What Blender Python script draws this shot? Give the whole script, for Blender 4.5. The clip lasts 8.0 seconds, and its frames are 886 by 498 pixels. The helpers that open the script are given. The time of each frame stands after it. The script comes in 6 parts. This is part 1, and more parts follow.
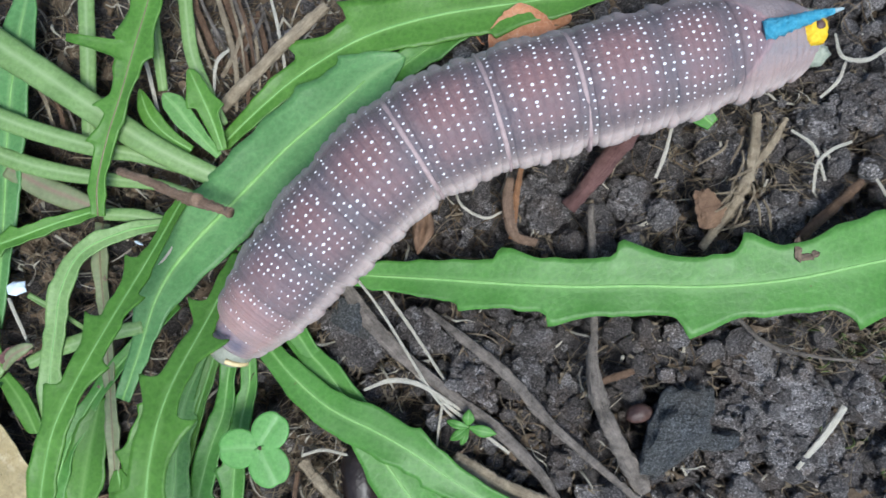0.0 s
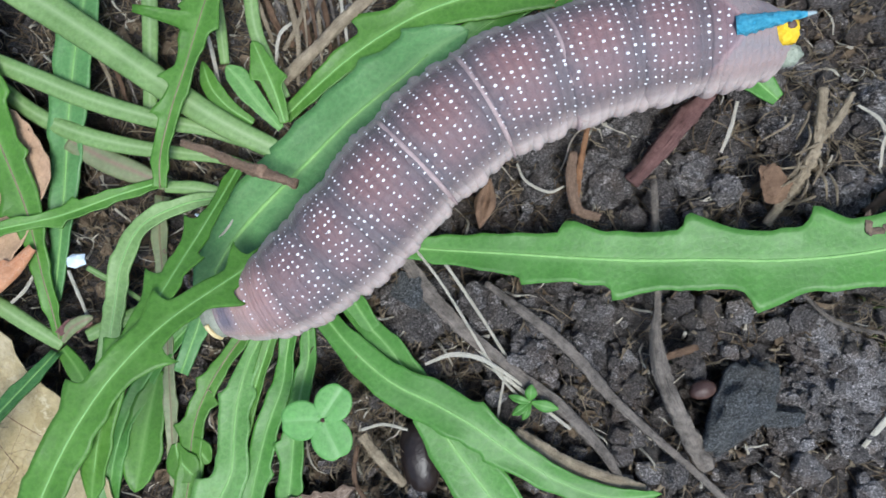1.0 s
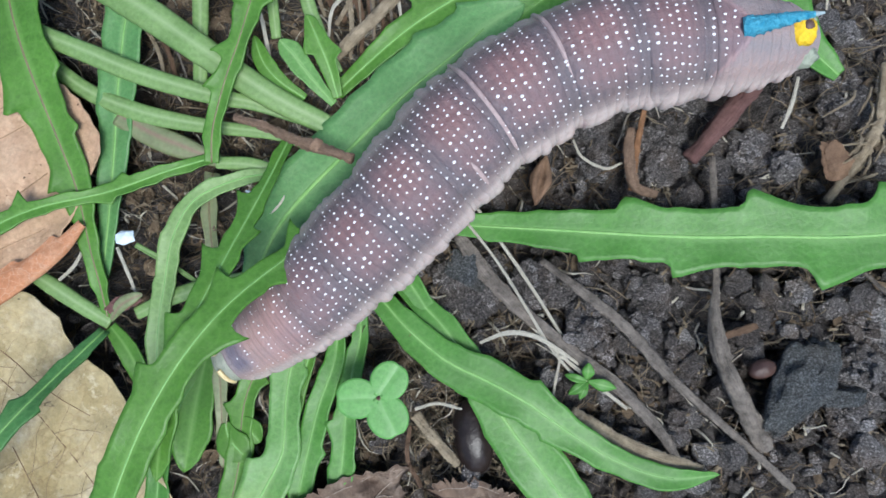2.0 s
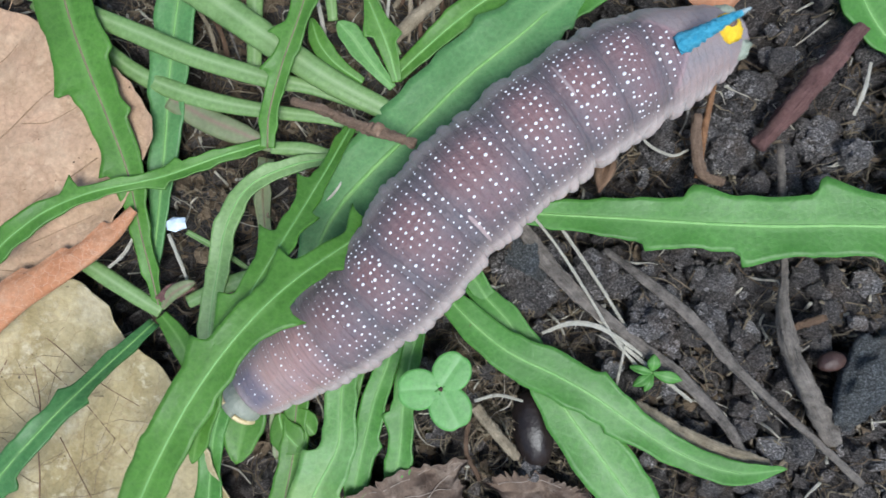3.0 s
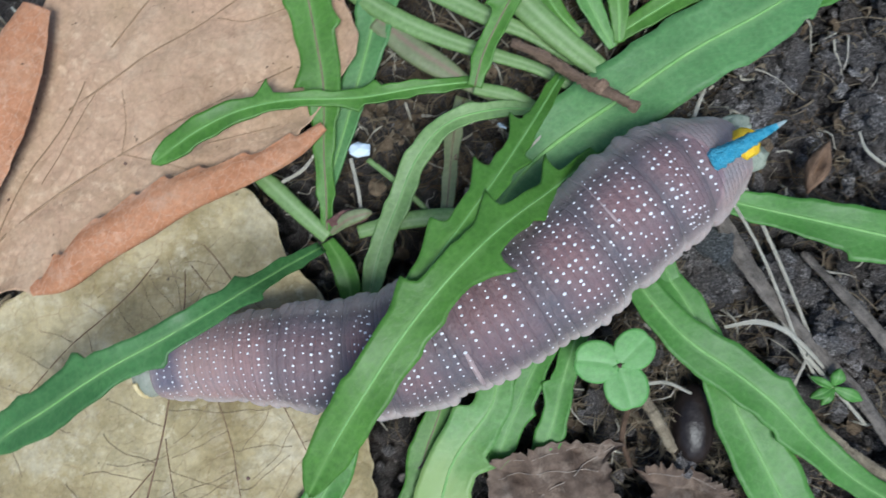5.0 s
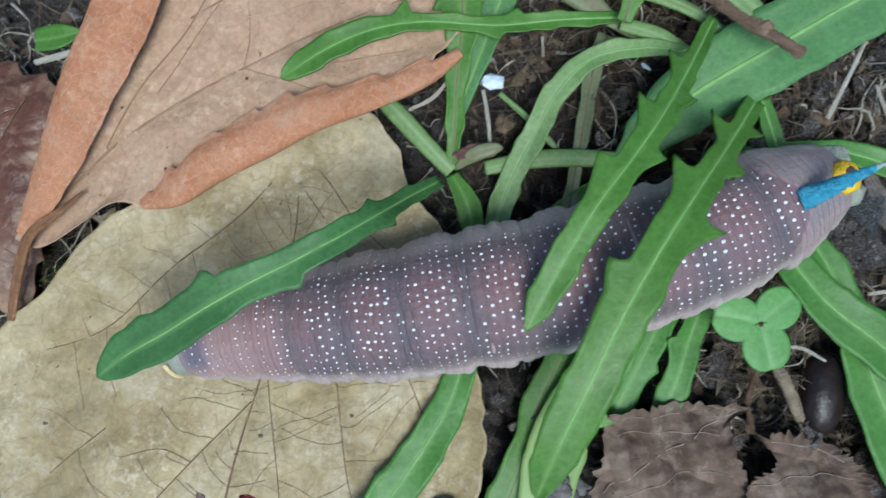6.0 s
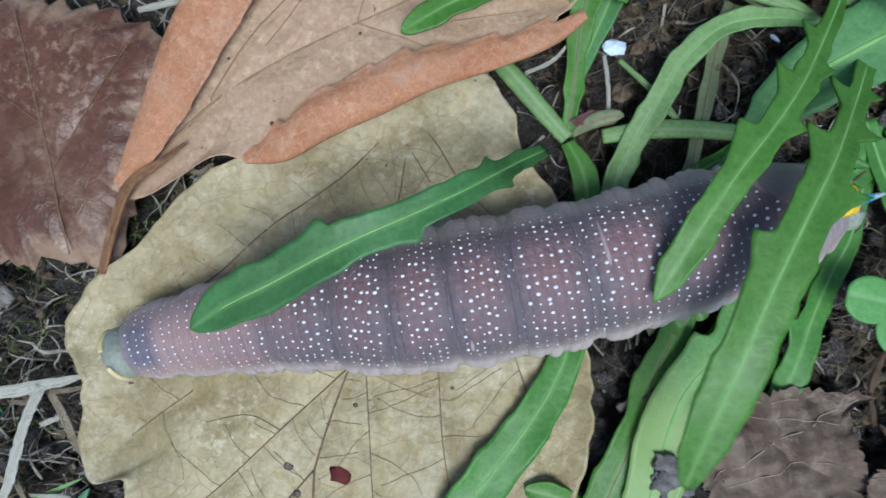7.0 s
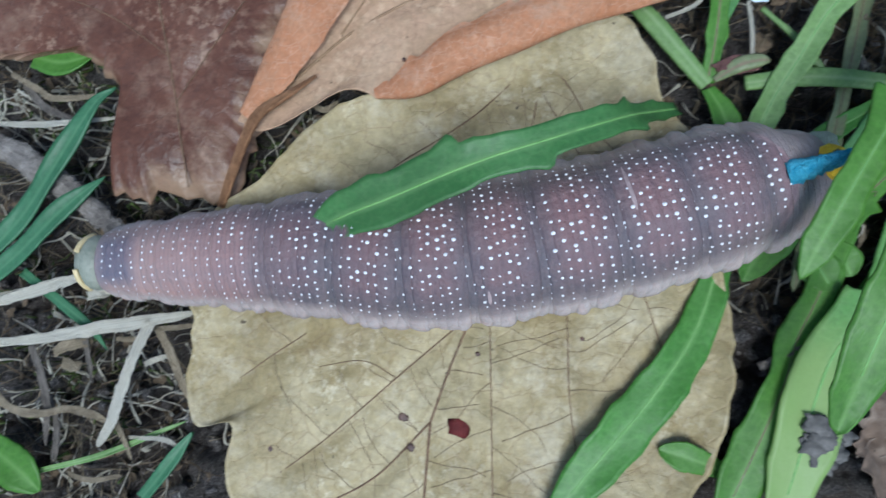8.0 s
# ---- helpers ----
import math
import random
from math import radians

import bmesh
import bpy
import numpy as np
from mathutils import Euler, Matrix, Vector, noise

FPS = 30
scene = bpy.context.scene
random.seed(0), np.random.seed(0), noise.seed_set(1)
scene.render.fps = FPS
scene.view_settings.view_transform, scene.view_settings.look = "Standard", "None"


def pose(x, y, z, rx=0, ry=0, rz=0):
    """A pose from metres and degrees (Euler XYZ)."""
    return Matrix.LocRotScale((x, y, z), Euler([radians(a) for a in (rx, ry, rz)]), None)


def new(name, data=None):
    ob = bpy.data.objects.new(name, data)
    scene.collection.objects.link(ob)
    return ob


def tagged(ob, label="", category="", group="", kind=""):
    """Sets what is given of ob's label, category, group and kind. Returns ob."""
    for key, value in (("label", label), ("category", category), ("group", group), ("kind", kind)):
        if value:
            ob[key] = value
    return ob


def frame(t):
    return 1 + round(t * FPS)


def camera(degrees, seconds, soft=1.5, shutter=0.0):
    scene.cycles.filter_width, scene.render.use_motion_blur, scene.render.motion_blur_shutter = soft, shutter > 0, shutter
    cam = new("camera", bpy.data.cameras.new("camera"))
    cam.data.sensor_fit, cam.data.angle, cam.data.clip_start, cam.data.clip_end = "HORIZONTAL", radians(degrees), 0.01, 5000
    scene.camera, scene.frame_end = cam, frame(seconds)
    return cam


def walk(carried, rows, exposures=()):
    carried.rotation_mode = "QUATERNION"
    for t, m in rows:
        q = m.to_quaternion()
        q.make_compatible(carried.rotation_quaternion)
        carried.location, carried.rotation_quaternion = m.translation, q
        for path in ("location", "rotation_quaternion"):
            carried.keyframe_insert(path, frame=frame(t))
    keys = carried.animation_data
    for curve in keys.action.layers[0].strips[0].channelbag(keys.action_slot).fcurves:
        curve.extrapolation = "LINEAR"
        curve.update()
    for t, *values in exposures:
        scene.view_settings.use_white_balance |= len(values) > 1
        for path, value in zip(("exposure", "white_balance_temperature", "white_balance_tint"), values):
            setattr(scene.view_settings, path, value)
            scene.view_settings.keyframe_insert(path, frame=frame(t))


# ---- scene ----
S = 0.001  # the plan below is written in millimetres
cam = camera(66, 8.0, shutter=0.4)
PATH = [
    (0, 0.00000, 0.00000, 0.06600, 0.82, 2.54, 0.00),
    (0.5, -0.00253, -0.00157, 0.06589, 1.17, 2.88, 0.25),
    (1, -0.00537, -0.00300, 0.06592, 1.30, 2.97, 0.40),
    (1.5, -0.00788, -0.00418, 0.06578, 1.30, 3.04, 0.53),
    (3, -0.01623, -0.00592, 0.06409, 0.98, 2.92, 0.87),
    (3.5, -0.01937, -0.00541, 0.06369, 0.78, 3.04, 2.25),
    (4, -0.02346, -0.00473, 0.06328, 0.40, 3.11, 5.07),
    (4.2, -0.02541, -0.00509, 0.06320, 0.35, 2.98, 6.17),
    (5.3, -0.03550, -0.01324, 0.06156, 1.16, 2.64, 12.46),
    (5.5, -0.03754, -0.01453, 0.06110, 0.95, 2.63, 13.40),
    (6, -0.04207, -0.01727, 0.05984, 0.16, 3.10, 15.08),
    (6.5, -0.04621, -0.01964, 0.05882, -0.07, 3.25, 16.27),
    (7, -0.04983, -0.02338, 0.05804, 1.25, 3.29, 17.56),
    (7.5, -0.05180, -0.02970, 0.05706, 4.57, 3.28, 18.48),
    (8, -0.05610, -0.03426, 0.05597, 5.25, 4.51, 19.87),
]
EXPOSURES = [(0.0, 1.25, 6350, 7.5), (1.5, 1.22, 6350, 7.5), (4.0, 1.03, 6250, 6.0), (6.0, 0.81, 6050, 4.0), (8.0, 0.78, 5780, 3.0)]
walk(cam, [(t, pose(x, y, z, rx, ry, rz)) for t, x, y, z, rx, ry, rz in PATH], EXPOSURES)

# ---- light: a bright overcast sky, the sun spread wide behind thin cloud ----
SUN_UP, SUN_TURN = 68, 150
world = bpy.data.worlds.new("sky")
scene.world = world
world.use_nodes = True
wn = world.node_tree
sky = wn.nodes.new("ShaderNodeTexSky")
sky.sky_type = "NISHITA"
sky.sun_disc = False
sky.sun_elevation, sky.sun_rotation = radians(SUN_UP), radians(SUN_TURN)
sky.air_density, sky.dust_density, sky.ozone_density = 1.0, 1.5, 1.0
wn.links.new(sky.outputs["Color"], wn.nodes["Background"].inputs["Color"])
wn.nodes["Background"].inputs["Strength"].default_value = 0.088
sun = new("sun", bpy.data.lights.new("sun", "SUN"))
sun.data.energy, sun.data.angle, sun.data.color = 1.95, radians(26), (0.97, 0.99, 1.0)
sun.matrix_world = pose(0, 0, 1, 90 - SUN_UP, 0, 180 - SUN_TURN)


# ---- materials ----
class Mat:
    """A node material with short hands for the usual nodes."""

    def __init__(self, name, rough=0.6, spec=0.4):
        self.m = bpy.data.materials.new(name)
        self.m.use_nodes = True
        self.t = self.m.node_tree
        self.b = self.t.nodes["Principled BSDF"]
        self.b.inputs["Roughness"].default_value = rough
        self.b.inputs["Specular IOR Level"].default_value = spec

    def node(self, kind, **values):
        n = self.t.nodes.new(kind)
        for k, v in values.items():
            n.inputs[k.replace("_", " ")].default_value = v
        return n

    def link(self, a, b):
        self.t.links.new(a, b)

    def coords(self, kind="Object"):
        return self.t.nodes.new("ShaderNodeTexCoord").outputs[kind]

    def noise(self, scale, detail=4.0, rough=0.6, co=None):
        n = self.node("ShaderNodeTexNoise", Scale=scale, Detail=detail, Roughness=rough)
        self.link(co or self.coords(), n.inputs["Vector"])
        return n.outputs["Fac"]

    def ramp(self, fac, stops):
        n = self.t.nodes.new("ShaderNodeValToRGB")
        e = n.color_ramp.elements
        while len(e) < len(stops):
            e.new(0.5)
        for i, (p, c) in enumerate(stops):
            e[i].position = p
            e[i].color = (*c, 1)
        self.link(fac, n.inputs["Fac"])
        return n.outputs["Color"]

    def mix(self, fac, a, b, how="MIX"):
        n = self.t.nodes.new("ShaderNodeMix")
        n.data_type, n.blend_type = "RGBA", how
        for v, i in ((fac, 0), (a, 6), (b, 7)):
            if isinstance(v, (int, float)):
                n.inputs[i].default_value = v
            elif isinstance(v, tuple):
                n.inputs[i].default_value = (*v, 1)
            else:
                self.link(v, n.inputs[i])
        return n.outputs[2]

    def math(self, op, a, b=0.0, c=0.0):
        n = self.t.nodes.new("ShaderNodeMath")
        n.operation = op
        for i, v in enumerate((a, b, c)):
            if isinstance(v, (int, float)):
                n.inputs[i].default_value = v
            else:
                self.link(v, n.inputs[i])
        return n.outputs[0]

    def color(self, c):
        if isinstance(c, tuple):
            self.b.inputs["Base Color"].default_value = (*c, 1)
        else:
            self.link(c, self.b.inputs["Base Color"])
        return self

    def rough(self, fac, lo, hi):
        n = self.node("ShaderNodeMapRange", To_Min=lo, To_Max=hi)
        self.link(fac, n.inputs["Value"])
        self.link(n.outputs[0], self.b.inputs["Roughness"])
        return self

    def bump(self, height, strength=0.4, mm=0.2):
        n = self.node("ShaderNodeBump", Strength=strength, Distance=3 * mm * S)
        self.link(height, n.inputs["Height"])
        self.link(n.outputs["Normal"], self.b.inputs["Normal"])
        return self

    def thin(self, colour, share):
        """Lets part of the light through, as a leaf does."""
        out = self.t.nodes["Material Output"]
        tr = self.t.nodes.new("ShaderNodeBsdfTranslucent")
        mx = self.t.nodes.new("ShaderNodeMixShader")
        mx.inputs[0].default_value = share
        if isinstance(colour, tuple):
            tr.inputs["Color"].default_value = (*colour, 1)
        else:
            self.link(colour, tr.inputs["Color"])
        self.link(self.b.outputs[0], mx.inputs[1])
        self.link(tr.outputs[0], mx.inputs[2])
        self.link(mx.outputs[0], out.inputs["Surface"])
        return self


def mat_green(name, dark, light, rib, spots=0.0, yellow=None):
    m = Mat(name, 0.5, 0.42)
    uv = m.node("ShaderNodeSeparateXYZ")
    m.link(m.coords("UV"), uv.inputs[0])
    across = m.math("ABSOLUTE", m.math("SUBTRACT", uv.outputs[0], 0.5))
    col = m.ramp(m.noise(170, 6, 0.7), [(0.3, dark), (0.7, light)])
    fine = m.noise(2300, 3)
    # pale mottle: the blade's soft speckled sheen, put into its colour
    col = m.mix(m.ramp(m.noise(750, 4, 0.7), [(0.50, (0, 0, 0)), (0.75, (0.5, 0.5, 0.5))]), col, tuple(1.2 * v + 0.012 for v in light))
    col = m.mix(0.26, col, m.ramp(fine, [(0.3, tuple(0.55 * v for v in light)), (0.7, tuple(1.5 * v for v in light))]))
    # side veins, leaving the midrib slantwise
    wave = m.node("ShaderNodeTexWave", Scale=7.0, Distortion=4.0, Detail=2.0, Detail_Scale=3.0)
    comb = m.node("ShaderNodeCombineXYZ")
    m.link(m.math("SUBTRACT", uv.outputs[1], m.math("MULTIPLY", across, 0.5)), comb.inputs[0])
    m.link(comb.outputs[0], wave.inputs["Vector"])
    vein = m.ramp(wave.outputs["Fac"], [(0.9, (0, 0, 0)), (1.0, (1, 1, 1))])
    col = m.mix(m.math("MULTIPLY", vein, 0.05), col, rib)
    # a fine net of veins, with slightly swollen fields between them
    mesh = m.node("ShaderNodeTexVoronoi", Scale=1150.0)
    mesh.feature = "DISTANCE_TO_EDGE"
    shift = m.node("ShaderNodeVectorMath")
    m.link(m.coords(), shift.inputs[0])
    m.link(m.math("MULTIPLY", m.noise(900, 3), 0.0012), shift.inputs[1])
    m.link(shift.outputs[0], mesh.inputs["Vector"])
    net = m.ramp(mesh.outputs["Distance"], [(0.0, (1, 1, 1)), (0.14, (0, 0, 0))])
    col = m.mix(m.math("MULTIPLY", net, 0.13), col, rib)
    col = m.mix(m.ramp(m.noise(95, 5, 0.7), [(0.46, (0, 0, 0)), (0.66, (0.42, 0.42, 0.42))]), col, tuple(0.62 * v for v in dark))
    col = m.mix(m.ramp(across, [(0.0, (0.6, 0.6, 0.6)), (0.035, (0.4, 0.4, 0.4)), (0.12, (0.0, 0.0, 0.0))]), col, rib)
    # dull brownish blemishes
    col = m.mix(m.ramp(m.noise(420, 5, 0.7), [(0.70, (0, 0, 0)), (0.80, (0.45, 0.45, 0.45))]), col, (0.20, 0.17, 0.07))
    if yellow:
        far = m.math("ADD", uv.outputs[1], m.math("MULTIPLY", m.math("SUBTRACT", m.noise(300, 3), 0.5), 0.25))
        col = m.mix(m.ramp(far, [(0.80, (0, 0, 0)), (0.99, (0.8, 0.8, 0.8))]), col, yellow)
    if spots:
        col = m.mix(m.ramp(m.noise(1100, 2), [(0.74, (0, 0, 0)), (0.77, (spots, spots, spots))]), col, (0.12, 0.06, 0.03))
    m.color(col)
    m.rough(m.noise(900, 3), 0.34, 0.58)
    m.bump(m.math("ADD", m.math("MULTIPLY", m.math("ADD", vein, m.math("MULTIPLY", net, 2.5)), -0.05), m.math("ADD", m.noise(1500, 4), m.math("MULTIPLY", m.noise(420, 3), 1.2))), 0.22, 0.06)
    m.thin(m.mix(1.0, col, (1.5, 1.5, 0.6), "MULTIPLY"), 0.28)
    return m.m


def mat_dead(name, stops, vein, mottles, rough=0.75, through_light=0.15, bleach=None, share=0.5, size=110, margin=None, web=0.30, cell=480.0):
    m = Mat(name, rough, 0.3)
    col = m.ramp(m.noise(90, 6, 0.65), [(0.34 + 0.32 * i / (len(stops) - 1), c) for i, c in enumerate(stops)])
    cells = m.node("ShaderNodeTexVoronoi", Scale=cell)
    cells.feature = "DISTANCE_TO_EDGE"
    warp = m.node("ShaderNodeVectorMath")
    m.link(m.coords(), warp.inputs[0])
    m.link(m.math("MULTIPLY", m.noise(500, 4), 0.0022), warp.inputs[1])
    m.link(warp.outputs[0], cells.inputs["Vector"])
    net = m.ramp(cells.outputs["Distance"], [(0.0, (1, 1, 1)), (0.045, (0, 0, 0))])
    col = m.mix(m.math("MULTIPLY", net, web), col, vein)
    col = m.mix(m.ramp(m.noise(230, 7, 0.75), [(0.45, (0, 0, 0)), (0.72, (0.85, 0.85, 0.85))]), col, mottles)
    if bleach:
        # pale flecks that put the leaf's whitish glints into its colour, then bleached patches
        flake = m.math("MULTIPLY", m.ramp(m.noise(1000, 4, 0.7), [(0.52, (0, 0, 0)), (0.64, (0.8, 0.8, 0.8))]), m.ramp(m.noise(130, 3), [(0.45, (0, 0, 0)), (0.62, (share,) * 3)]))
        col = m.mix(flake, col, tuple(min(0.8, 1.3 * v) for v in bleach))
        col = m.mix(m.ramp(m.noise(size, 7, 0.75), [(0.52, (0, 0, 0)), (0.66, (share,) * 3)]), col, bleach)
    if margin:
        # the eaten margin has dried paler
        uv = m.node("ShaderNodeSeparateXYZ")
        m.link(m.coords("UV"), uv.inputs[0])
        rim = m.math("ADD", uv.outputs[0], m.math("MULTIPLY", m.math("SUBTRACT", m.noise(190, 6, 0.7), 0.5), 0.75))
        col = m.mix(m.ramp(rim, [(0.86, (0, 0, 0)), (1.0, (0.75, 0.75, 0.75))]), col, margin)
    col = m.mix(0.22, col, m.ramp(m.noise(2200, 4, 0.7), [(0.32, tuple(0.35 * v for v in stops[0])), (0.7, tuple(1.5 * v for v in stops[1]))]))
    col = m.mix(m.ramp(m.noise(1200, 2), [(0.73, (0, 0, 0)), (0.76, (0.8, 0.8, 0.8))]), col, (0.035, 0.022, 0.015))
    m.color(col)
    m.rough(m.noise(500, 3), rough - 0.2, rough + 0.1)
    m.bump(m.math("SUBTRACT", m.math("ADD", m.noise(700, 5), m.math("MULTIPLY", m.noise(230, 2), 2.2)), m.math("MULTIPLY", net, 0.10)), 0.40, 0.16)
    m.thin(col, through_light)
    return m.m


def mat_soil(name, dark, light, specks=0.95):
    m = Mat(name, 0.8, 0.5)
    col = m.ramp(m.noise(330, 7, 0.75), [(0.43, dark), (0.57, light)])
    fine = m.noise(2600, 5, 0.8)
    # shade of the pits put into the colour: dark where this bump noise is low
    col = m.mix(0.65, col, m.ramp(fine, [(0.32, tuple(0.22 * v for v in dark)), (0.5, tuple(0.8 * v for v in light)), (0.70, tuple(2.4 * v for v in light))]))
    col = m.mix(m.ramp(m.noise(150, 4), [(0.50, (0, 0, 0)), (0.66, (0.7, 0.7, 0.7))]), col, (light[0] * 0.85, light[1] * 0.62, light[2] * 0.42))
    # bright specks, only here and there: glints of wet soil put into the colour
    sp = m.node("ShaderNodeTexVoronoi", Scale=3000.0)
    m.link(m.coords(), sp.inputs["Vector"])
    pick = m.node("ShaderNodeSeparateXYZ")
    m.link(sp.outputs["Color"], pick.inputs[0])
    grain = m.math("MULTIPLY", m.ramp(sp.outputs["Distance"], [(0.18, (specks,) * 3), (0.34, (0, 0, 0))]), m.ramp(pick.outputs[0], [(0.74, (0, 0, 0)), (0.90, (1, 1, 1))]))
    col = m.mix(grain, col, tuple(min(1, 3.2 * v + 0.10) for v in light))
    isle = m.t.nodes.new("ShaderNodeNewGeometry").outputs["Random Per Island"]
    shade = m.ramp(isle, [(0.0, (0.48, 0.44, 0.41)), (0.5, (0.80, 0.77, 0.75)), (0.85, (1.1, 1.08, 1.07)), (1.0, (1.75, 1.75, 1.75))])
    grit = m.noise(5200, 5, 0.8)
    # finer pit shade and small glints, coloured in from the same noise as the relief
    col = m.mix(0.40, col, m.ramp(grit, [(0.41, tuple(0.15 * v for v in dark)), (0.52, tuple(0.7 * v for v in light)), (0.62, tuple(min(0.8, 3.2 * v) for v in light))]))
    m.color(m.mix(1.0, col, shade, "MULTIPLY"))
    m.rough(m.noise(3100, 4, 0.8), 0.05, 0.95)
    m.bump(m.math("ADD", m.noise(1300, 6, 0.8), m.math("ADD", m.math("MULTIPLY", fine, 0.6), m.math("MULTIPLY", grit, 0.45))), 1.0, 0.26)
    return m.m


def mat_stem(name, dark, light, worn=1.0):
    """Fibrous: straw, bark and roots; grain along each piece."""
    m = Mat(name, 0.7, 0.3)
    uv = m.node("ShaderNodeMapping")
    uv.inputs["Scale"].default_value = (13, 2.2, 1)
    m.link(m.coords("UV"), uv.inputs["Vector"])
    grain = m.noise(1.6, 6, 0.7, uv.outputs[0])
    info = m.t.nodes.new("ShaderNodeNewGeometry").outputs["Random Per Island"]
    col = m.ramp(grain, [(0.30, tuple(0.6 * v for v in dark)), (0.5, tuple(0.5 * (a + b) for a, b in zip(dark, light))), (0.72, light)])
    col = m.mix(m.math("MULTIPLY", info, 0.22), col, tuple(0.6 * v for v in dark))
    flake = m.noise(520, 7, 0.8)
    col = m.mix(0.5 * worn, col, m.ramp(flake, [(0.36, tuple(0.5 * v for v in dark)), (0.52, tuple(0.7 * v for v in light)), (0.68, tuple(min(0.9, 1.3 * v) for v in light))]))
    m.color(col)
    m.rough(m.noise(900, 3), 0.5, 0.9)
    m.bump(m.math("ADD", grain, m.math("MULTIPLY", flake, 1.2)), 0.9, 0.22)
    return m.m


def mat_plain(name, dark, light, scale, rough=0.5, spec=0.5, relief=0.4, mm=0.15):
    m = Mat(name, rough, spec)
    f = m.noise(scale, 5, 0.65)
    m.color(m.ramp(f, [(0.3, dark), (0.7, light)]))
    m.rough(m.noise(scale * 3, 3), max(0.1, rough - 0.15), min(1, rough + 0.15))
    m.bump(m.noise(scale * 2.5, 5), relief, mm)
    return m.m


def mat_skin(name):
    """Caterpillar skin: rosy back, slate flanks and joints, a pale soft edge along the feet. V runs along the body in segments."""
    m = Mat(name, 0.5, 0.26)
    uv = m.node("ShaderNodeSeparateXYZ")
    m.link(m.coords("UV"), uv.inputs[0])
    wob = m.math("MULTIPLY", m.math("SUBTRACT", m.noise(330, 4, 0.6), 0.5), 0.045)
    side = m.math("ADD", m.math("ABSOLUTE", m.math("SUBTRACT", uv.outputs[0], 0.25)), wob)  # 0 on the back, 0.25 at the flank
    down = m.math("DIVIDE", uv.outputs[1], 14.0)

    def lengthwise(stops):
        return m.ramp(down, [(u / 14, c) for u, c in stops])

    back = lengthwise([(0.9, (0.242, 0.198, 0.198)), (1.15, (0.138, 0.123, 0.154)), (1.5, (0.149, 0.127, 0.154)), (1.9, (0.329, 0.224, 0.204)), (3.4, (0.287, 0.183, 0.174)), (4.6, (0.156, 0.106, 0.114)), (5.6, (0.183, 0.109, 0.111)), (9, (0.217, 0.124, 0.123)), (11.2, (0.195, 0.125, 0.130)), (11.7, (0.183, 0.127, 0.142)), (12.1, (0.317, 0.254, 0.244)), (13, (0.366, 0.309, 0.284))])
    flank = lengthwise([(0.9, (0.220, 0.182, 0.182)), (2, (0.317, 0.224, 0.209)), (3.4, (0.238, 0.165, 0.162)), (4.6, (0.112, 0.101, 0.114)), (5.6, (0.120, 0.101, 0.111)), (11.1, (0.132, 0.113, 0.121)), (13, (0.415, 0.348, 0.325))])
    col = m.mix(m.ramp(side, [(0.07, (0, 0, 0)), (0.135, (1, 1, 1))]), back, flank)
    # the dark back narrows to a wedge that runs into the horn, with a rosy line along it; pale bare skin beside and behind
    wedge = m.math("ADD", side, m.math("MULTIPLY", m.math("SUBTRACT", uv.outputs[1], 11.02), 0.235))
    rear = lengthwise([(10.96, (0, 0, 0)), (11.06, (1, 1, 1))])
    col = m.mix(m.math("MULTIPLY", rear, m.ramp(wedge, [(0.166, (0, 0, 0)), (0.192, (1, 1, 1))])), col, (0.255, 0.215, 0.212))
    col = m.mix(m.math("MULTIPLY", rear, m.ramp(wedge, [(0.150, (0, 0, 0)), (0.170, (0.8, 0.8, 0.8)), (0.192, (0, 0, 0))])), col, (0.34, 0.235, 0.235))
    phase = m.math("ABSOLUTE", m.math("SUBTRACT", m.math("FRACT", uv.outputs[1]), 0.5))
    slate = m.math("MULTIPLY", m.ramp(phase, [(0.16, (0, 0, 0)), (0.46, (0.70, 0.70, 0.70))]), lengthwise([(3.2, (0, 0, 0)), (4.5, (1, 1, 1)), (11.3, (1, 1, 1)), (11.7, (0, 0, 0))]))
    col = m.mix(slate, col, (0.108, 0.104, 0.114))
    tint = m.ramp(m.noise(150, 4, 0.55), [(0.36, (0.72, 0.82, 0.92)), (0.62, (1.18, 1.04, 1.00))])
    col = m.mix(1.0, col, tint, "MULTIPLY")
    # thin darker rings round the body at the fold edges, soft pale grain between them
    rows = m.math("ABSOLUTE", m.math("SUBTRACT", m.math("FRACT", m.math("MULTIPLY", uv.outputs[1], 8.0)), 0.5))
    col = m.mix(m.math("MULTIPLY", lengthwise([(2.0, (0.25, 0.25, 0.25)), (4.2, (1, 1, 1)), (11.2, (1, 1, 1)), (11.5, (0, 0, 0))]), m.ramp(rows, [(0.20, (0, 0, 0)), (0.48, (0.30, 0.30, 0.30))])), col, (0.075, 0.058, 0.066))
    col = m.mix(m.ramp(m.noise(1500, 4, 0.7), [(0.45, (0, 0, 0)), (0.78, (0.30, 0.30, 0.30))]), col, (0.30, 0.23, 0.23))
    hem = m.ramp(m.noise(600, 4), [(0.3, (0.265, 0.215, 0.208)), (0.7, (0.43, 0.355, 0.335))])
    col = m.mix(m.ramp(side, [(0.156, (0, 0, 0)), (0.180, (0.5, 0.5, 0.5)), (0.206, (1, 1, 1))]), col, hem)
    m.color(col)
    m.rough(m.noise(1500, 3), 0.40, 0.66)
    m.b.inputs["Subsurface Weight"].default_value = 0.3
    m.b.inputs["Subsurface Radius"].default_value = (0.0011, 0.0007, 0.0006)
    m.b.inputs["Subsurface Scale"].default_value = 1.0
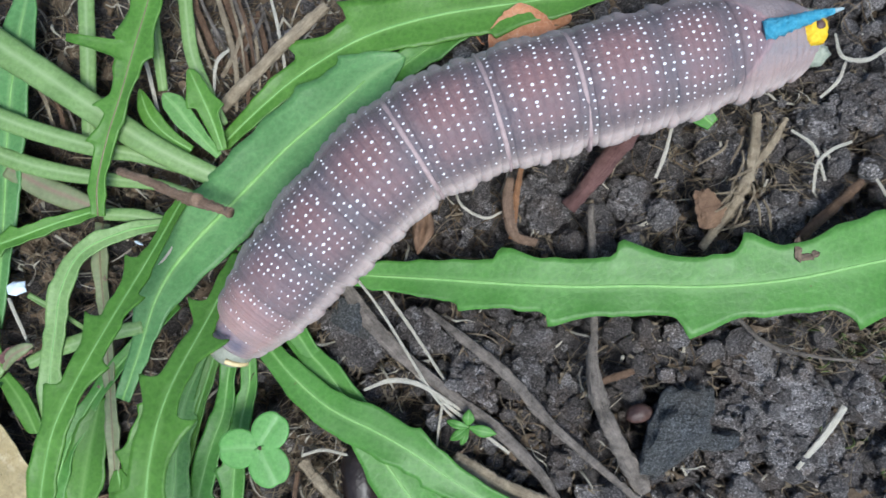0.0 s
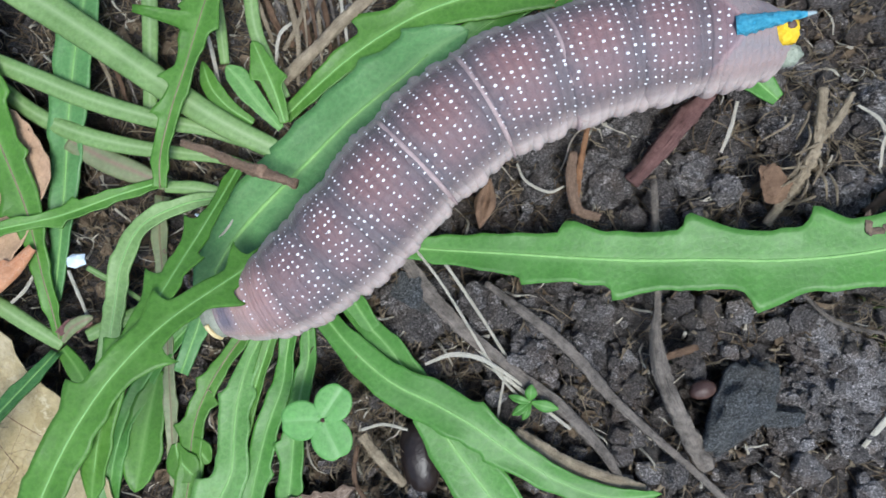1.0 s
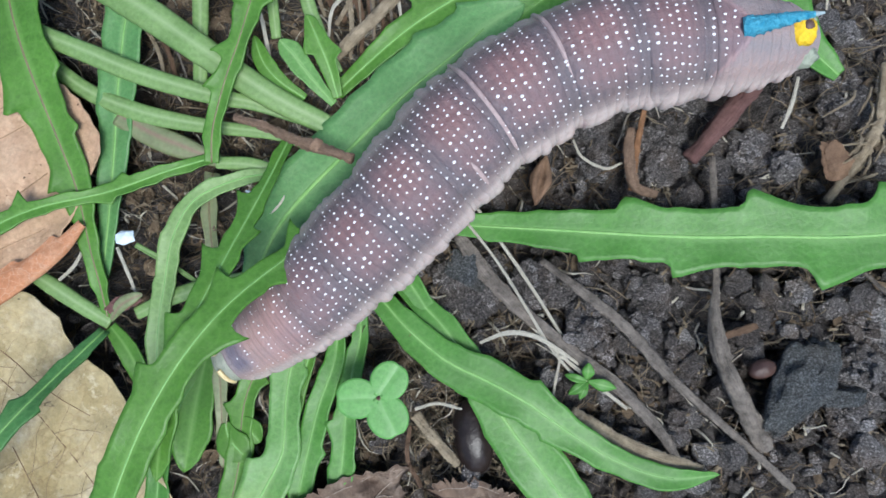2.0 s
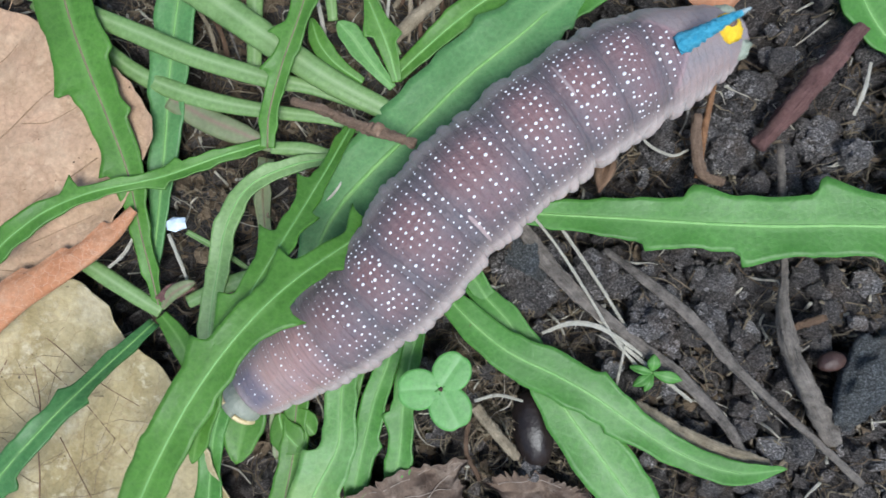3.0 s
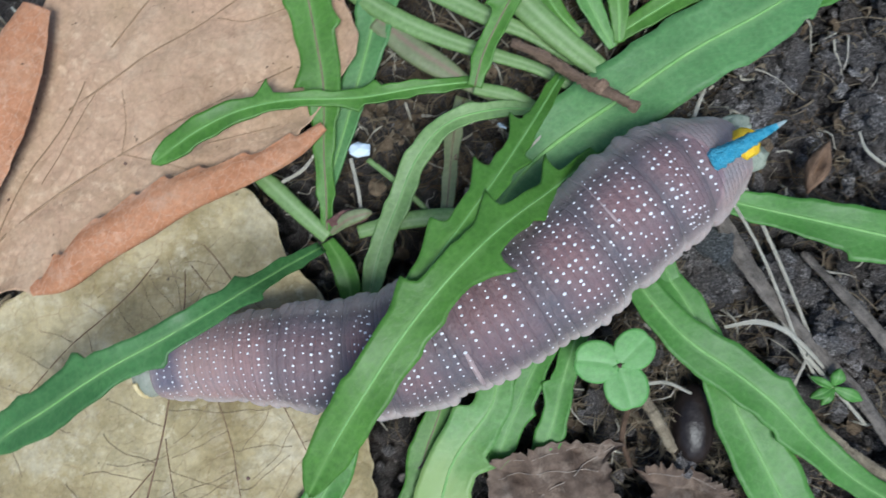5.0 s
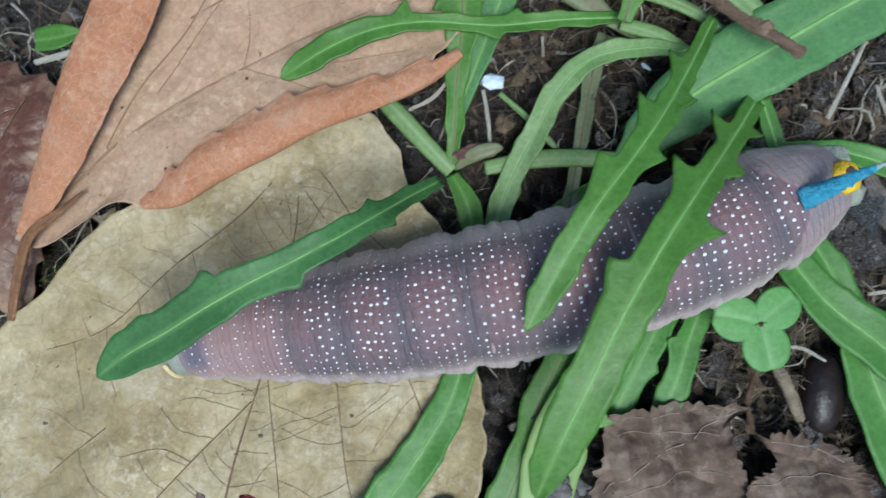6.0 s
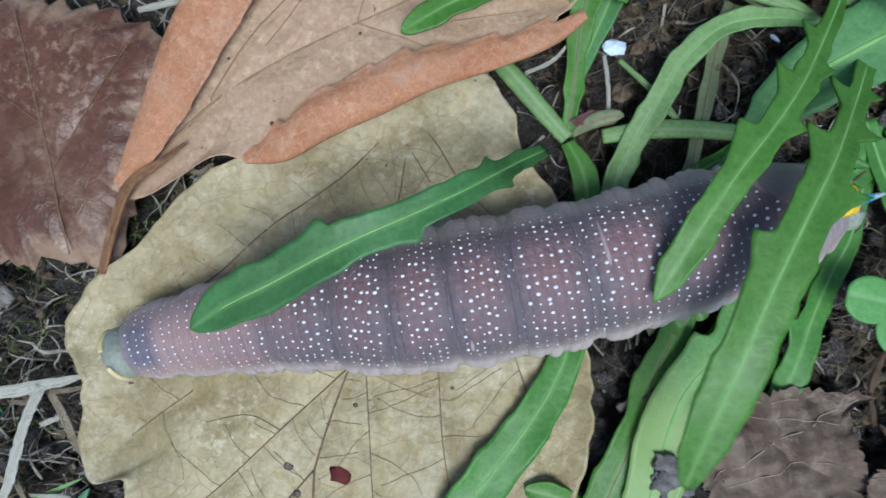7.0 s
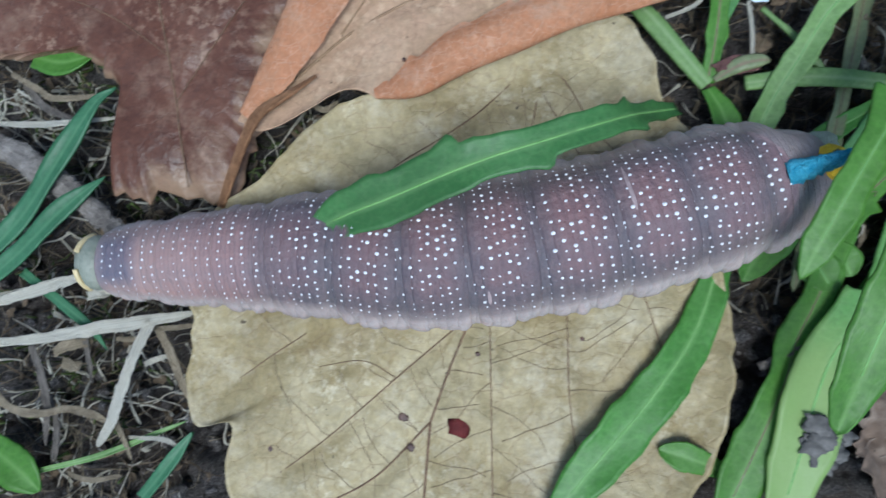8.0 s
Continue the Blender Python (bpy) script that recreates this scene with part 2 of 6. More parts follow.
    m.bump(m.math("ADD", m.noise(2600, 4), m.math("MULTIPLY", m.noise(700, 3), 0.9)), 0.45, 0.12)
    return m.m


LEAF = mat_green("leaf_green", (0.052, 0.156, 0.017), (0.092, 0.236, 0.034), (0.19, 0.36, 0.10))
LEAF_LIGHT = mat_green("leaf_light_green", (0.052, 0.182, 0.024), (0.090, 0.256, 0.048), (0.19, 0.38, 0.12), 0.5)
LEAF_DEEP = mat_green("leaf_grey_green", (0.072, 0.200, 0.060), (0.112, 0.275, 0.094), (0.24, 0.41, 0.17))
LEAF_DARK = mat_green("leaf_dark_green", (0.042, 0.140, 0.036), (0.072, 0.205, 0.060), (0.19, 0.34, 0.13))
LEAF_OLD = mat_green("leaf_yellowing", (0.085, 0.225, 0.050), (0.135, 0.305, 0.085), (0.30, 0.47, 0.21), 0.8, (0.28, 0.40, 0.13))
GRASS = mat_green("grass_blue_green", (0.040, 0.140, 0.062), (0.072, 0.205, 0.105), (0.13, 0.28, 0.15), 0.6)
PETIOLE = mat_green("petiole_pale_green", (0.122, 0.245, 0.066), (0.215, 0.340, 0.128), (0.34, 0.46, 0.24))
PETIOLE_RED = mat_green("petiole_flushed", (0.15, 0.21, 0.09), (0.24, 0.27, 0.15), (0.27, 0.14, 0.13))
CLOVER = mat_green("clover_green", (0.085, 0.275, 0.060), (0.140, 0.360, 0.100), (0.21, 0.42, 0.16))
RIB = mat_plain("midrib", (0.125, 0.30, 0.070), (0.20, 0.38, 0.115), 700, 0.6)
RIB_RED = mat_plain("midrib_flushed", (0.11, 0.10, 0.045), (0.18, 0.165, 0.075), 700, 0.45)
TAN = mat_dead("dead_leaf_tan", [(0.240, 0.180, 0.085), (0.350, 0.278, 0.142), (0.46, 0.378, 0.218), (0.280, 0.235, 0.128)], (0.17, 0.090, 0.046), (0.230, 0.196, 0.108), 0.50, bleach=(0.58, 0.52, 0.39), share=0.65)
ROSY = mat_dead("dead_leaf_rosy", [(0.34, 0.215, 0.130), (0.47, 0.305, 0.200), (0.40, 0.270, 0.160)], (0.19, 0.09, 0.055), (0.33, 0.225, 0.135), bleach=(0.56, 0.42, 0.29), share=0.6)
ROLL = mat_dead("dead_leaf_underside", [(0.34, 0.135, 0.060), (0.46, 0.205, 0.105), (0.38, 0.160, 0.075)], (0.62, 0.44, 0.33), (0.46, 0.26, 0.155), bleach=(0.58, 0.40, 0.28), share=0.45, size=330, web=0.45, cell=1050.0)
RUST = mat_dead("dead_leaf_russet", [(0.080, 0.031, 0.020), (0.132, 0.056, 0.036), (0.185, 0.090, 0.062)], (0.05, 0.02, 0.013), (0.078, 0.036, 0.028), 0.42, bleach=(0.33, 0.22, 0.155), share=0.8, size=75, margin=(0.42, 0.29, 0.19))
BROWN = mat_dead("dead_leaf_brown", [(0.070, 0.045, 0.034), (0.150, 0.104, 0.077), (0.25, 0.185, 0.140)], (0.24, 0.185, 0.14), (0.07, 0.048, 0.035), 0.85, bleach=(0.34, 0.275, 0.22), share=0.6, size=260)
VEIN_DARK = mat_plain("vein_brown", (0.095, 0.052, 0.030), (0.20, 0.120, 0.068), 900, 0.7)
VEIN_FINE = mat_plain("vein_fine", (0.17, 0.12, 0.07), (0.25, 0.185, 0.11), 900, 0.7)
VEIN_GREY = mat_plain("vein_grey", (0.20, 0.155, 0.125), (0.32, 0.26, 0.21), 900, 0.7)
VEIN_PALE = mat_plain("vein_pale", (0.20, 0.125, 0.07), (0.31, 0.205, 0.12), 900, 0.7)
# same soil as the clods, coloured darker to deepen the shade in the gaps
SOIL = mat_soil("soil", (0.010, 0.008, 0.007), (0.125, 0.112, 0.106))
CLOD = mat_soil("soil_clod", (0.011, 0.010, 0.010), (0.250, 0.236, 0.232))
FIBRE = mat_stem("rootlet_tan", (0.24, 0.18, 0.11), (0.62, 0.51, 0.36))
STRAW = mat_stem("straw", (0.78, 0.70, 0.53), (0.96, 0.93, 0.82), 0.25)
# wide dark-to-light range: pale highlights along the ridges are coloured into the grain
ROOT = mat_stem("root_grey", (0.018, 0.014, 0.011), (0.40, 0.345, 0.295))
OLDWOOD = mat_stem("bleached_wood", (0.05, 0.034, 0.028), (0.56, 0.50, 0.45))
MOSS = mat_plain("moss", (0.030, 0.050, 0.010), (0.085, 0.115, 0.025), 900, 0.7)
DRYSTALK = mat_stem("dry_leaf_stalk", (0.24, 0.10, 0.045), (0.54, 0.29, 0.15))
TWIG = mat_stem("twig_brown", (0.15, 0.085, 0.053), (0.44, 0.30, 0.21))
REDROOT = mat_stem("root_reddish", (0.13, 0.055, 0.050), (0.27, 0.145, 0.13))
LITTER = mat_stem("litter_brown", (0.08, 0.055, 0.036), (0.42, 0.31, 0.205))
HUSK = mat_stem("husk", (0.085, 0.042, 0.024), (0.30, 0.19, 0.12))
PEBBLE = mat_soil("pebble_slate", (0.032, 0.035, 0.036), (0.090, 0.096, 0.098), 0.5)
PUPA = mat_plain("dark_shell", (0.008, 0.006, 0.006), (0.024, 0.017, 0.015), 300, 0.35, 0.3, 0.3)
SEEDCOAT = mat_plain("seed_coat", (0.03, 0.014, 0.011), (0.075, 0.038, 0.03), 600, 0.5)
FLAKE = mat_plain("white_flake", (0.40, 0.49, 0.58), (0.58, 0.67, 0.76), 600, 0.4)
SKIN = mat_skin("caterpillar_skin")
FOLD = mat_plain("pale_fold", (0.24, 0.175, 0.178), (0.40, 0.31, 0.305), 900, 0.5)
GRANULE = mat_plain("white_granule", (0.66, 0.66, 0.70), (0.80, 0.80, 0.83), 900, 0.45)
HORN = mat_plain("horn_blue", (0.015, 0.30, 0.52), (0.14, 0.60, 0.80), 2600, 0.55, 0.4, 1.0, 0.2)
HORN_TIP = mat_plain("horn_tip", (0.20, 0.27, 0.29), (0.32, 0.40, 0.42), 900)
YELLOW = mat_plain("anal_plate_yellow", (0.62, 0.33, 0.01), (0.85, 0.62, 0.03), 900, 0.45, 0.4, 0.7, 0.2)
DARKSPOT = mat_plain("dark_spot", (0.05, 0.03, 0.025), (0.12, 0.06, 0.045), 900)
HEADSKIN = mat_plain("head_grey_green", (0.17, 0.19, 0.15), (0.28, 0.29, 0.24), 800, 0.45)
HEADLINE = mat_plain("head_stripe", (0.50, 0.38, 0.18), (0.66, 0.55, 0.33), 800, 0.45)
CLASPER = mat_plain("clasper_green_grey", (0.22, 0.26, 0.20), (0.38, 0.41, 0.33), 1200, 0.55, 0.4, 0.8, 0.2)
REDSPOT = mat_plain("red_spot", (0.060, 0.010, 0.010), (0.13, 0.022, 0.020), 600, 0.75, 0.2)
WITHERED = mat_plain("withered_tissue", (0.035, 0.022, 0.016), (0.17, 0.125, 0.085), 700, 0.7, 0.3, 0.7)
ROT = mat_plain("rotted_tissue", (0.020, 0.019, 0.018), (0.16, 0.15, 0.14), 700, 0.8)


# ---- building ----
def mesh_of(name, verts, faces, mats, uvs=None, index=None, smooth=True):
    me = bpy.data.meshes.new(name)
    me.from_pydata([tuple(v) for v in np.asarray(verts, float) * S], [], [tuple(int(i) for i in f) for f in faces])
    for m in mats if isinstance(mats, (list, tuple)) else [mats]:
        me.materials.append(m)
    if index is not None:
        me.polygons.foreach_set("material_index", np.asarray(index, np.int32))
    if uvs is not None:
        layer = me.uv_layers.new(name="UVMap")
        loops = np.empty(len(me.loops), np.int32)
        me.loops.foreach_get("vertex_index", loops)
        layer.data.foreach_set("uv", np.asarray(uvs, np.float32)[loops].ravel())
    me.polygons.foreach_set("use_smooth", np.full(len(me.polygons), smooth))
    me.update()
    return me


def part(name, me, parent=None, label="", at=(0, 0, 0)):
    ob = new(name, me)
    ob.location = Vector(at) * S
    if parent is not None:
        ob.parent = parent
    return tagged(ob, label)


def thing(name, label, category, group="", me=None, at=(0, 0, 0), kind=""):
    ob = new(name, me)
    ob.location = Vector(at) * S
    return tagged(ob, label, category, group, kind)


def spline(pts, n):
    """Points evenly along a smooth curve through pts, with whatever columns they carry."""
    p = np.array(pts, float)
    q = np.vstack([2 * p[0] - p[1], p, 2 * p[-1] - p[-2]])
    fine = []
    for i in range(len(p) - 1):
        a, b, c, d = q[i:i + 4]
        t = np.linspace(0, 1, 24, endpoint=False)[:, None]
        fine.append(0.5 * (2 * b + (c - a) * t + (2 * a - 5 * b + 4 * c - d) * t**2 + (3 * b - a - 3 * c + d) * t**3))
    fine = np.vstack([*fine, p[-1:]])
    run = np.r_[0, np.cumsum(np.linalg.norm(np.diff(fine[:, :3], axis=0), axis=1))]
    s = np.linspace(0, run[-1], n)
    return np.stack([np.interp(s, run, fine[:, k]) for k in range(p.shape[1])], 1), run[-1]


def frames(p):
    """Tangent, side and up along a curve; up keeps near the vertical."""
    t = np.gradient(p, axis=0)
    t /= np.linalg.norm(t, axis=1, keepdims=True) + 1e-9
    side = np.cross(t, (0, 0, 1.0))
    flat = np.linalg.norm(side, axis=1, keepdims=True)
    side = np.where(flat > 0.05, side / (flat + 1e-9), (1.0, 0, 0))
    return t, side, np.cross(side, t)


def tube_data(pts, n=24, seg=8, rough=0.0, seed=0, flat=1.0, ridge=0.0):
    """A round or flattened rod along pts of x, y, z, width; closed at both ends."""
    rng = np.random.default_rng(seed)
    c, length = spline(pts, n)
    t, side, up = frames(c[:, :3])
    r = c[:, 3] / 2 * (1 + rough * rng.normal(0, 1, n))
    a = np.linspace(0, 2 * np.pi, seg, endpoint=False)
    jit = 1 + rough * rng.normal(0, 0.6, (n, seg))
    if ridge:  # furrows that run along the piece and wander over it
        jit = jit + ridge * np.array([[noise.noise((2.4 * math.cos(b), 2.4 * math.sin(b), i * 0.09 + seed)) for b in a] for i in range(n)])
    v = c[:, None, :3] + (r[:, None] * jit)[..., None] * (np.cos(a)[None, :, None] * side[:, None] + flat * np.sin(a)[None, :, None] * up[:, None])
    v = v.reshape(-1, 3)
    uv = np.stack(np.meshgrid(np.abs(np.linspace(-1, 1, seg)), np.linspace(0, length / 10, n)), -1).reshape(-1, 2)
    f = [(i * seg + j, i * seg + (j + 1) % seg, (i + 1) * seg + (j + 1) % seg, (i + 1) * seg + j) for i in range(n - 1) for j in range(seg)]
    f += [tuple(range(seg - 1, -1, -1)), tuple((n - 1) * seg + j for j in range(seg))]
    return v, f, uv


def tube(name, pts, mat, **kw):
    v, f, uv = tube_data(pts, **kw)
    return mesh_of(name, v, f, mat, uv)


def leaf_mesh(name, pts, mat, teeth=(), cup=0.12, wave=0.15, n=70, m=11, thick=0.22, seed=0, jag=0.02, tip=0.12, twist=0.0, nicks=0.20):
    """A blade along pts of x, y, z, width. teeth: (side, share of the length, height, run towards the base, run towards the tip, lean of a blunt lobe if it is one)."""
    rng = np.random.default_rng(seed)
    c, length = spline(pts, n)
    t, side, up = frames(c[:, :3])
    s = np.linspace(0, length, n)
    half, hook = {}, {}
    for k in (-1, 1):
        hook[k] = np.zeros(n)
        w = c[:, 3] / 2 * (1 + jag * np.interp(s, np.linspace(0, length, 30), rng.normal(0, 1, 30)))
        for sd, at, h, back, fore, *finger in teeth:
            if sd == k:
                d = s - at * length
                rise = np.where(d < 0, np.clip(1 + d / back, 0, 1) ** 1.2, np.clip(1 - d / fore, 0, 1) ** 1.9)
                if finger:  # a blunt lobe, as wide at its end as at its foot
                    rise = np.clip(2.6 * rise, 0, 1)
                w = w + h * rise
                hook[k] = hook[k] + (finger[0] if finger else 0.55) * h * rise**2  # the teeth point back to the foot of the leaf
        for at in np.arange(rng.uniform(1, 4), length - 1, 3.4) if m > 7 else ():
            d = s - at - rng.uniform(0, 2.0)
            w = w + nicks * rng.uniform(0.3, 1.3) * np.where(d < 0, np.clip(1 + d / 0.8, 0, 1), np.clip(1 - d / 1.9, 0, 1))
        end = np.clip((length - s) / (tip * length + 1e-6), 0, 1)
        half[k] = w * np.sqrt(1 - (1 - end) ** 2) + 0.03
    x = np.linspace(-1, 1, m)
    ph = rng.uniform(0, 6.3)
    top, uv = [], []
    for i in range(n):
        for xx in x:
            k = 1 if xx >= 0 else -1
            w = half[k][i] * abs(xx)
            lift = cup * w * abs(xx) + wave * abs(xx) ** 2 * math.sin(s[i] * 0.75 + ph + k) - 0.03 * math.exp(-((w / 0.35) ** 2))
            tw = twist * s[i] / length
            top.append(c[i, :3] - t[i] * hook[k][i] * xx * xx + side[i] * (k * w * math.cos(tw)) + up[i] * (lift + k * w * math.sin(tw)))
            uv.append((0.5 + 0.5 * xx, s[i] / 30))
    top = np.array(top)
    low = top - np.repeat(up, m, 0) * thick
    f = []
    for i in range(n - 1):
        for j in range(m - 1):
            q = (i * m + j, i * m + j + 1, (i + 1) * m + j + 1, (i + 1) * m + j)
            f.append(q)
            f.append(tuple(a + n * m for a in q[::-1]))
    edge = [(i * m, (i + 1) * m) for i in range(n - 1)] + [((i + 1) * m + m - 1, i * m + m - 1) for i in range(n - 1)]
    edge += [(j + 1, j) for j in range(m - 1)] + [((n - 1) * m + j, (n - 1) * m + j + 1) for j in range(m - 1)]
    f += [(a, b, b + n * m, a + n * m) for a, b in edge]
    base = c[0, :3]
    return mesh_of(name, np.vstack([top, low]) - base, f, mat, uv * 2), base, (c, up)


def leaf(plant, pts, mat=None, rib=True, ribmat=None, label="", name="leaf", **kw):
    me, base, (c, up) = leaf_mesh(name, pts, mat or LEAF, **kw)
    ob = part(name, me, plant, label, base)
    if rib:
        k = slice(0, int(len(c) * 0.93))
        w = np.clip(c[k, 3] * 0.085, 0.18, 0.55) * np.linspace(1, 0.4, len(c[k]))
        rows = np.c_[c[k, :3] - up[k] * 0.02 - base, w]
        part("midrib", tube("midrib", rows[::4], ribmat or RIB, n=34, seg=8, flat=0.3), ob)
    return ob


def stalk(plant, pts, mat=None, label="", seed=0):
    """A fleshy leaf stalk: a flattened rod with a shallow groove."""
    v, f, uv = tube_data(pts, 44, 14, 0.012, seed, 0.5)
    c = spline(pts, 44)[0]
    groove = np.tile(np.exp(-((np.linspace(0, 2 * np.pi, 14, endpoint=False) - np.pi / 2) / 0.35) ** 2), 44) * np.repeat(c[:, 3], 14) * 0.10
    base = np.array(pts[0][:3])
    return part("stalk", mesh_of("stalk", v - np.stack([0 * groove, 0 * groove, groove], 1) - base, f, mat or PETIOLE, uv), plant, label, base)


def fbm(x, y, scale, octaves=4, z=0.0):
    v, a = 0.0, 1.0
    for _ in range(octaves):
        v += a * noise.noise((x * scale, y * scale, z))
        scale, a = scale * 2.1, a * 0.52
    return v


def ground_z(x, y):
    """Caked soil broken into lumps: each lump stands at a height of its own, with clefts between them."""
    left = min(1.0, max(0.0, (-18 - x) / 22))
    wx, wy = x + 0.9 * noise.noise((x * 0.5, y * 0.5, 3.0)), y + 0.9 * noise.noise((x * 0.5, y * 0.5, 8.0))
    z = -1.5 - 0.9 * left + 0.8 * fbm(x, y, 0.09, 2)
    for size, rise, drop in ((3.4, 1.5, 2.2), (1.4, 0.7, 0.9)):
        d, near = noise.voronoi((wx / size, wy / size, 0.5))
        cleft = min(1.0, (d[1] - d[0]) / 0.42)
        z += rise * (math.sin(near[0][0] * 91.7 + near[0][1] * 47.3) * 0.5) - drop * (1 - cleft) ** 2 + 0.25 * rise
    return z + 0.30 * abs(fbm(x, y, 1.3, 3, 9.0))


def ico(sub=2):
    bm = bmesh.new()
    bmesh.ops.create_icosphere(bm, subdivisions=sub, radius=1)
    v = np.array([p.co[:] for p in bm.verts])
    f = [[p.index for p in q.verts] for q in bm.faces]
    bm.free()
    return v, np.array(f)


ICO1, ICO2, ICO3, ICO4 = ico(1), ico(2), ico(3), ico(4)


def lump(size, seed, base=None, rough=0.35, freq=1.3, grain=0.5):
    """Vertices of a rough clod of half sizes: rounded swellings with finer grains on them."""
    v, f = base or ICO2
    out = []
    for p in v:
        x, y, z = (float(c) * freq for c in p)
        d = 1 + rough * noise.noise((x + seed * 7.1, y, z)) + 0.55 * rough * abs(noise.noise((x * 2.3, y * 2.3 + seed * 3.3, z * 2.3)))
        if grain and len(v) > 100:
            d += grain * rough * (0.45 * abs(noise.noise((x * 5, y * 5, z * 5 + seed))) + 0.28 * abs(noise.noise((x * 11, y * 11 + seed, z * 11))))
        out.append(p * d)
    return np.array(out) * size, f


def chunk(seed, base):
    """A broken crumb of unit size: flat faces where it split, with a rough skin."""
    rng = np.random.default_rng(seed)
    v, f = base
    v = v * rng.uniform(0.75, 1.25, 3)
    for _ in range(7):
        n = rng.normal(0, 1, 3)
        n /= np.linalg.norm(n)
        v = v - np.clip(v @ n - rng.uniform(0.45, 0.85), 0, None)[:, None] * n * 0.92
    d = [1 + 0.22 * noise.noise(p * 2.2 + Vector((seed, 0, 0))) + 0.12 * noise.noise(p * 5.5 + Vector((0, seed, 0))) + 0.08 * noise.noise(p * 11) for p in map(Vector, v)]
    return v * np.array(d)[:, None], f


def spin(v, rng):
    m = np.array(Euler(rng.uniform(0, 6.3, 3)).to_matrix())
    return v @ m.T


# ---- ground ----
def ground():
    def axis(lo, hi, step):
        inner = np.arange(lo, hi + step / 2, step)
        grow = np.cumsum(1.6 ** np.arange(1, 26))
        return np.r_[lo - grow[::-1], inner, hi + grow]

    xs, ys = axis(-122, 56, 0.42), axis(-76, 44, 0.42)
    v = [(x, y, ground_z(x, y)) for y in ys for x in xs]
    w = len(xs)
    f = [(j * w + i, j * w + i + 1, (j + 1) * w + i + 1, (j + 1) * w + i) for j in range(len(ys) - 1) for i in range(w - 1)]
    tagged(new("ground", mesh_of("ground", v, f, SOIL)), "dark crumbly garden soil between weeds", "soil", kind="structure")


ground()


CRUST = []
GRITS = [chunk(k, ICO1) for k in range(40)]
CRUMBS = [chunk(50 + k, ICO2) for k in range(40)]
CLODS = [chunk(100 + k, ICO3) for k in range(16)]


def clods(spots):
    """Clods: a broken core crusted over with the crumbs that it is caked from."""
    for k, (x, y, z, w) in enumerate(spots):
        rng = np.random.default_rng(int(abs(x * 31 + y * 17) * 10) % 9999)
        core, f = chunk(int(abs(x * 13 + y * 7) * 10), ICO4)
        v = spin(core, rng) * np.array((0.46, 0.46, 0.34)) * w * 0.95
        at = (x, y, ground_z(x, y) + 0.10 * w)
        thing("soil_clod", "rough grey clod of caked soil", "soil", "soil clods", mesh_of("soil_clod", v, f, CLOD), at)
        for i in rng.choice(len(v), int(min(260, 22 * w * w)), replace=False):
            r = rng.uniform(0.12, 0.50) if rng.random() < 0.8 else rng.uniform(0.4, 0.9)
            c, g = (GRITS if r < 0.4 else CRUMBS)[rng.integers(40)]
            CRUST.append((spin(c * r, rng) + v[i] * 0.97 + at, g))


clods([(16.72, -9.26, 0.8, 6.33), (6.01, -7.8, 0.8, 4.26), (7.04, 7.16, 0.8, 5.35), (7.05, 5.02, 0.8, 4.28), (15.45, 6.09, 0.8, 4.78), (0.2, -12.13, 0.8, 4.81), (4.97, -11.53, 0.8, 4.79), (8.12, -13.08, 0.8, 4.25), (28.25, -12.25, 0.8, 9.93), (24.67, -14.91, 0.8, 7.33), (30.24, -17.93, 0.8, 7.81), (25.72, -10.2, 0.8, 4.71), (13.36, 6.62, 0.8, 4.26), (12.31, 1.29, 0.8, 3.19), (28.86, 4.51, 0.8, 6.3), (23.76, 11.39, 0.8, 5.82), (29.84, -1.79, 0.8, 5.24), (20.13, 8.21, 0.8, 4.24)])
clods([(36.53, 15.22, 0.8, 6.33), (32.38, 12.08, 0.8, 5.82), (24.05, 10.55, 0.8, 4.79), (29.22, 5.2, 0.8, 4.24), (33.89, 6.77, 0.8, 4.75), (6.58, 4.75, 0.8, 4.84), (0.68, 4.76, 0.8, 4.32), (-12.35, -6.07, 0.8, 4.35), (-10.71, -8.77, 0.8, 4.88), (29.6, -14.84, 0.8, 10.54), (36.8, -12.68, 0.8, 6.82), (34.7, -18.97, 0.8, 7.34), (24.39, -19.63, 0.8, 4.75)])
clods([(-0.28, 8.99, 0.8, 6.58), (2.46, 11.74, 0.8, 5.05), (7.24, 7.56, 0.8, 5.53), (-2.24, 14.44, 0.8, 5.58), (9.42, 10.76, 0.8, 4.52), (-5.42, -6.74, 0.8, 4.58), (0.29, -9.26, 0.8, 4.55), (6.09, -7.7, 0.8, 4.53)])
clods([(-10.97, 6.93, 0.8, 5.87), (-8.37, 10.54, 0.8, 5.86), (-16.36, 4.7, 0.8, 3.93)])


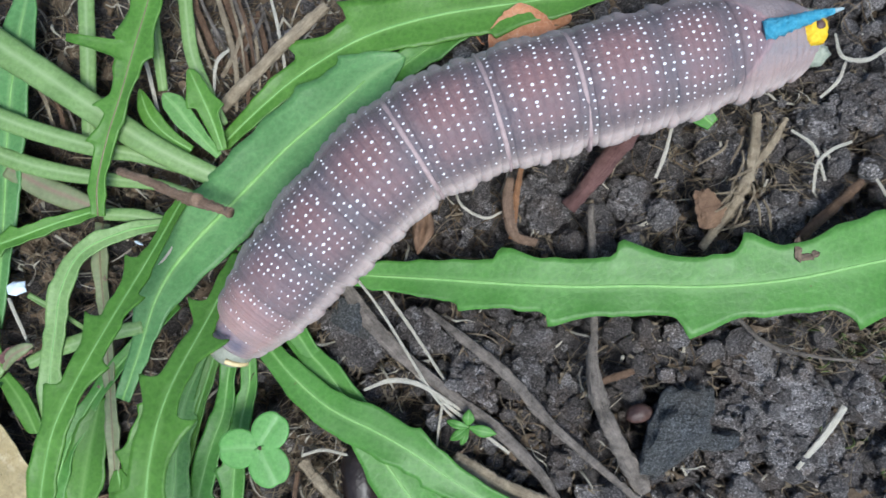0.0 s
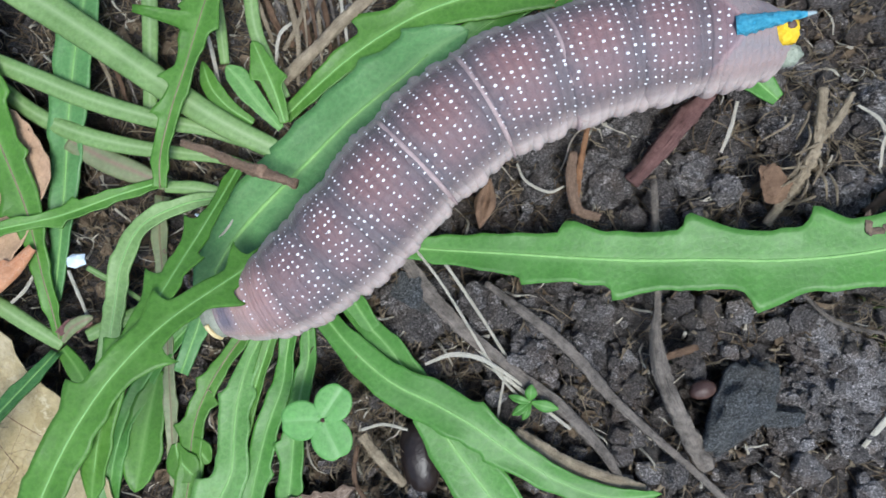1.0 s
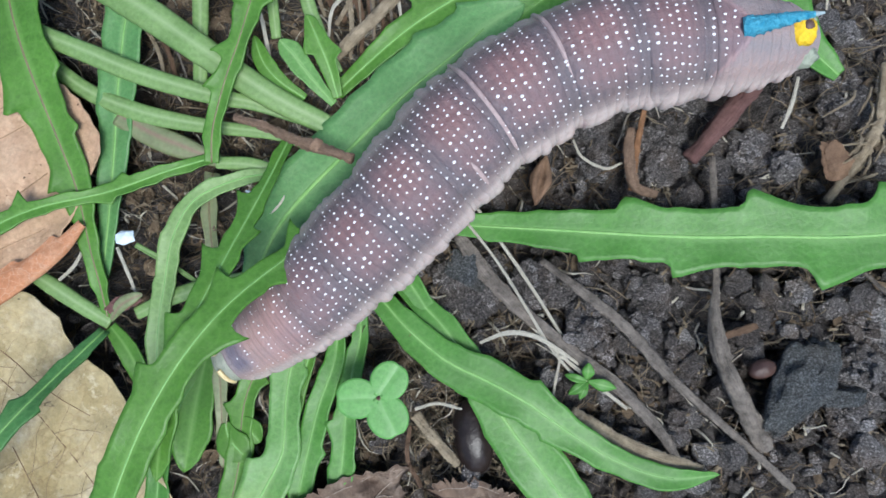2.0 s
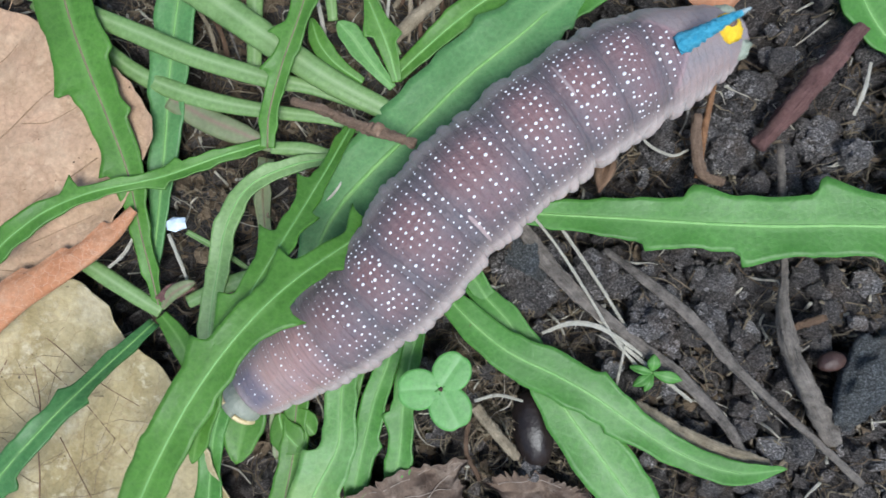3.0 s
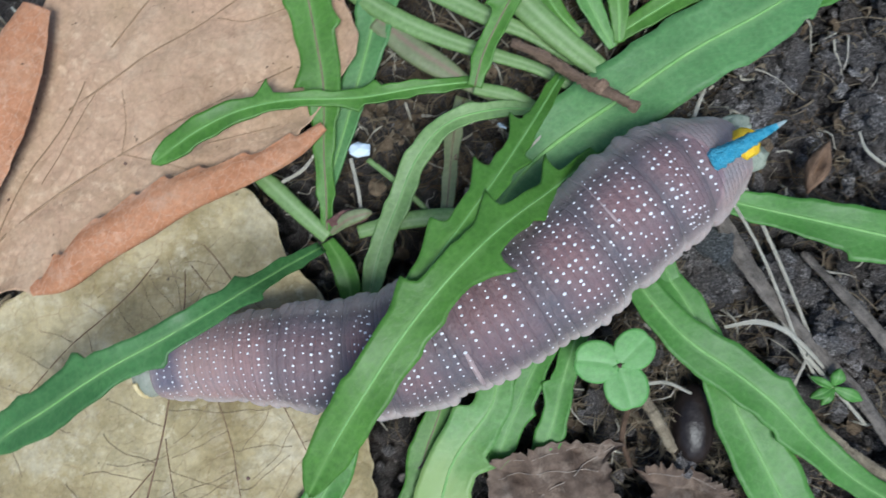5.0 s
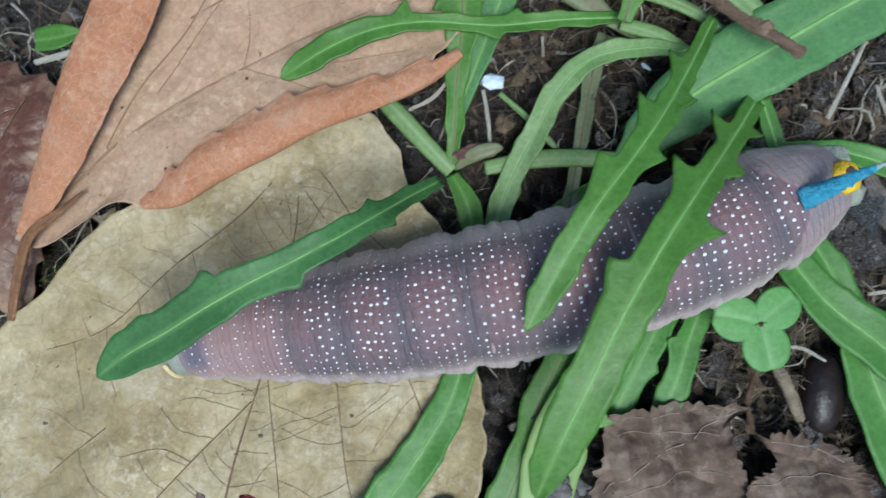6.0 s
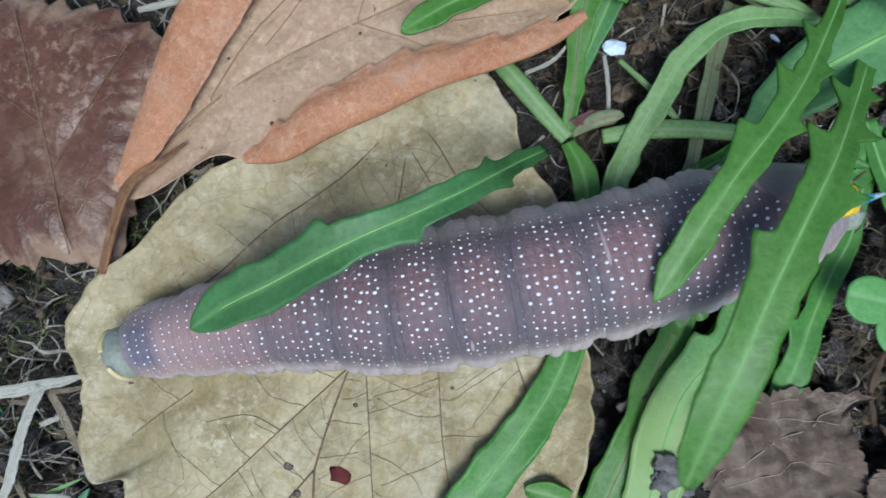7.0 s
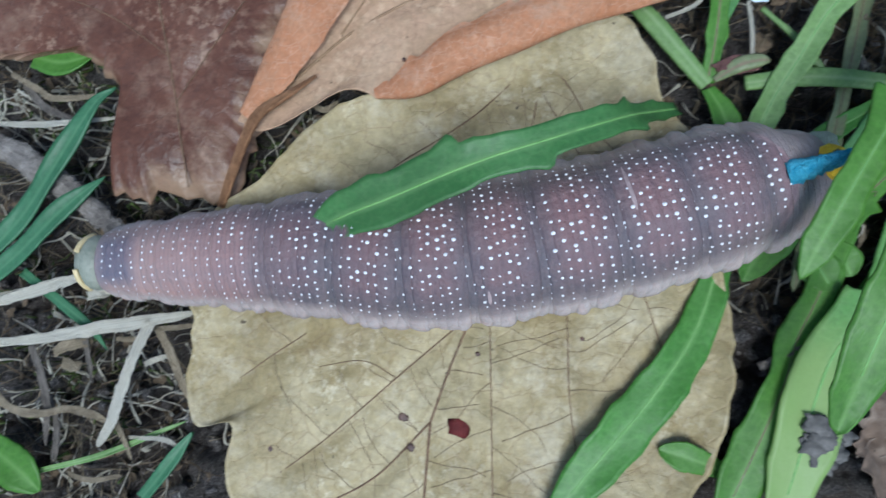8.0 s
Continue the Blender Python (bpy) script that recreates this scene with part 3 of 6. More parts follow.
def crumbs():
    rng = np.random.default_rng(4)
    V, F, n = [], [], 0

    def add(v, f):
        nonlocal n
        V.append(v)
        F.append(f + n)
        n += len(v)

    for k in range(11500):
        x, y = (rng.uniform(-34, 52), rng.uniform(-34, 40)) if k < 8500 else (rng.uniform(-120, -30), rng.uniform(-74, 34))
        r = min(1.5 if x > -14 else 0.75, 0.20 * math.exp(rng.normal(0.45, 0.70)))
        v, f = GRITS[k % 40] if r < 0.5 else CRUMBS[k % 40] if r < 1.3 else CLODS[k % 16]
        add(spin(v * r * (1, 1, 0.85), rng) + (x, y, ground_z(x, y) + r * rng.uniform(0.2, 0.6)), f)
    for k in range(800):  # broken lumps heaped on one another, dark hollows between them
        x, y = rng.uniform(-22, 48), rng.uniform(-34, 34)
        r = rng.uniform(0.55, 1.0) if rng.random() < 0.75 else rng.uniform(1.0, 1.75)
        v, f = CRUMBS[k % 40] if r < 0.9 else CLODS[k % 16]
        add(spin(v * r, rng) + (x, y, ground_z(x, y) + r * rng.uniform(0.2, 0.6)), f)
    for v, f in CRUST:
        add(v, f)
    tagged(new("soil_crumbs", mesh_of("soil_crumbs", np.vstack(V), np.vstack(F), CLOD, smooth=False)), "loose dark grey soil crumbs on the ground", "soil", kind="stuff")


crumbs()


def litter():
    """Fine roots, chaff and shreds all over the soil."""
    rng = np.random.default_rng(9)

    def spot():
        k = rng.random()
        if k < 0.36:
            return rng.uniform(-34, 50), rng.uniform(-32, 38)
        if k < 0.60:
            return rng.uniform(-72, -12), rng.uniform(-28, 34)
        if k < 0.78:
            return rng.uniform(-52, -12), rng.uniform(-4, 33)
        return rng.uniform(-118, -72), rng.uniform(-70, 6)

    # spots where dry roots and hay lie in a tangle: place and spread
    tangles = [(-13.26, -12.65, 0, 4.75), (-5.81, -23.47, 0, 4.71), (-15.78, -20.61, 0, 3.17), (-10.05, -17.31, 0, 3.68)] + [(35.24, -5.42, 0, 6.39), (29.63, 12.25, 0, 4.83), (25.91, 6.89, 0, 3.76), (37.29, -8.59, 0, 4.78), (18.45, -0.63, 0, 3.24), (-25.48, 18.86, 0, 6.69)] + [(-87.82, -53.23, 0, 12.44), (-98.35, -36.31, 0, 9.92)]
    for name, mat, count, wide, label in (("root_fibres", LITTER, 2000, 0.14, "fine brown roots and shreds on the soil"),
                                          ("fine_roots", FIBRE, 2800, 0.10, "hair-fine tan rootlets over the soil"),
                                          ("straw_bits", STRAW, 1150, 0.22, "short pale straw bits on the soil"),
                                          ("dry_chaff", FIBRE, 900, 0.26, "short tan shreds of dry stems on the soil"),
                                          ("moss_shoots", MOSS, 450, 0.20, "small green moss shoots on the soil")):
        V, F, U, n = [], [], [], 0
        for k in range(count):
            x, y = spot()
            if name == "straw_bits" and k % 3 == 0:
                x, y = rng.uniform(-112, -76), rng.uniform(-64, -8)
            if name == "dry_chaff":
                x, y = (rng.uniform(-16, 44), rng.uniform(-32, 24)) if k % 5 < 3 else (rng.uniform(-50, -8), rng.uniform(-30, 30))
            if name == "moss_shoots":
                x, y = ((rng.normal(-88, 6), rng.normal(-50, 8)), (rng.normal(38, 4), rng.normal(-9, 6)), (rng.normal(-78, 4), rng.normal(-30, 3)), (rng.normal(-96, 5), rng.normal(-30, 6)))[k % 4]
            if name == "fine_roots" and k % 3 == 0:
                x, y, _, w = tangles[k // 3 % len(tangles)]
                x, y = x + rng.normal(0, 0.7) * w, y + rng.normal(0, 0.7) * w
            a, ln = rng.uniform(0, 6.3), rng.uniform(1.5, 8) if name == "straw_bits" else rng.uniform(0.8, 2.6) if name in ("moss_shoots", "dry_chaff") else rng.uniform(2, 9)
            pts = []
            for i in range(5):
                pts.append((x, y, ground_z(x, y) + rng.uniform(0.3, 1.6), wide * rng.uniform(0.4, 1.6) * (1 - 0.13 * i)))
                a += rng.normal(0, 0.7 if name == "fine_roots" else 0.4)
                x, y = x + ln / 4 * math.cos(a), y + ln / 4 * math.sin(a)
            v, f, u = tube_data(pts, 11, 5, 0.1, k)
            V.append(v)
            F += [tuple(i + n for i in q) for q in f]
            U.append(u)
            n += len(v)
        tagged(new(name, mesh_of(name, np.vstack(V), F, mat, np.vstack(U))), label, "plant litter", kind="stuff")
    # flat scraps of rotted leaf
    V, F, U, n = [], [], [], 0
    for k in range(2200):
        x, y = spot()
        r, sides = rng.uniform(0.25, 1.3), 9
        a = np.linspace(0, 2 * np.pi, sides, endpoint=False)
        q = r * rng.uniform(0.55, 1.1, sides)
        p = np.stack([q * np.cos(a), q * np.sin(a) * rng.uniform(0.3, 1.0), 0.25 * r * np.cos(2 * a + k)], 1)
        m = np.array(Euler((rng.normal(0, 0.3), rng.normal(0, 0.3), rng.uniform(0, 6.3))).to_matrix())
        p = p @ m.T + (x, y, ground_z(x, y) + rng.uniform(0.2, 0.5))
        V += [p, p - (0, 0, 0.10)]
        U += [np.stack([np.cos(a), np.sin(a)], 1)] * 2
        F += [tuple(range(n, n + sides)), tuple(range(n + 2 * sides - 1, n + sides - 1, -1))]
        F += [(n + j, n + sides + j, n + sides + (j + 1) % sides, n + (j + 1) % sides) for j in range(sides)]
        n += 2 * sides
    tagged(new("leaf_scraps", mesh_of("leaf_scraps", np.vstack(V), F, LITTER, np.vstack(U), smooth=False)), "small brown scraps of rotted leaf", "plant litter", kind="stuff")


litter()


# ---- dead leaves ----
def dead_leaf(name, label, outline, mat, lift, veins=(), veinmat=None, ragged=0.25, curl=1.0, seed=0, hollow=0.8, branch=1.7, pleat=0.0, fine=1, droop=14):
    """A fallen leaf filled out to its outline; veins lie on it; lift is its height over the soil."""
    rng = np.random.default_rng(seed)
    o = np.array(outline, float)[:, :2]
    ring, _ = spline(np.c_[np.vstack([o, o[:1]]), np.zeros(len(o) + 1)], 260 * fine + 1)
    ring = ring[:-1, :2]
    mid = ring.mean(0)

    sunk = np.vstack([spline(line, 40)[0][:, :2] for line in veins]) if len(veins) else np.full((1, 2), 1e6)

    def height(x, y):
        gap = float(((sunk - (x, y)) ** 2).sum(1).min())
        fold = -0.30 * math.exp(-gap / 0.9) + pleat * (abs(math.sin(0.62 * (y + 0.25 * x) + 0.8 * fbm(x, y, 0.12, 2, seed))) + 0.35 * math.sin(1.9 * x + y) + 0.045 * math.sin(4.6 * (y - 0.45 * x) + fbm(x, y, 0.3, 2)))
        return lift + fold + hollow * fbm(x, y, 0.045, 2, seed * 3.0) + 0.22 * fbm(x, y, 0.22, 3, seed * 5.0)

    k, na = 30 * fine, len(ring)
    jag = np.interp(np.arange(na), np.arange(0, na, 4), rng.normal(0, ragged, len(range(0, na, 4))))
    out = (ring - mid) / np.linalg.norm(ring - mid, axis=1, keepdims=True)
    ring = ring + out * jag[:, None]
    v, uv = [], []
    for i in range(k + 1):
        r = (i / k) ** 0.8
        for p in mid + (ring - mid) * max(r, 0.004):
            v.append((p[0], p[1], height(*p) + curl * r**droop))
            uv.append((r, 0.0))
    f = [(i * na + j, (i + 1) * na + j, (i + 1) * na + (j + 1) % na, i * na + (j + 1) % na) for i in range(k) for j in range(na)]
    n = len(v)
    v = np.array(v)
    f += [tuple(a + n for a in q[::-1]) for q in f]
    f += [(k * na + j, k * na + j + n, k * na + (j + 1) % na + n, k * na + (j + 1) % na) for j in range(na)]
    ob = thing(name, label, "leaf", "fallen leaves", mesh_of(name, np.vstack([v, v - (0, 0, 0.16)]), f, mat, uv * 2))

    def inside(x, y):
        a, b = ring, np.roll(ring, -1, 0)
        up = (a[:, 1] > y) != (b[:, 1] > y)
        at = a[:, 0] + (y - a[:, 1]) / (b[:, 1] - a[:, 1] + 1e-9) * (b[:, 0] - a[:, 0])
        return bool((up & (x < at)).sum() % 2)

    for line in veins:
        c, length = spline(line, 60)
        if length > 9 and branch:
            t = np.gradient(c[:, :2], axis=0)
            for k, s in enumerate(np.arange(1.5, length - 1, branch)):
                i = int(s / length * 59)
                a = math.atan2(t[i, 1], t[i, 0]) + (1 if k % 2 else -1) * rng.uniform(1.1, 1.4)
                x, y, pts = c[i, 0], c[i, 1], []
                for _ in range(9):
                    if not inside(x, y) or (pts and float(((sunk - (x, y)) ** 2).sum(1).min()) < 0.12):
                        break
                    pts.append((x, y, height(x, y) + 0.05, min(0.055, c[i, 3] * 0.26)))
                    a += rng.normal(0, 0.16)
                    x, y = x + 0.7 * math.cos(a), y + 0.8 * math.sin(a)
                if len(pts) > 2:
                    part("vein", tube("vein", pts, VEIN_FINE, n=16, seg=5, flat=0.7), ob)
    for line in veins:
        rows = [(x, y, height(x, y) + 0.05, w * 0.52) for x, y, _, w in spline(line, 14)[0]]
        part("vein", tube("vein", rows, veinmat or VEIN_DARK, n=40, seg=6, flat=0.6), ob)
    return ob, height


tan, tan_z = dead_leaf("fallen_leaf", "broad tan fallen leaf with dark branching veins, lying flat",
    [(-74.19, -22.66, 1), (-66.49, -16.03, 1), (-60.19, -11.43, 1), (-54.98, -8.22, 1), (-51.33, -10.55, 1), (-48.73, -14.15, 1), (-45.28, -16.89, 1), (-41.61, -23.29, 1), (-38.18, -30.48, 1), (-36.87, -35.97, 1), (-37.41, -42.51, 1), (-39.72, -46.99, 1), (-46.21, -51.78, 1), (-54.2, -55.39, 1), (-62.99, -57.47, 1), (-69.81, -56.4, 1), (-72.32, -53.34, 1), (-73.16, -50.06, 1), (-75.83, -51.16, 1), (-77.42, -48.75, 1), (-79.2, -43.01, 1), (-81.91, -39.5, 1), (-80.46, -33.95, 1), (-77.89, -30.53, 1), (-76.07, -25.84, 1)],
    TAN, 0.6, seed=2, fine=2, ragged=0.12,
    veins=[[(-58.18, -44.43, 1, 0.4), (-58.15, -39.21, 1, 0.36), (-57.84, -33.36, 1, 0.32), (-58.14, -25.69, 1, 0.27), (-58.41, -19.37, 1, 0.23), (-59.66, -12.27, 1, 0.19)], [(-58.18, -44.43, 1, 0.31), (-60.89, -50.15, 1, 0.27), (-64.38, -53.83, 1, 0.22), (-67.76, -56.54, 1, 0.14)],
           [(-58.18, -44.43, 1, 0.4), (-56.96, -49.11, 1, 0.4), (-55.31, -54.91, 1, 0.35)], [(-58.08, -35.37, 1, 0.23), (-61.95, -42.05, 1, 0.23), (-66.1, -49.31, 1, 0.18), (-70.29, -55.17, 1, 0.14)], [(-57.5, -32.27, 1, 0.18), (-55.27, -38.16, 1, 0.18), (-51.58, -48.06, 1, 0.18), (-49.72, -52.26, 1, 0.13)],
           [(-56.02, -23.49, 1, 0.18), (-51.5, -31.08, 1, 0.18), (-48.21, -39.3, 1, 0.18), (-44.23, -46.95, 1, 0.13)], [(-59, -15.58, 1, 0.19), (-51.76, -22.02, 1, 0.18), (-45.69, -29, 1, 0.18), (-41.45, -34.93, 1, 0.18), (-37.48, -41.64, 1, 0.13)],
           [(-59.72, -12.79, 1, 0.28), (-63.26, -19.51, 1, 0.23), (-68.01, -25.63, 1, 0.23), (-72.44, -32.66, 1, 0.19), (-79, -36.97, 1, 0.14)], [(-59.72, -12.79, 1, 0.23), (-56.61, -14.78, 1, 0.23), (-53.24, -17.63, 1, 0.18), (-48.11, -20.28, 1, 0.14)],
           [(-70.19, -41.22, 1, 0.18), (-73.18, -45.23, 1, 0.18), (-76.46, -49.85, 1, 0.14)], [(-61.95, -42.05, 1, 0.14), (-65.01, -41.74, 1, 0.14), (-68.33, -43.45, 1, 0.09)]])
for x, y, _, w in [(-55.87, -43.94, 1, 1.88), (-60.37, -44.78, 1, 0.81), (-58.95, -46.93, 1, 0.72), (-56.44, -37.97, 1, 0.41), (-69.71, -50.91, 1, 0.64), (-49.09, -34, 1, 0.36)]:
    v, f = lump(np.array((0.5, 0.42, 0.06)) * w, x, ICO2, 0.4)
    part("spot", mesh_of("spot", v + (x, y, tan_z(x, y) + 0.05), f, REDSPOT if w > 1.3 else DARKSPOT), tan)

rosy, rosy_z = dead_leaf("fallen_leaf", "rosy tan fallen leaf with both margins rolled over",
    [(-81.28, -26.86, 2), (-79.05, -26.97, 2), (-76.17, -24.37, 2), (-73.87, -21.61, 2), (-69.99, -20.85, 2), (-66.36, -17.57, 2), (-59.92, -12.04, 2), (-52.92, -7.15, 2)] + [(-49.18, -1.31, 2), (-46.82, 4.16, 2), (-46.45, 6.65, 2), (-48.75, 10.09, 2), (-53.46, 13.29, 2), (-58.48, 16.24, 2), (-61.83, 17.33, 2), (-70.3, 20.35, 2)] + [(-75.21, 5.82, 2), (-76.58, -3.47, 2), (-78.93, -13.09, 2), (-80.06, -19.94, 2), (-80.93, -24.48, 2)],
    ROSY, 2.2, seed=5, curl=0.5, hollow=0.5, fine=2, ragged=0.12, branch=0,
    veins=[[(-79.76, -24.9, 2, 0.5), (-75.91, -17.78, 2, 0.47), (-73.17, -14.38, 2, 0.43), (-69.13, -10.21, 2, 0.4), (-65.79, -7.36, 2, 0.36), (-62.07, -4.16, 2, 0.33), (-56.61, -0.06, 2, 0.29), (-51.99, 3.16, 2, 0.26)],
           [(-68.77, 2.02, 2, 0.34), (-66.45, 6.42, 2, 0.31), (-64.11, 10.54, 2, 0.28), (-61.85, 15.42, 2, 0.25), (-60.53, 18.65, 2, 0.22)],
           [(-64.11, 10.54, 2, 0.22), (-61.08, 12.85, 2, 0.19), (-58.64, 15.64, 2, 0.17), (-56.7, 17.86, 2, 0.14)],
           [(-71.47, -4.27, 2, 0.34), (-68.45, -1.38, 2, 0.32), (-65.47, 1.76, 2, 0.29), (-61.45, 5.23, 2, 0.27), (-58.48, 8.07, 2, 0.25), (-55.48, 10.38, 2, 0.22), (-51.45, 13.01, 2, 0.2)],
           [(-59.67, 6.41, 2, 0.18), (-56.74, 6.63, 2, 0.15), (-53.17, 8.47, 2, 0.12)],
           [(-75.86, -17, 2, 0.32), (-74.1, -10.98, 2, 0.29), (-71.49, -5.28, 2, 0.27), (-70.45, -1.5, 2, 0.24)],
           [(-72.69, -11.38, 2, 0.2), (-70.75, -6.1, 2, 0.17), (-69.23, -2.2, 2, 0.14)],
           [(-65.79, -7.36, 2, 0.18), (-62.2, -7.44, 2, 0.16), (-58.09, -7.64, 2, 0.14), (-54.14, -7.37, 2, 0.12)],
           [(-65.79, -7.36, 2, 0.16), (-66.07, -4.42, 2, 0.13), (-66.93, -1.63, 2, 0.1)],
           [(-58.35, -4.98, 2, 0.16), (-53.21, -2.72, 2, 0.13), (-49.16, -0.56, 2, 0.1)]], veinmat=VEIN_PALE)


def roll(pts, leaf_ob, outward, seed=1, jag=1.0):
    """A margin folded over onto its leaf along pts of x, y, z, width; outward says on which side the fold lies. Its free edge is toothed."""
    rng = np.random.default_rng(seed)
    n, m = 110, 22
    c, length = spline(pts, n)
    t, side, up = frames(c[:, :3])
    side = side * outward
    s = np.linspace(0, length, n)
    tooth = np.zeros(n)
    at = 1.0
    while at < length - 1:
        tooth = np.maximum(tooth, jag * rng.uniform(0.25, 0.75) * np.where(s < at, np.clip(1 - (at - s) / 3.0, 0, 1), np.clip(1 - (s - at) / 0.35, 0, 1)))
        at += rng.uniform(2.5, 6.0)
    a = np.linspace(-1.3, 2.75, m)
    v = []
    for i in range(n):
        w = c[i, 3] / 2
        for k, q in enumerate(a):
            over = max(0.0, (q - 1.9) / 0.85)
            y = w * math.copysign(abs(math.cos(q)) ** 0.85, math.cos(q)) - tooth[i] * over**2
            z = w * (0.52 if q > 0 else 0.40) * math.sin(q) * (1 - 0.35 * over) + 0.14 * fbm(s[i] * 0.5, k * 0.22, 1.0, 3, seed) * min(1, w)
            v.append(c[i, :3] + side[i] * y + up[i] * z)
    f = [(i * m + j, i * m + j + 1, (i + 1) * m + j + 1, (i + 1) * m + j) for i in range(n - 1) for j in range(m - 1)]
    v = np.array(v)
    k = len(v)
    inner = v + (np.repeat(c[:, :3], m, 0) - v) * 0.09 - (0, 0, 0.03)
    f += [tuple(x + k for x in q[::-1]) for q in f]
    f += [(i * m + e, (i + 1) * m + e, (i + 1) * m + e + k, i * m + e + k) for i in range(n - 1) for e in (0, m - 1)]
    part("rolled_margin", mesh_of("rolled_margin", np.vstack([v, inner]), f, ROLL), leaf_ob, "orange-brown rolled leaf margin")


roll([(-71.18, -21.1, 2.6, 0.67), (-68.53, -19.2, 3, 2.59), (-65.93, -15.91, 3.2, 3.65), (-62.38, -12.75, 3.3, 3.82), (-58.84, -9.83, 3.3, 3.34), (-54.31, -7.11, 3.2, 2.54), (-50.33, -4.29, 3, 1.85), (-47.98, -1.67, 2.8, 0.92)], rosy, 1, seed=3)
roll([(-80.88, -26.17, 2.6, 1.06), (-79.61, -22.95, 3, 2.86), (-78.51, -18.02, 3.4, 4.25), (-77.68, -12.7, 3.6, 5.26), (-76.35, -6.59, 3.8, 5.83), (-75.72, -0.54, 3.6, 5.14), (-75.15, 4.06, 3.4, 2.81)], rosy, -1, seed=6, jag=0.2)
part("petiole", tube("petiole", [(-76.21, -21.25, 3.1, 0.28), (-77.69, -23.43, 3.4, 0.61), (-78.79, -24.85, 3.6, 0.9), (-79.51, -26.34, 3.7, 0.99), (-79.89, -28.75, 3.2, 0.91), (-80.11, -31.32, 2.6, 0.82), (-80.34, -33.8, 1.8, 0.73)], DRYSTALK, rough=0.04), rosy, "thin brown leaf stalk")
for x, y, _, w in [(-69.13, -18.35, 3, 1.04), (-70.03, -17.52, 3, 0.42), (-67.45, -16.06, 3, 0.47), (-71.89, -19.77, 3, 0.43), (-68.78, -17.51, 3, 0.38), (-58.53, -4.37, 3, 0.37), (-50.27, -4.51, 3, 0.28), (-76.74, -11.78, 3, 0.28), (-75.28, -13.34, 3, 0.28), (-65.28, -8.15, 3, 0.33)]:
    v, f = lump(np.array((0.5, 0.45, 0.08)) * w, x, ICO1, 0.4)
    part("spot", mesh_of("spot", v + (x, y, rosy_z(x, y) + 0.08), f, DARKSPOT), rosy)

dead_leaf("fallen_leaf", "dark russet fallen leaf with a ragged eaten edge",
    [(-111.88, -21.06, 2), (-102.38, -15.38, 2), (-90.98, -12.38, 2), (-81.85, -12.68, 2), (-80.94, -17.06, 2), (-80.38, -22.51, 2), (-80.2, -28.27, 2), (-80.31, -32.82, 2), (-84.9, -34.05, 2), (-86.85, -35.08, 2), (-90.27, -35.4, 2), (-89.61, -32.23, 2), (-91.48, -30.56, 2), (-92.51, -27.82, 2), (-95.66, -26.1, 2), (-98.05, -25.63, 2), (-100.48, -26.42, 2), (-103.77, -27.87, 2), (-108.74, -28.16, 2)],
    RUST, 2.0, seed=8, ragged=0.30, curl=-1.3, droop=7, fine=2, branch=0,
    veins=[[(-83.67, -33.23, 2, 0.28), (-87.29, -26.85, 2, 0.28), (-92.05, -19.06, 2, 0.29), (-95.12, -14.2, 2, 0.24)], [(-87.29, -26.85, 2, 0.19), (-85.74, -20.16, 2, 0.19), (-84.29, -14.49, 2, 0.14)], [(-89.23, -23.37, 2, 0.19), (-95.32, -21.69, 2, 0.19), (-102.14, -21.22, 2, 0.15)]])
dead_leaf("fallen_leaf", "crumpled grey-brown fallen leaf with fine ribs",
    [(-28.01, -27.96, 2), (-25.2, -26.27, 2), (-21.38, -24.87, 2), (-17.04, -24.12, 2), (-17.73, -25.91, 2), (-16.68, -28.22, 2), (-14.77, -31.56, 2), (-14.41, -35.19, 2), (-19.42, -37.99, 2), (-24.62, -37.95, 2), (-27.4, -34.94, 2), (-27.65, -31.63, 2)],
    BROWN, 0.7, pleat=1.1, seed=11, ragged=0.22, fine=2, branch=0, curl=0.5, hollow=1.2, veinmat=VEIN_GREY,
    veins=[[(-27.27, -35.39, 2, 0.23), (-22.67, -30.08, 2, 0.23), (-17.28, -24.57, 2, 0.18)], [(-27.52, -29.64, 2, 0.19), (-22.82, -27.96, 2, 0.18), (-17.06, -26.9, 2, 0.14)], [(-25.07, -34.8, 2, 0.19), (-20.44, -31.31, 2, 0.18), (-15.95, -29.91, 2, 0.14)], [(-22.28, -36.24, 2, 0.18), (-17.95, -33.42, 2, 0.18), (-14.97, -32.48, 2, 0.14)], [(-27.48, -28.18, 2, 0.19), (-22.82, -26.36, 2, 0.18), (-17.73, -24.61, 2, 0.14)]])
dead_leaf("fallen_leaf", "crumpled brown scrap of a fallen leaf",
    [(-15.68, -26.09, 2), (-12.47, -25.24, 2), (-9.21, -25.43, 2), (-5.94, -27.26, 2), (-5.76, -31, 2), (-9.55, -33.64, 2), (-13.73, -33.53, 2), (-15.27, -30.18, 2), (-13.58, -27.74, 2)],
    BROWN, 0.6, pleat=1.1, seed=14, ragged=0.22, fine=2, branch=0, curl=0.5, hollow=1.0, veinmat=VEIN_GREY,
    veins=[[(-14.85, -30.53, 2, 0.18), (-11.09, -28.39, 2, 0.18), (-6.78, -27.52, 2, 0.14)], [(-14.81, -26.68, 2, 0.18), (-10.89, -25.95, 2, 0.18), (-7.03, -26.65, 2, 0.14)]])
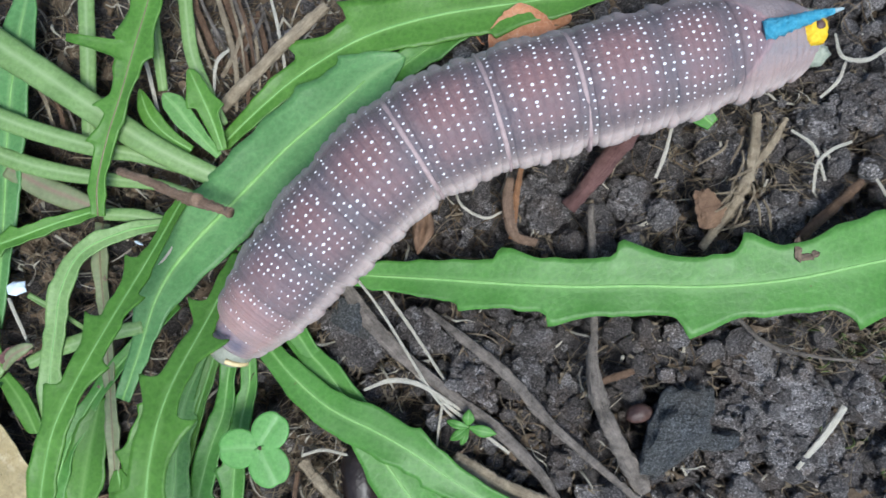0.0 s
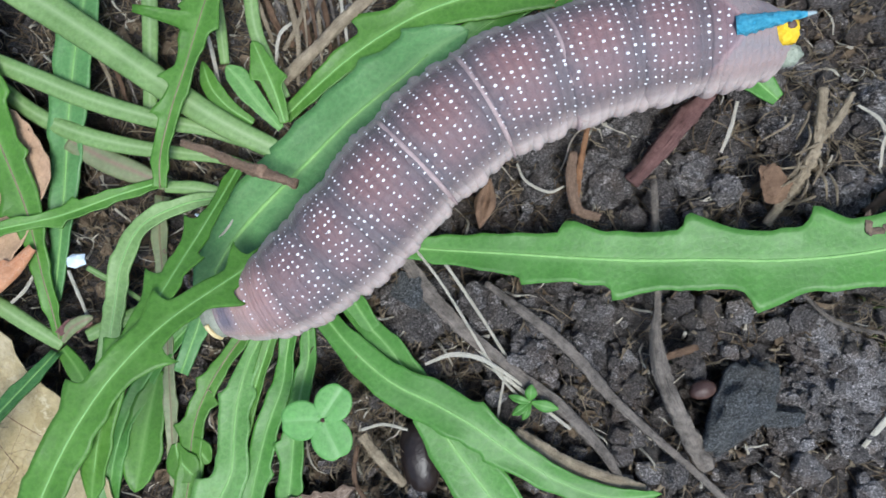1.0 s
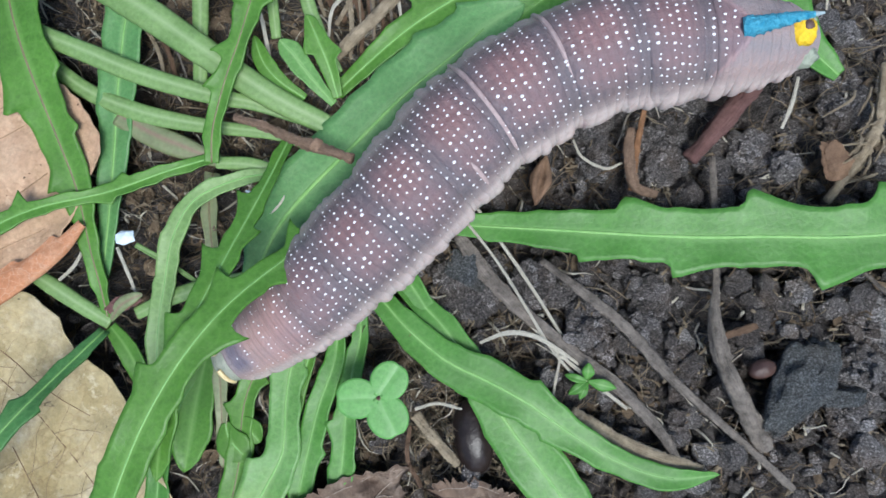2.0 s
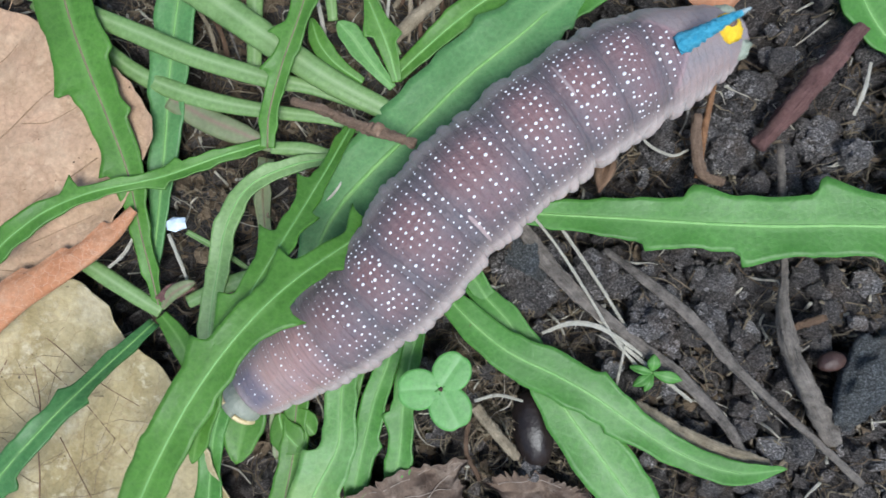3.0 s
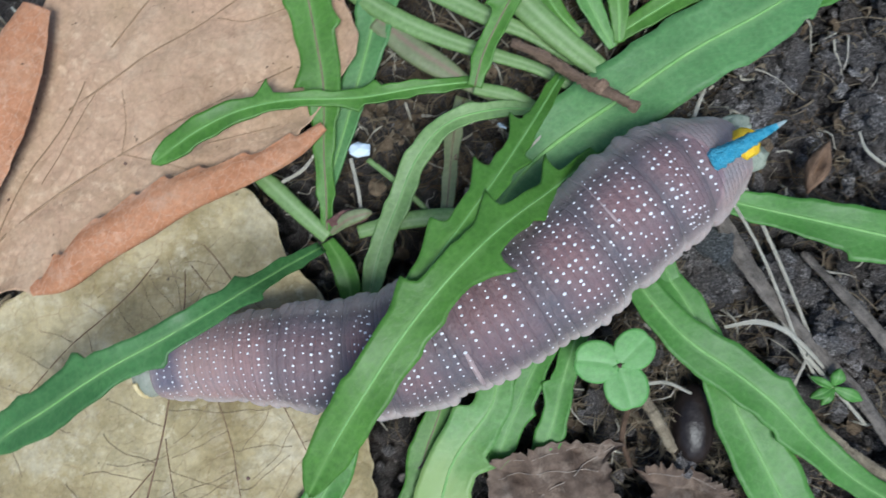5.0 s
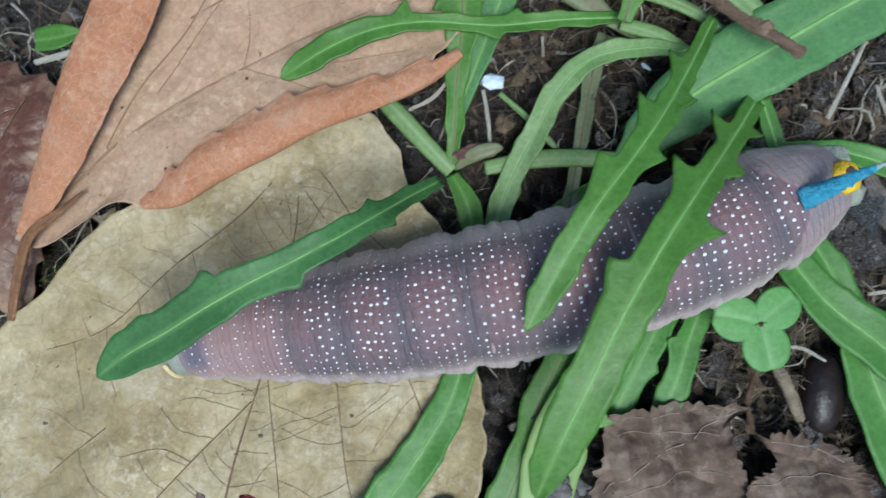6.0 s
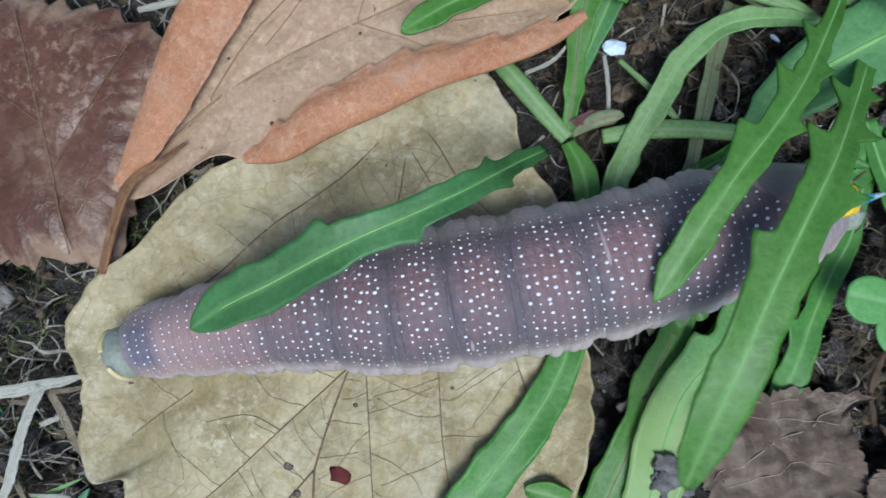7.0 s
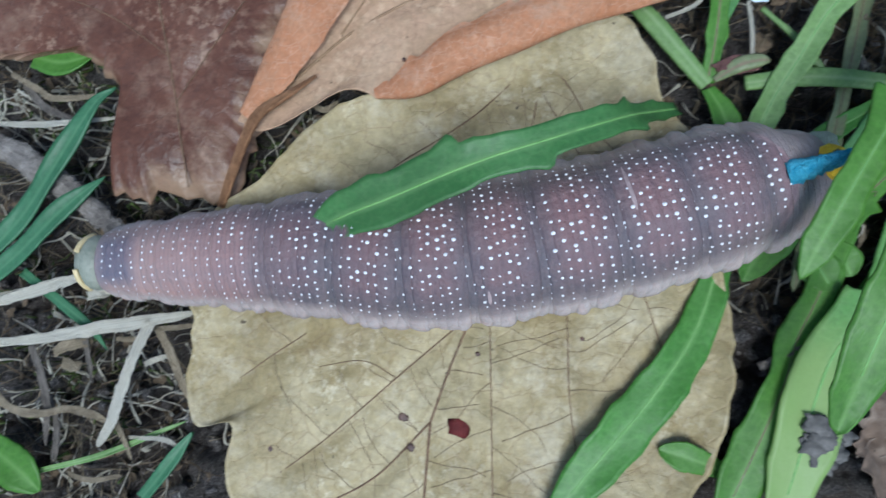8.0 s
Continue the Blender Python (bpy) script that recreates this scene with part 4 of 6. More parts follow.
dead_leaf("fallen_leaf", "small brown dried leaf on a thin stalk",
    [(4.75, 15.6, 1), (3.3, 17.0, 1), (1.9, 18.6, 1), (1.6, 21.5, 1), (4.29, 24.0, 1), (7.2, 22.5, 1), (7.9, 20.0, 1), (6.6, 17.4, 1)], ROLL, 1.6, seed=17, ragged=0.04, curl=0.4, hollow=0.3)
dead_leaf("fallen_leaf", "small orange-brown dried leaf on the soil", [(-0.17, 21.95, 1), (2.51, 24.08, 1), (7.85, 24.54, 1), (9.44, 22.9, 1), (5.72, 21.33, 1), (1.98, 20.29, 1)], ROLL, -0.2, seed=19, ragged=0.05, curl=0.4, hollow=0.3)


# ---- green plants ----
def plant(label):
    return thing("dandelion_plant", label, "plant", "dandelions")


rosette = plant("green rosette of narrow toothed leaves on pale stalks")
second = plant("small rosette of toothed leaves beside fallen leaves")
third = plant("dandelion with long toothed leaves spread over the soil")

# rosette with its many stalks
leaf(rosette, [(-35.79, 4.88, 1.5, 1.03), (-40.15, 3.46, 2, 1.13), (-45.03, 1.54, 2.6, 1.23), (-47.86, 0.72, 3.2, 1.12), (-51.57, -0.29, 4, 1.31), (-55.24, -2.07, 4.6, 1.8), (-58.39, -4.62, 5, 2.19), (-61.44, -7.89, 5, 1.7)], LEAF,
     teeth=[(1, 0.62, 1.6, 0.7, 0.9), (1, 0.30, 0.8, 0.8, 2.0), (-1, 0.36, 0.7, 0.8, 2.0)], tip=0.1, seed=1)
leaf(rosette, [(-47.15, -6.84, 0.6, 1.29), (-46.61, -2, 0.8, 1.72), (-45.92, 4.94, 1.2, 2.78), (-45.44, 11.27, 1.6, 3.51), (-44.73, 17, 2, 3.7), (-43.79, 22.23, 2.2, 3.16), (-42.9, 27.11, 2, 1.59)], LEAF_DEEP, ribmat=RIB, seed=2)
leaf(rosette, [(-35.52, 4.07, 3, 1.2), (-35.24, 7.14, 3.6, 1.5), (-33.91, 11.58, 4.2, 1.7), (-32.59, 14.99, 4.6, 1.9), (-31.35, 18.95, 4.8, 2.4), (-29.99, 24.12, 4.5, 2.8), (-29.2, 29.0, 4.0, 2.2)], LEAF, ribmat=RIB_RED,
     teeth=[(1, 0.62, 0.7, 1.0, 3.0), (-1, 0.27, 0.9, 0.7, 1.5), (-1, 0.40, 1.3, 0.9, 1.2), (-1, 0.60, 4.6, 0.8, 0.9, 0.05), (-1, 0.66, 0.8, 1.0, 3.0)], seed=3, n=150, tip=0.05)
stalk(rosette, [(-24.65, 7.77, 1.4, 1.95), (-29.86, 10.28, 2.4, 2.36), (-35.14, 13.65, 3, 2.67), (-41.05, 17.61, 3.4, 2.99), (-46.64, 21.18, 3.4, 3.23), (-54.29, 25.83, 3, 3.27)], PETIOLE, seed=4)
stalk(rosette, [(-27.2, 8.4, 1.0, 1.0), (-31.92, 9.84, 2, 1.3), (-35.9, 10.57, 2.4, 1.73), (-42.37, 12.39, 2.8, 1.94), (-47.85, 14.54, 3, 1.94), (-54.08, 17.04, 3, 1.85), (-61.3, 20, 2.6, 2.2)], PETIOLE, seed=5)
stalk(rosette, [(-26.6, 6.0, 0.5, 0.9), (-30.29, 7.13, 1, 1.1), (-34.69, 7.65, 1.2, 1.32), (-39.66, 8.33, 1.4, 1.65), (-44.14, 9.42, 1.5, 1.87), (-48.79, 11.4, 1.4, 1.66), (-53.46, 14.77, 1.4, 1.67), (-58.91, 18.24, 1.2, 1.68)], PETIOLE, seed=6)
stalk(rosette, [(-33.2, 3.9, 0.5, 1.0), (-36.49, 4.84, 0.8, 1.43), (-38.67, 5.64, 1, 2.2), (-42.04, 7.01, 1.1, 2.43), (-45.44, 8.93, 1.2, 2.21)], PETIOLE_RED, seed=7)
leaf(rosette, [(-29.69, 3.36, 1.8, 1.04), (-33.21, 2.62, 2.4, 1.35), (-37.25, 0.57, 2.8, 1.65), (-39.43, -3.06, 2.4, 1.87), (-40.37, -7.25, 1.8, 1.89), (-41.21, -11.51, 1.2, 1.91), (-41.48, -16.87, 0.8, 1.81)], PETIOLE, seed=8)
leaf(rosette, [(-36.32, 3.49, 0.6, 1.6), (-36.71, 0.46, 0.5, 1.3), (-36.16, -5.64, 0.5, 1.1), (-35.53, -13.38, 0.5, 1), (-35.02, -21.63, 0.5, 1), (-34.83, -24.92, 0.5, 0.9)], PETIOLE_RED, ribmat=RIB_RED, seed=9)
stalk(rosette, [(-35.59, 4.3, 1.6, 1.16), (-32.39, 4.16, 1.6, 1.37), (-29.28, 3.35, 1.2, 1.16)], PETIOLE, seed=10)
stalk(rosette, [(-43.51, -10.24, 0.8, 1.26), (-39.86, -8.58, 1, 1.57), (-36.25, -7.47, 1, 1.56), (-32.15, -6.58, 0.8, 1.35)], PETIOLE, seed=12)
# young upright shoots
leaf(rosette, [(-24.25, 9.82, 2, 0.7), (-26.29, 12.1, 2.6, 1.5), (-27.83, 14.14, 3, 1.9), (-29.24, 15.59, 3.2, 1.4)], LEAF_OLD, seed=13, tip=0.3, n=40)
leaf(rosette, [(-23.83, 10.31, 2.2, 0.86), (-24.58, 13.06, 3, 1.6), (-25.6, 15.6, 3.4, 1.8), (-26.6, 17.8, 3.6, 1.2)], LEAF, seed=14, teeth=[(1, 0.5, 0.6, 0.7, 1.5), (-1, 0.62, 0.6, 0.7, 1.5)], tip=0.3, n=40)
leaf(rosette, [(-27.14, 10.48, 1.5, 0.76), (-29.48, 12, 2, 1.5), (-31.08, 13.85, 2.2, 1.6), (-31.95, 16.3, 2.2, 0.9)], LEAF, seed=15, tip=0.3, n=40)
stalk(rosette, [(-23.88, 12.92, 1.5, 0.76), (-25.49, 16.11, 1.8, 1.19), (-26.85, 19.32, 2, 1.4), (-27.45, 23.14, 2, 1.41), (-28.2, 30.0, 1.6, 1.3)], PETIOLE, seed=16)
stalk(rosette, [(-37.54, 11.45, 1, 1.43), (-37.53, 15.83, 1.2, 1.54), (-37.61, 20.28, 1.2, 1.65), (-37.81, 24.74, 1.2, 1.66), (-38.0, 33.0, 1.0, 1.5)], PETIOLE, seed=17)
stalk(rosette, [(-30.09, 16.33, 1.2, 0.99), (-30.46, 19.58, 1.4, 1.09), (-30.97, 23.44, 1.4, 1.1), (-31.3, 31.0, 1.2, 1.0)], PETIOLE, seed=18)

# second rosette
stalk(second, [(-46.22, -11.23, 0.6, 1.4), (-49.19, -9.44, 0.8, 1.61), (-51.93, -7.72, 0.9, 1.72), (-54.24, -6.41, 0.8, 1.4)], PETIOLE, seed=22)
leaf(second, [(-46.12, -11.53, 0.8, 1.07), (-44.54, -13.17, 1.2, 1.81), (-43.41, -15, 1.2, 2.02), (-42.72, -17.16, 0.8, 1.6)], LEAF, rib=False, seed=23, n=40)
stalk(second, [(-45.88, -10.82, 1, 0.53), (-44.62, -9.42, 1.8, 1.26), (-43.2, -8.6, 2, 1.05), (-42.49, -8.33, 1.8, 0.32)], PETIOLE_RED, seed=24)
nudged = leaf(second, [(-46.74, -11.95, 1.2, 1.15), (-48.42, -14.19, 5, 1.31), (-50.06, -16.71, 9.6, 1.77), (-52.05, -19.22, 12, 2.1), (-54.28, -21.49, 12.6, 2.24), (-56.72, -23.76, 12.6, 2.53), (-59.29, -26.37, 12.2, 3.14), (-62.06, -29.32, 11.4, 3.36), (-64.66, -31.87, 10.5, 3.04), (-66.68, -34.36, 9.6, 2.01)], LEAF_DARK,
     teeth=[(1, 0.27, 0.6, 0.6, 2.0), (-1, 0.26, 0.5, 0.6, 2.0), (1, 0.66, 1.1, 0.8, 2.4), (-1, 0.5, 0.9, 0.8, 2.6)], seed=25, tip=0.1)

# third plant: the long leaves
long_leaf = leaf(third, [(-20.07, -2.55, 0.8, 1.31), (-15.08, -1.29, 0.9, 1.63), (-10.64, -1.55, 1.3, 2.26), (-3.04, -1.94, 2.2, 3.49), (3.24, -2.32, 3, 4.37), (9.85, -2.55, 3.6, 5.02), (14.82, -2.42, 4, 5.07), (19.69, -2.5, 4.4, 5.22), (24.46, -2.22, 4.8, 5.57), (29.23, -1.57, 5, 6.02), (33.57, -0.58, 5, 7.88), (37.71, 0.16, 4.5, 8.42), (43.2, 0.92, 3.5, 6.02), (47.84, 1.44, 2.5, 2.03)], LEAF_LIGHT,
     teeth=[(-1, 0.335, 1.2, 1.0, 4.5), (-1, 0.50, 1.8, 1.4, 5.0), (-1, 0.665, 1.9, 2.6, 3.0), (1, 0.285, 0.9, 1.0, 4.0), (1, 0.405, 1.2, 1.0, 5.0), (1, 0.585, 2.0, 2.0, 4.5), (1, 0.78, 1.6, 2.0, 4.0)],
     seed=31, n=110, cup=0.10)
# flat patches: withered tissue, and the darkness of a torn slit given as colour
for x, y, z, size in [(28.3, 0.9, 5.25, (0.26, 1.0, 0.03)), (28.9, 0.15, 5.2, (0.75, 0.28, 0.03)), (29.8, 0.45, 5.25, (0.30, 0.24, 0.03))]:
    v, f = lump(size, x, ICO3, 0.6, 1.6, 1.0)
    part("withered_patch", mesh_of("withered_patch", v, f, WITHERED), long_leaf, "brown withered tissue", np.array((x, y, z)) - np.array((-20.07, -2.55, 0.8)))
leaf(third, [(-34.3, -13.8, 0.5, 1.4), (-32.4, -8.6, 0.8, 2.0), (-30.9, -4.2, 1.1, 3.6), (-29.2, -1.2, 1.3, 5.4), (-26.51, 1.89, 1.6, 6.32), (-21.91, 6.39, 1.9, 6.57), (-17.39, 10.84, 2.1, 6.73), (-12.82, 14.51, 2.2, 6.3), (-9.6, 17.3, 2.2, 4.9), (-6.4, 19.1, 2.1, 2.6)], LEAF_DEEP, ribmat=RIB, seed=32, n=90, cup=0.05, tip=0.14,
     teeth=[(-1, 0.78, 0.5, 1.0, 2.5), (-1, 0.90, 1.0, 1.0, 1.2), (1, 0.93, 0.8, 1.2, 1.2)])
leaf(third, [(-24.22, 11.14, 1, 1.42), (-21.05, 14.0, 1.4, 1.9), (-16.61, 17.6, 1.6, 2.7), (-10.59, 21.0, 1.8, 3.9), (-4.13, 22.93, 1.8, 5.14), (2.29, 23.97, 1.6, 4.81), (8.69, 24.75, 1.4, 3.21), (13.49, 25.12, 1.2, 1.28)], LEAF,
     teeth=[(-1, 0.27, 1.7, 0.6, 3.6), (-1, 0.41, 2.0, 0.7, 5.0), (1, 0.72, 0.8, 0.8, 3.0)], seed=33, n=120)
leaf(third, [(-13.49, 14.1, 0.8, 1.64), (-8.53, 17.28, 1, 2.39), (-3.09, 20.99, 1.1, 2.7), (1.23, 23.67, 1, 2.16)], LEAF_LIGHT, seed=34)
leaf(third, [(-23.56, -2.78, 0.8, 1.31), (-20.7, -7.08, 1.1, 1.84), (-17.56, -10.74, 1.8, 2.66), (-13.47, -14.02, 2.4, 3.46), (-9.24, -15.95, 2.8, 4.05), (-5.61, -17.9, 3, 3.61), (-1.99, -20.43, 2.8, 2.89), (2.16, -22.85, 2.4, 2.37), (6.89, -24.46, 1.8, 2.08), (11.76, -24.21, 1.2, 0.83)], LEAF_LIGHT,
     teeth=[(-1, 0.55, 0.6, 1.0, 2.5), (1, 0.62, 0.6, 1.0, 2.5)], seed=35, n=90)
leaf(third, [(-21.4, -2.76, 0.6, 1.31), (-16.9, -7.85, 1, 1.83), (-13.57, -11.24, 1.5, 2.45), (-10.32, -15.88, 1.9, 3.16), (-7.65, -19.94, 2.2, 4.39), (-4.5, -24.01, 2.2, 5), (-1.36, -28.12, 2, 4.16), (1.81, -31.8, 1.6, 1.56)], LEAF_LIGHT, seed=36,
     teeth=[(-1, 0.6, 0.7, 1.0, 3.0)])
leaf(third, [(-23.73, -4.77, 0.4, 0.94), (-26.49, -13.66, 0.6, 1.23), (-29.16, -22.61, 0.5, 1.9), (-30.26, -27.37, 0.7, 2.85), (-31.48, -31.67, 0.9, 3.32), (-32.19, -35.9, 0.8, 2.86), (-33.03, -39.7, 0.7, 1.43)], LEAF, seed=42)
leaf(third, [(-22.4, 1.37, 0.8, 1.12), (-19.88, -2.8, 1, 1.39), (-16.82, -7.24, 1.2, 1.85), (-13.56, -12.06, 1.2, 1.84)], LEAF_LIGHT, seed=45)
leaf(third, [(-23.46, -2.77, 0.6, 2.81), (-23.23, -7.11, 0.8, 2.81), (-22.44, -3.5, 0.9, 2.33)], LEAF_LIGHT, rib=False, seed=46, n=30)
for k, row in enumerate(([(-36.6, -13.6, 0.3, 0.9), (-37.5, -18, 0.5, 3.4), (-38.2, -22, 0.5, 4.2), (-38.7, -25.5, 0.4, 2.2)], [(-35.76, -39.9, 0.8, 1.13), (-38.13, -39.81, 1.2, 1.99), (-40.99, -39.97, 1.3, 1.73)])):
    leaf(third, row, LEAF, rib=False, seed=50 + k, n=30, tip=0.4)
leaf(third, [(-29.0, -4.4, 0.3, 1.1), (-35.65, -11.47, 0.4, 1.39), (-39.3, -17.4, 0.5, 1.71), (-40.71, -22.15, 0.8, 1.91), (-40.99, -25.8, 1, 2.01)] + [(-41.19, -30.53, 1.5, 2.93), (-42.6, -35.77, 2, 3.39), (-44.26, -40.16, 2.2, 3.67), (-46.23, -45.23, 2.2, 2.83), (-47.25, -48.74, 1.8, 1.43)], LEAF_LIGHT, seed=37, wave=0.25)
leaf(third, [(-22.6, -3.2, 0.3, 1.1), (-29.18, -11.34, 0.4, 1.38), (-32.28, -16.7, 0.5, 1.81), (-33.09, -20.89, 0.8, 2.11), (-33.09, -23.99, 1, 2.32)] + [(-33.85, -28.83, 1.3, 2.73), (-33.76, -31.71, 1.5, 2.73), (-34.16, -36.23, 1.6, 3.39), (-34.75, -40.86, 1.6, 3.3), (-35.13, -44.54, 1.4, 1.89)], LEAF, ribmat=RIB_RED, seed=38,
     teeth=[(1, 0.43, 1.3, 0.6, 1.4), (1, 0.33, 0.9, 0.8, 1.0), (-1, 0.36, 0.8, 0.6, 0.8)])
old = leaf(third, [(-22.6, -3.2, 0.3, 1.1), (-27.04, -11.3, 0.4, 1.59), (-28.39, -15.51, 0.8, 2.32), (-28.77, -19.64, 1.2, 2.93), (-28.83, -23.18, 1.6, 3.12)] + [(-31.2, -28.33, 2, 4.42), (-31.59, -32.91, 2.2, 4.72), (-31.45, -36.38, 2.2, 4.2), (-31.35, -39.98, 2, 3.19), (-31.24, -43.47, 1.6, 1.52)], LEAF_OLD, seed=39,
     teeth=[(1, 0.34, 0.7, 1.0, 2.2), (-1, 0.32, 0.5, 0.8, 2.0), (1, 0.56, 1.0, 1.2, 2.6), (-1, 0.62, 1.3, 1.2, 1.6)], label="pale leaf, yellowing towards a rotted dark edge", n=80)
leaf(third, [(-22.6, -3.2, 0.3, 1.1), (-23.84, -11.24, 0.4, 1.38), (-24.3, -14.93, 0.5, 1.9), (-25.52, -18.59, 0.8, 2.21), (-26.48, -22.75, 1, 2.41), (-27.21, -26.42, 1, 2.3), (-27.82, -29.64, 0.8, 1.05)], LEAF_LIGHT, seed=40, teeth=[(-1, 0.75, 0.5, 0.6, 1.4)])
leaf(third, [(-22.6, -3.2, 0.3, 1.1), (-21.72, -11.2, 0.4, 1.37), (-22.43, -15.4, 0.6, 1.79), (-22.96, -19.55, 0.9, 1.89), (-23.14, -23.15, 1.1, 2.19), (-23.52, -26.31, 1, 2.09), (-24.05, -29.59, 0.6, 0.84)], LEAF_LIGHT, seed=41, teeth=[(1, 0.66, 0.9, 0.6, 2.0)])
leaf(second, [(-46.29, -11.11, 0.8, 0.96), (-46.96, -7.36, 1.4, 1.28), (-47.7, -4.19, 1.8, 1.59), (-48.1, -1.58, 2.2, 2.1), (-48.73, 2.02, 2.8, 3.13), (-49.88, 5.34, 3.2, 3.43), (-50.95, 8.14, 3.5, 3.62), (-52.29, 11.66, 3.9, 4.43), (-53.52, 15.19, 4.2, 5.04), (-54.69, 19.34, 4.2, 4.89), (-55.73, 24.32, 3.6, 2.08)], LEAF, ribmat=RIB_RED,
     teeth=[(-1, 0.37, 0.8, 0.5, 2.0), (1, 0.50, 0.7, 0.6, 2.0), (-1, 0.60, 1.7, 0.7, 4.0), (1, 0.66, 0.7, 0.8, 3.0)], seed=21, n=90)
for k, (x, y, z) in enumerate([(-31.09, -34.07, 2.6), (-30.24, -34.77, 2.5), (-30.84, -35.67, 2.4), (-29.35, -35.57, 2.3), (-29.7, -36.59, 2.2), (-29.1, -34.18, 2.2)]):
    v, f = lump((0.85, 0.6, 0.10), 30 + k, ICO3, 0.8, 1.8, 1.2)
    part("rotted_edge", mesh_of("rotted_edge", v, f, ROT), old, "shrivelled dark rotted tissue", np.array((x, y, z)) - np.array((-22.6, -3.2, 0.3)))

# the two blades that the caterpillar pushes under
broad = leaf(third, [(-22.81, 1.09, 1.5, 1.66), (-25.21, -3.49, 6, 1.69), (-28.25, -8.9, 11.5, 2.28), (-30.2, -13.52, 13.6, 2.79), (-31.67, -18.55, 14.2, 3.28), (-32.6, -23.5, 14, 3.44), (-33.32, -28.29, 13, 3.25), (-33.71, -32.96, 11.5, 2.1)], LEAF,
     teeth=[(1, 0.17, 1.7, 0.9, 1.9), (-1, 0.11, 1.3, 0.8, 1.8), (-1, 0.25, 1.9, 0.9, 2.4), (1, 0.37, 1.8, 1.0, 2.6), (-1, 0.44, 1.9, 0.9, 2.8), (1, 0.58, 1.1, 1.0, 3.0)], seed=61, cup=0.08, n=130)
narrow = leaf(rosette, [(-28.3, 6.61, 2, 0.97), (-30.01, 1.15, 6, 1.44), (-31.89, -4.24, 10, 1.81), (-33.57, -8.36, 12.2, 2.01), (-35.15, -12.07, 13.2, 2.04), (-36.27, -15.93, 13.2, 2.18), (-37.08, -19.36, 12.8, 2), (-37.57, -21.88, 12.4, 1.14)], LEAF,
     teeth=[(1, 0.24, 1.3, 0.8, 2.2), (1, 0.43, 1.5, 0.9, 3.0), (1, 0.62, 1.1, 0.9, 3.2), (-1, 0.34, 0.8, 0.8, 2.2), (-1, 0.53, 0.8, 0.8, 2.2)], seed=62, cup=0.08, n=110)

# low round leaves of the crown
for k, row in enumerate(([(-34.7, -20.6, 0.6, 0.8), (-34.2, -22.0, 0.9, 2.5), (-33.2, -23.1, 1.0, 2.8), (-32.2, -24.0, 0.9, 1.6)], [(-33.6, -20.2, 0.5, 0.8), (-32.3, -21.2, 0.8, 2.4), (-31.2, -22.4, 0.8, 1.5)])):
    leaf(third, row, LEAF, seed=90 + k, n=40, tip=0.45)
# the edge of another plant's leaf
leaf(plant("green leaf of a neighbouring dandelion on the soil"), [(22.5, 12.6, 1.0, 1.2), (19.5, 15.2, 1.6, 3.2), (17.6, 18.6, 1.8, 3.8), (16.8, 23.0, 1.4, 2.2)], LEAF_LIGHT, seed=93)


def clover():
    ob = thing("clover", "three-leaved bright green clover on a hairy stalk", "plant")
    c = np.array((-19.32, -17.02, 5))
    for p in ((-21.4, -17.17, 5, 3.7), (-18.22, -15.37, 5, 3.45), (-18.17, -19.23, 5, 3.8)):
        d = np.array(p[:3]) - c
        d /= np.linalg.norm(d)
        r = p[3] / 2
        a = np.linspace(0, 2 * np.pi, 48, endpoint=False)
        side = np.array((-d[1], d[0], 0))
        v, uv, f = [], [], []
        for i in range(9):
            q = i / 8
            for t in a:
                notch = 1 - 0.10 * math.exp(-((t / 0.28) ** 2)) - 0.10 * math.exp(-(((t - 2 * math.pi) / 0.28) ** 2))
                x, y = q * r * 1.06 * notch * math.cos(t), q * r * 0.98 * notch * math.sin(t)
                z = 0.03 * abs(y) - 0.03 * r * q * q - 0.05 * math.exp(-((y / 0.25) ** 2))
                v.append(c + d * (x + r * 1.02) + side * y + (0, 0, z))
                uv.append((0.5 + 0.5 * y / r, x / 30))
        n = len(v)
        f = [(i * 48 + j, (i + 1) * 48 + j, (i + 1) * 48 + (j + 1) % 48, i * 48 + (j + 1) % 48) for i in range(8) for j in range(48)]
        f += [tuple(x + n for x in q[::-1]) for q in f]
        f += [(8 * 48 + j, 8 * 48 + j + n, 8 * 48 + (j + 1) % 48 + n, 8 * 48 + (j + 1) % 48) for j in range(48)]
        v = np.array(v)
        part("leaflet", mesh_of("leaflet", np.vstack([v, v - (0, 0, 0.15)]), f, CLOVER, uv * 2), ob)
    part("stalk", tube("stalk", [(*c, 0.4), (c[0] + 0.6, c[1] - 1.0, 3.4, 0.4), (c[0] - 1.0, c[1] - 0.5, 1.4, 0.45), (c[0] - 2.5, c[1] + 1, -0.6, 0.5)], REDROOT, seg=7), ob, "reddish hairy stalk")


clover()


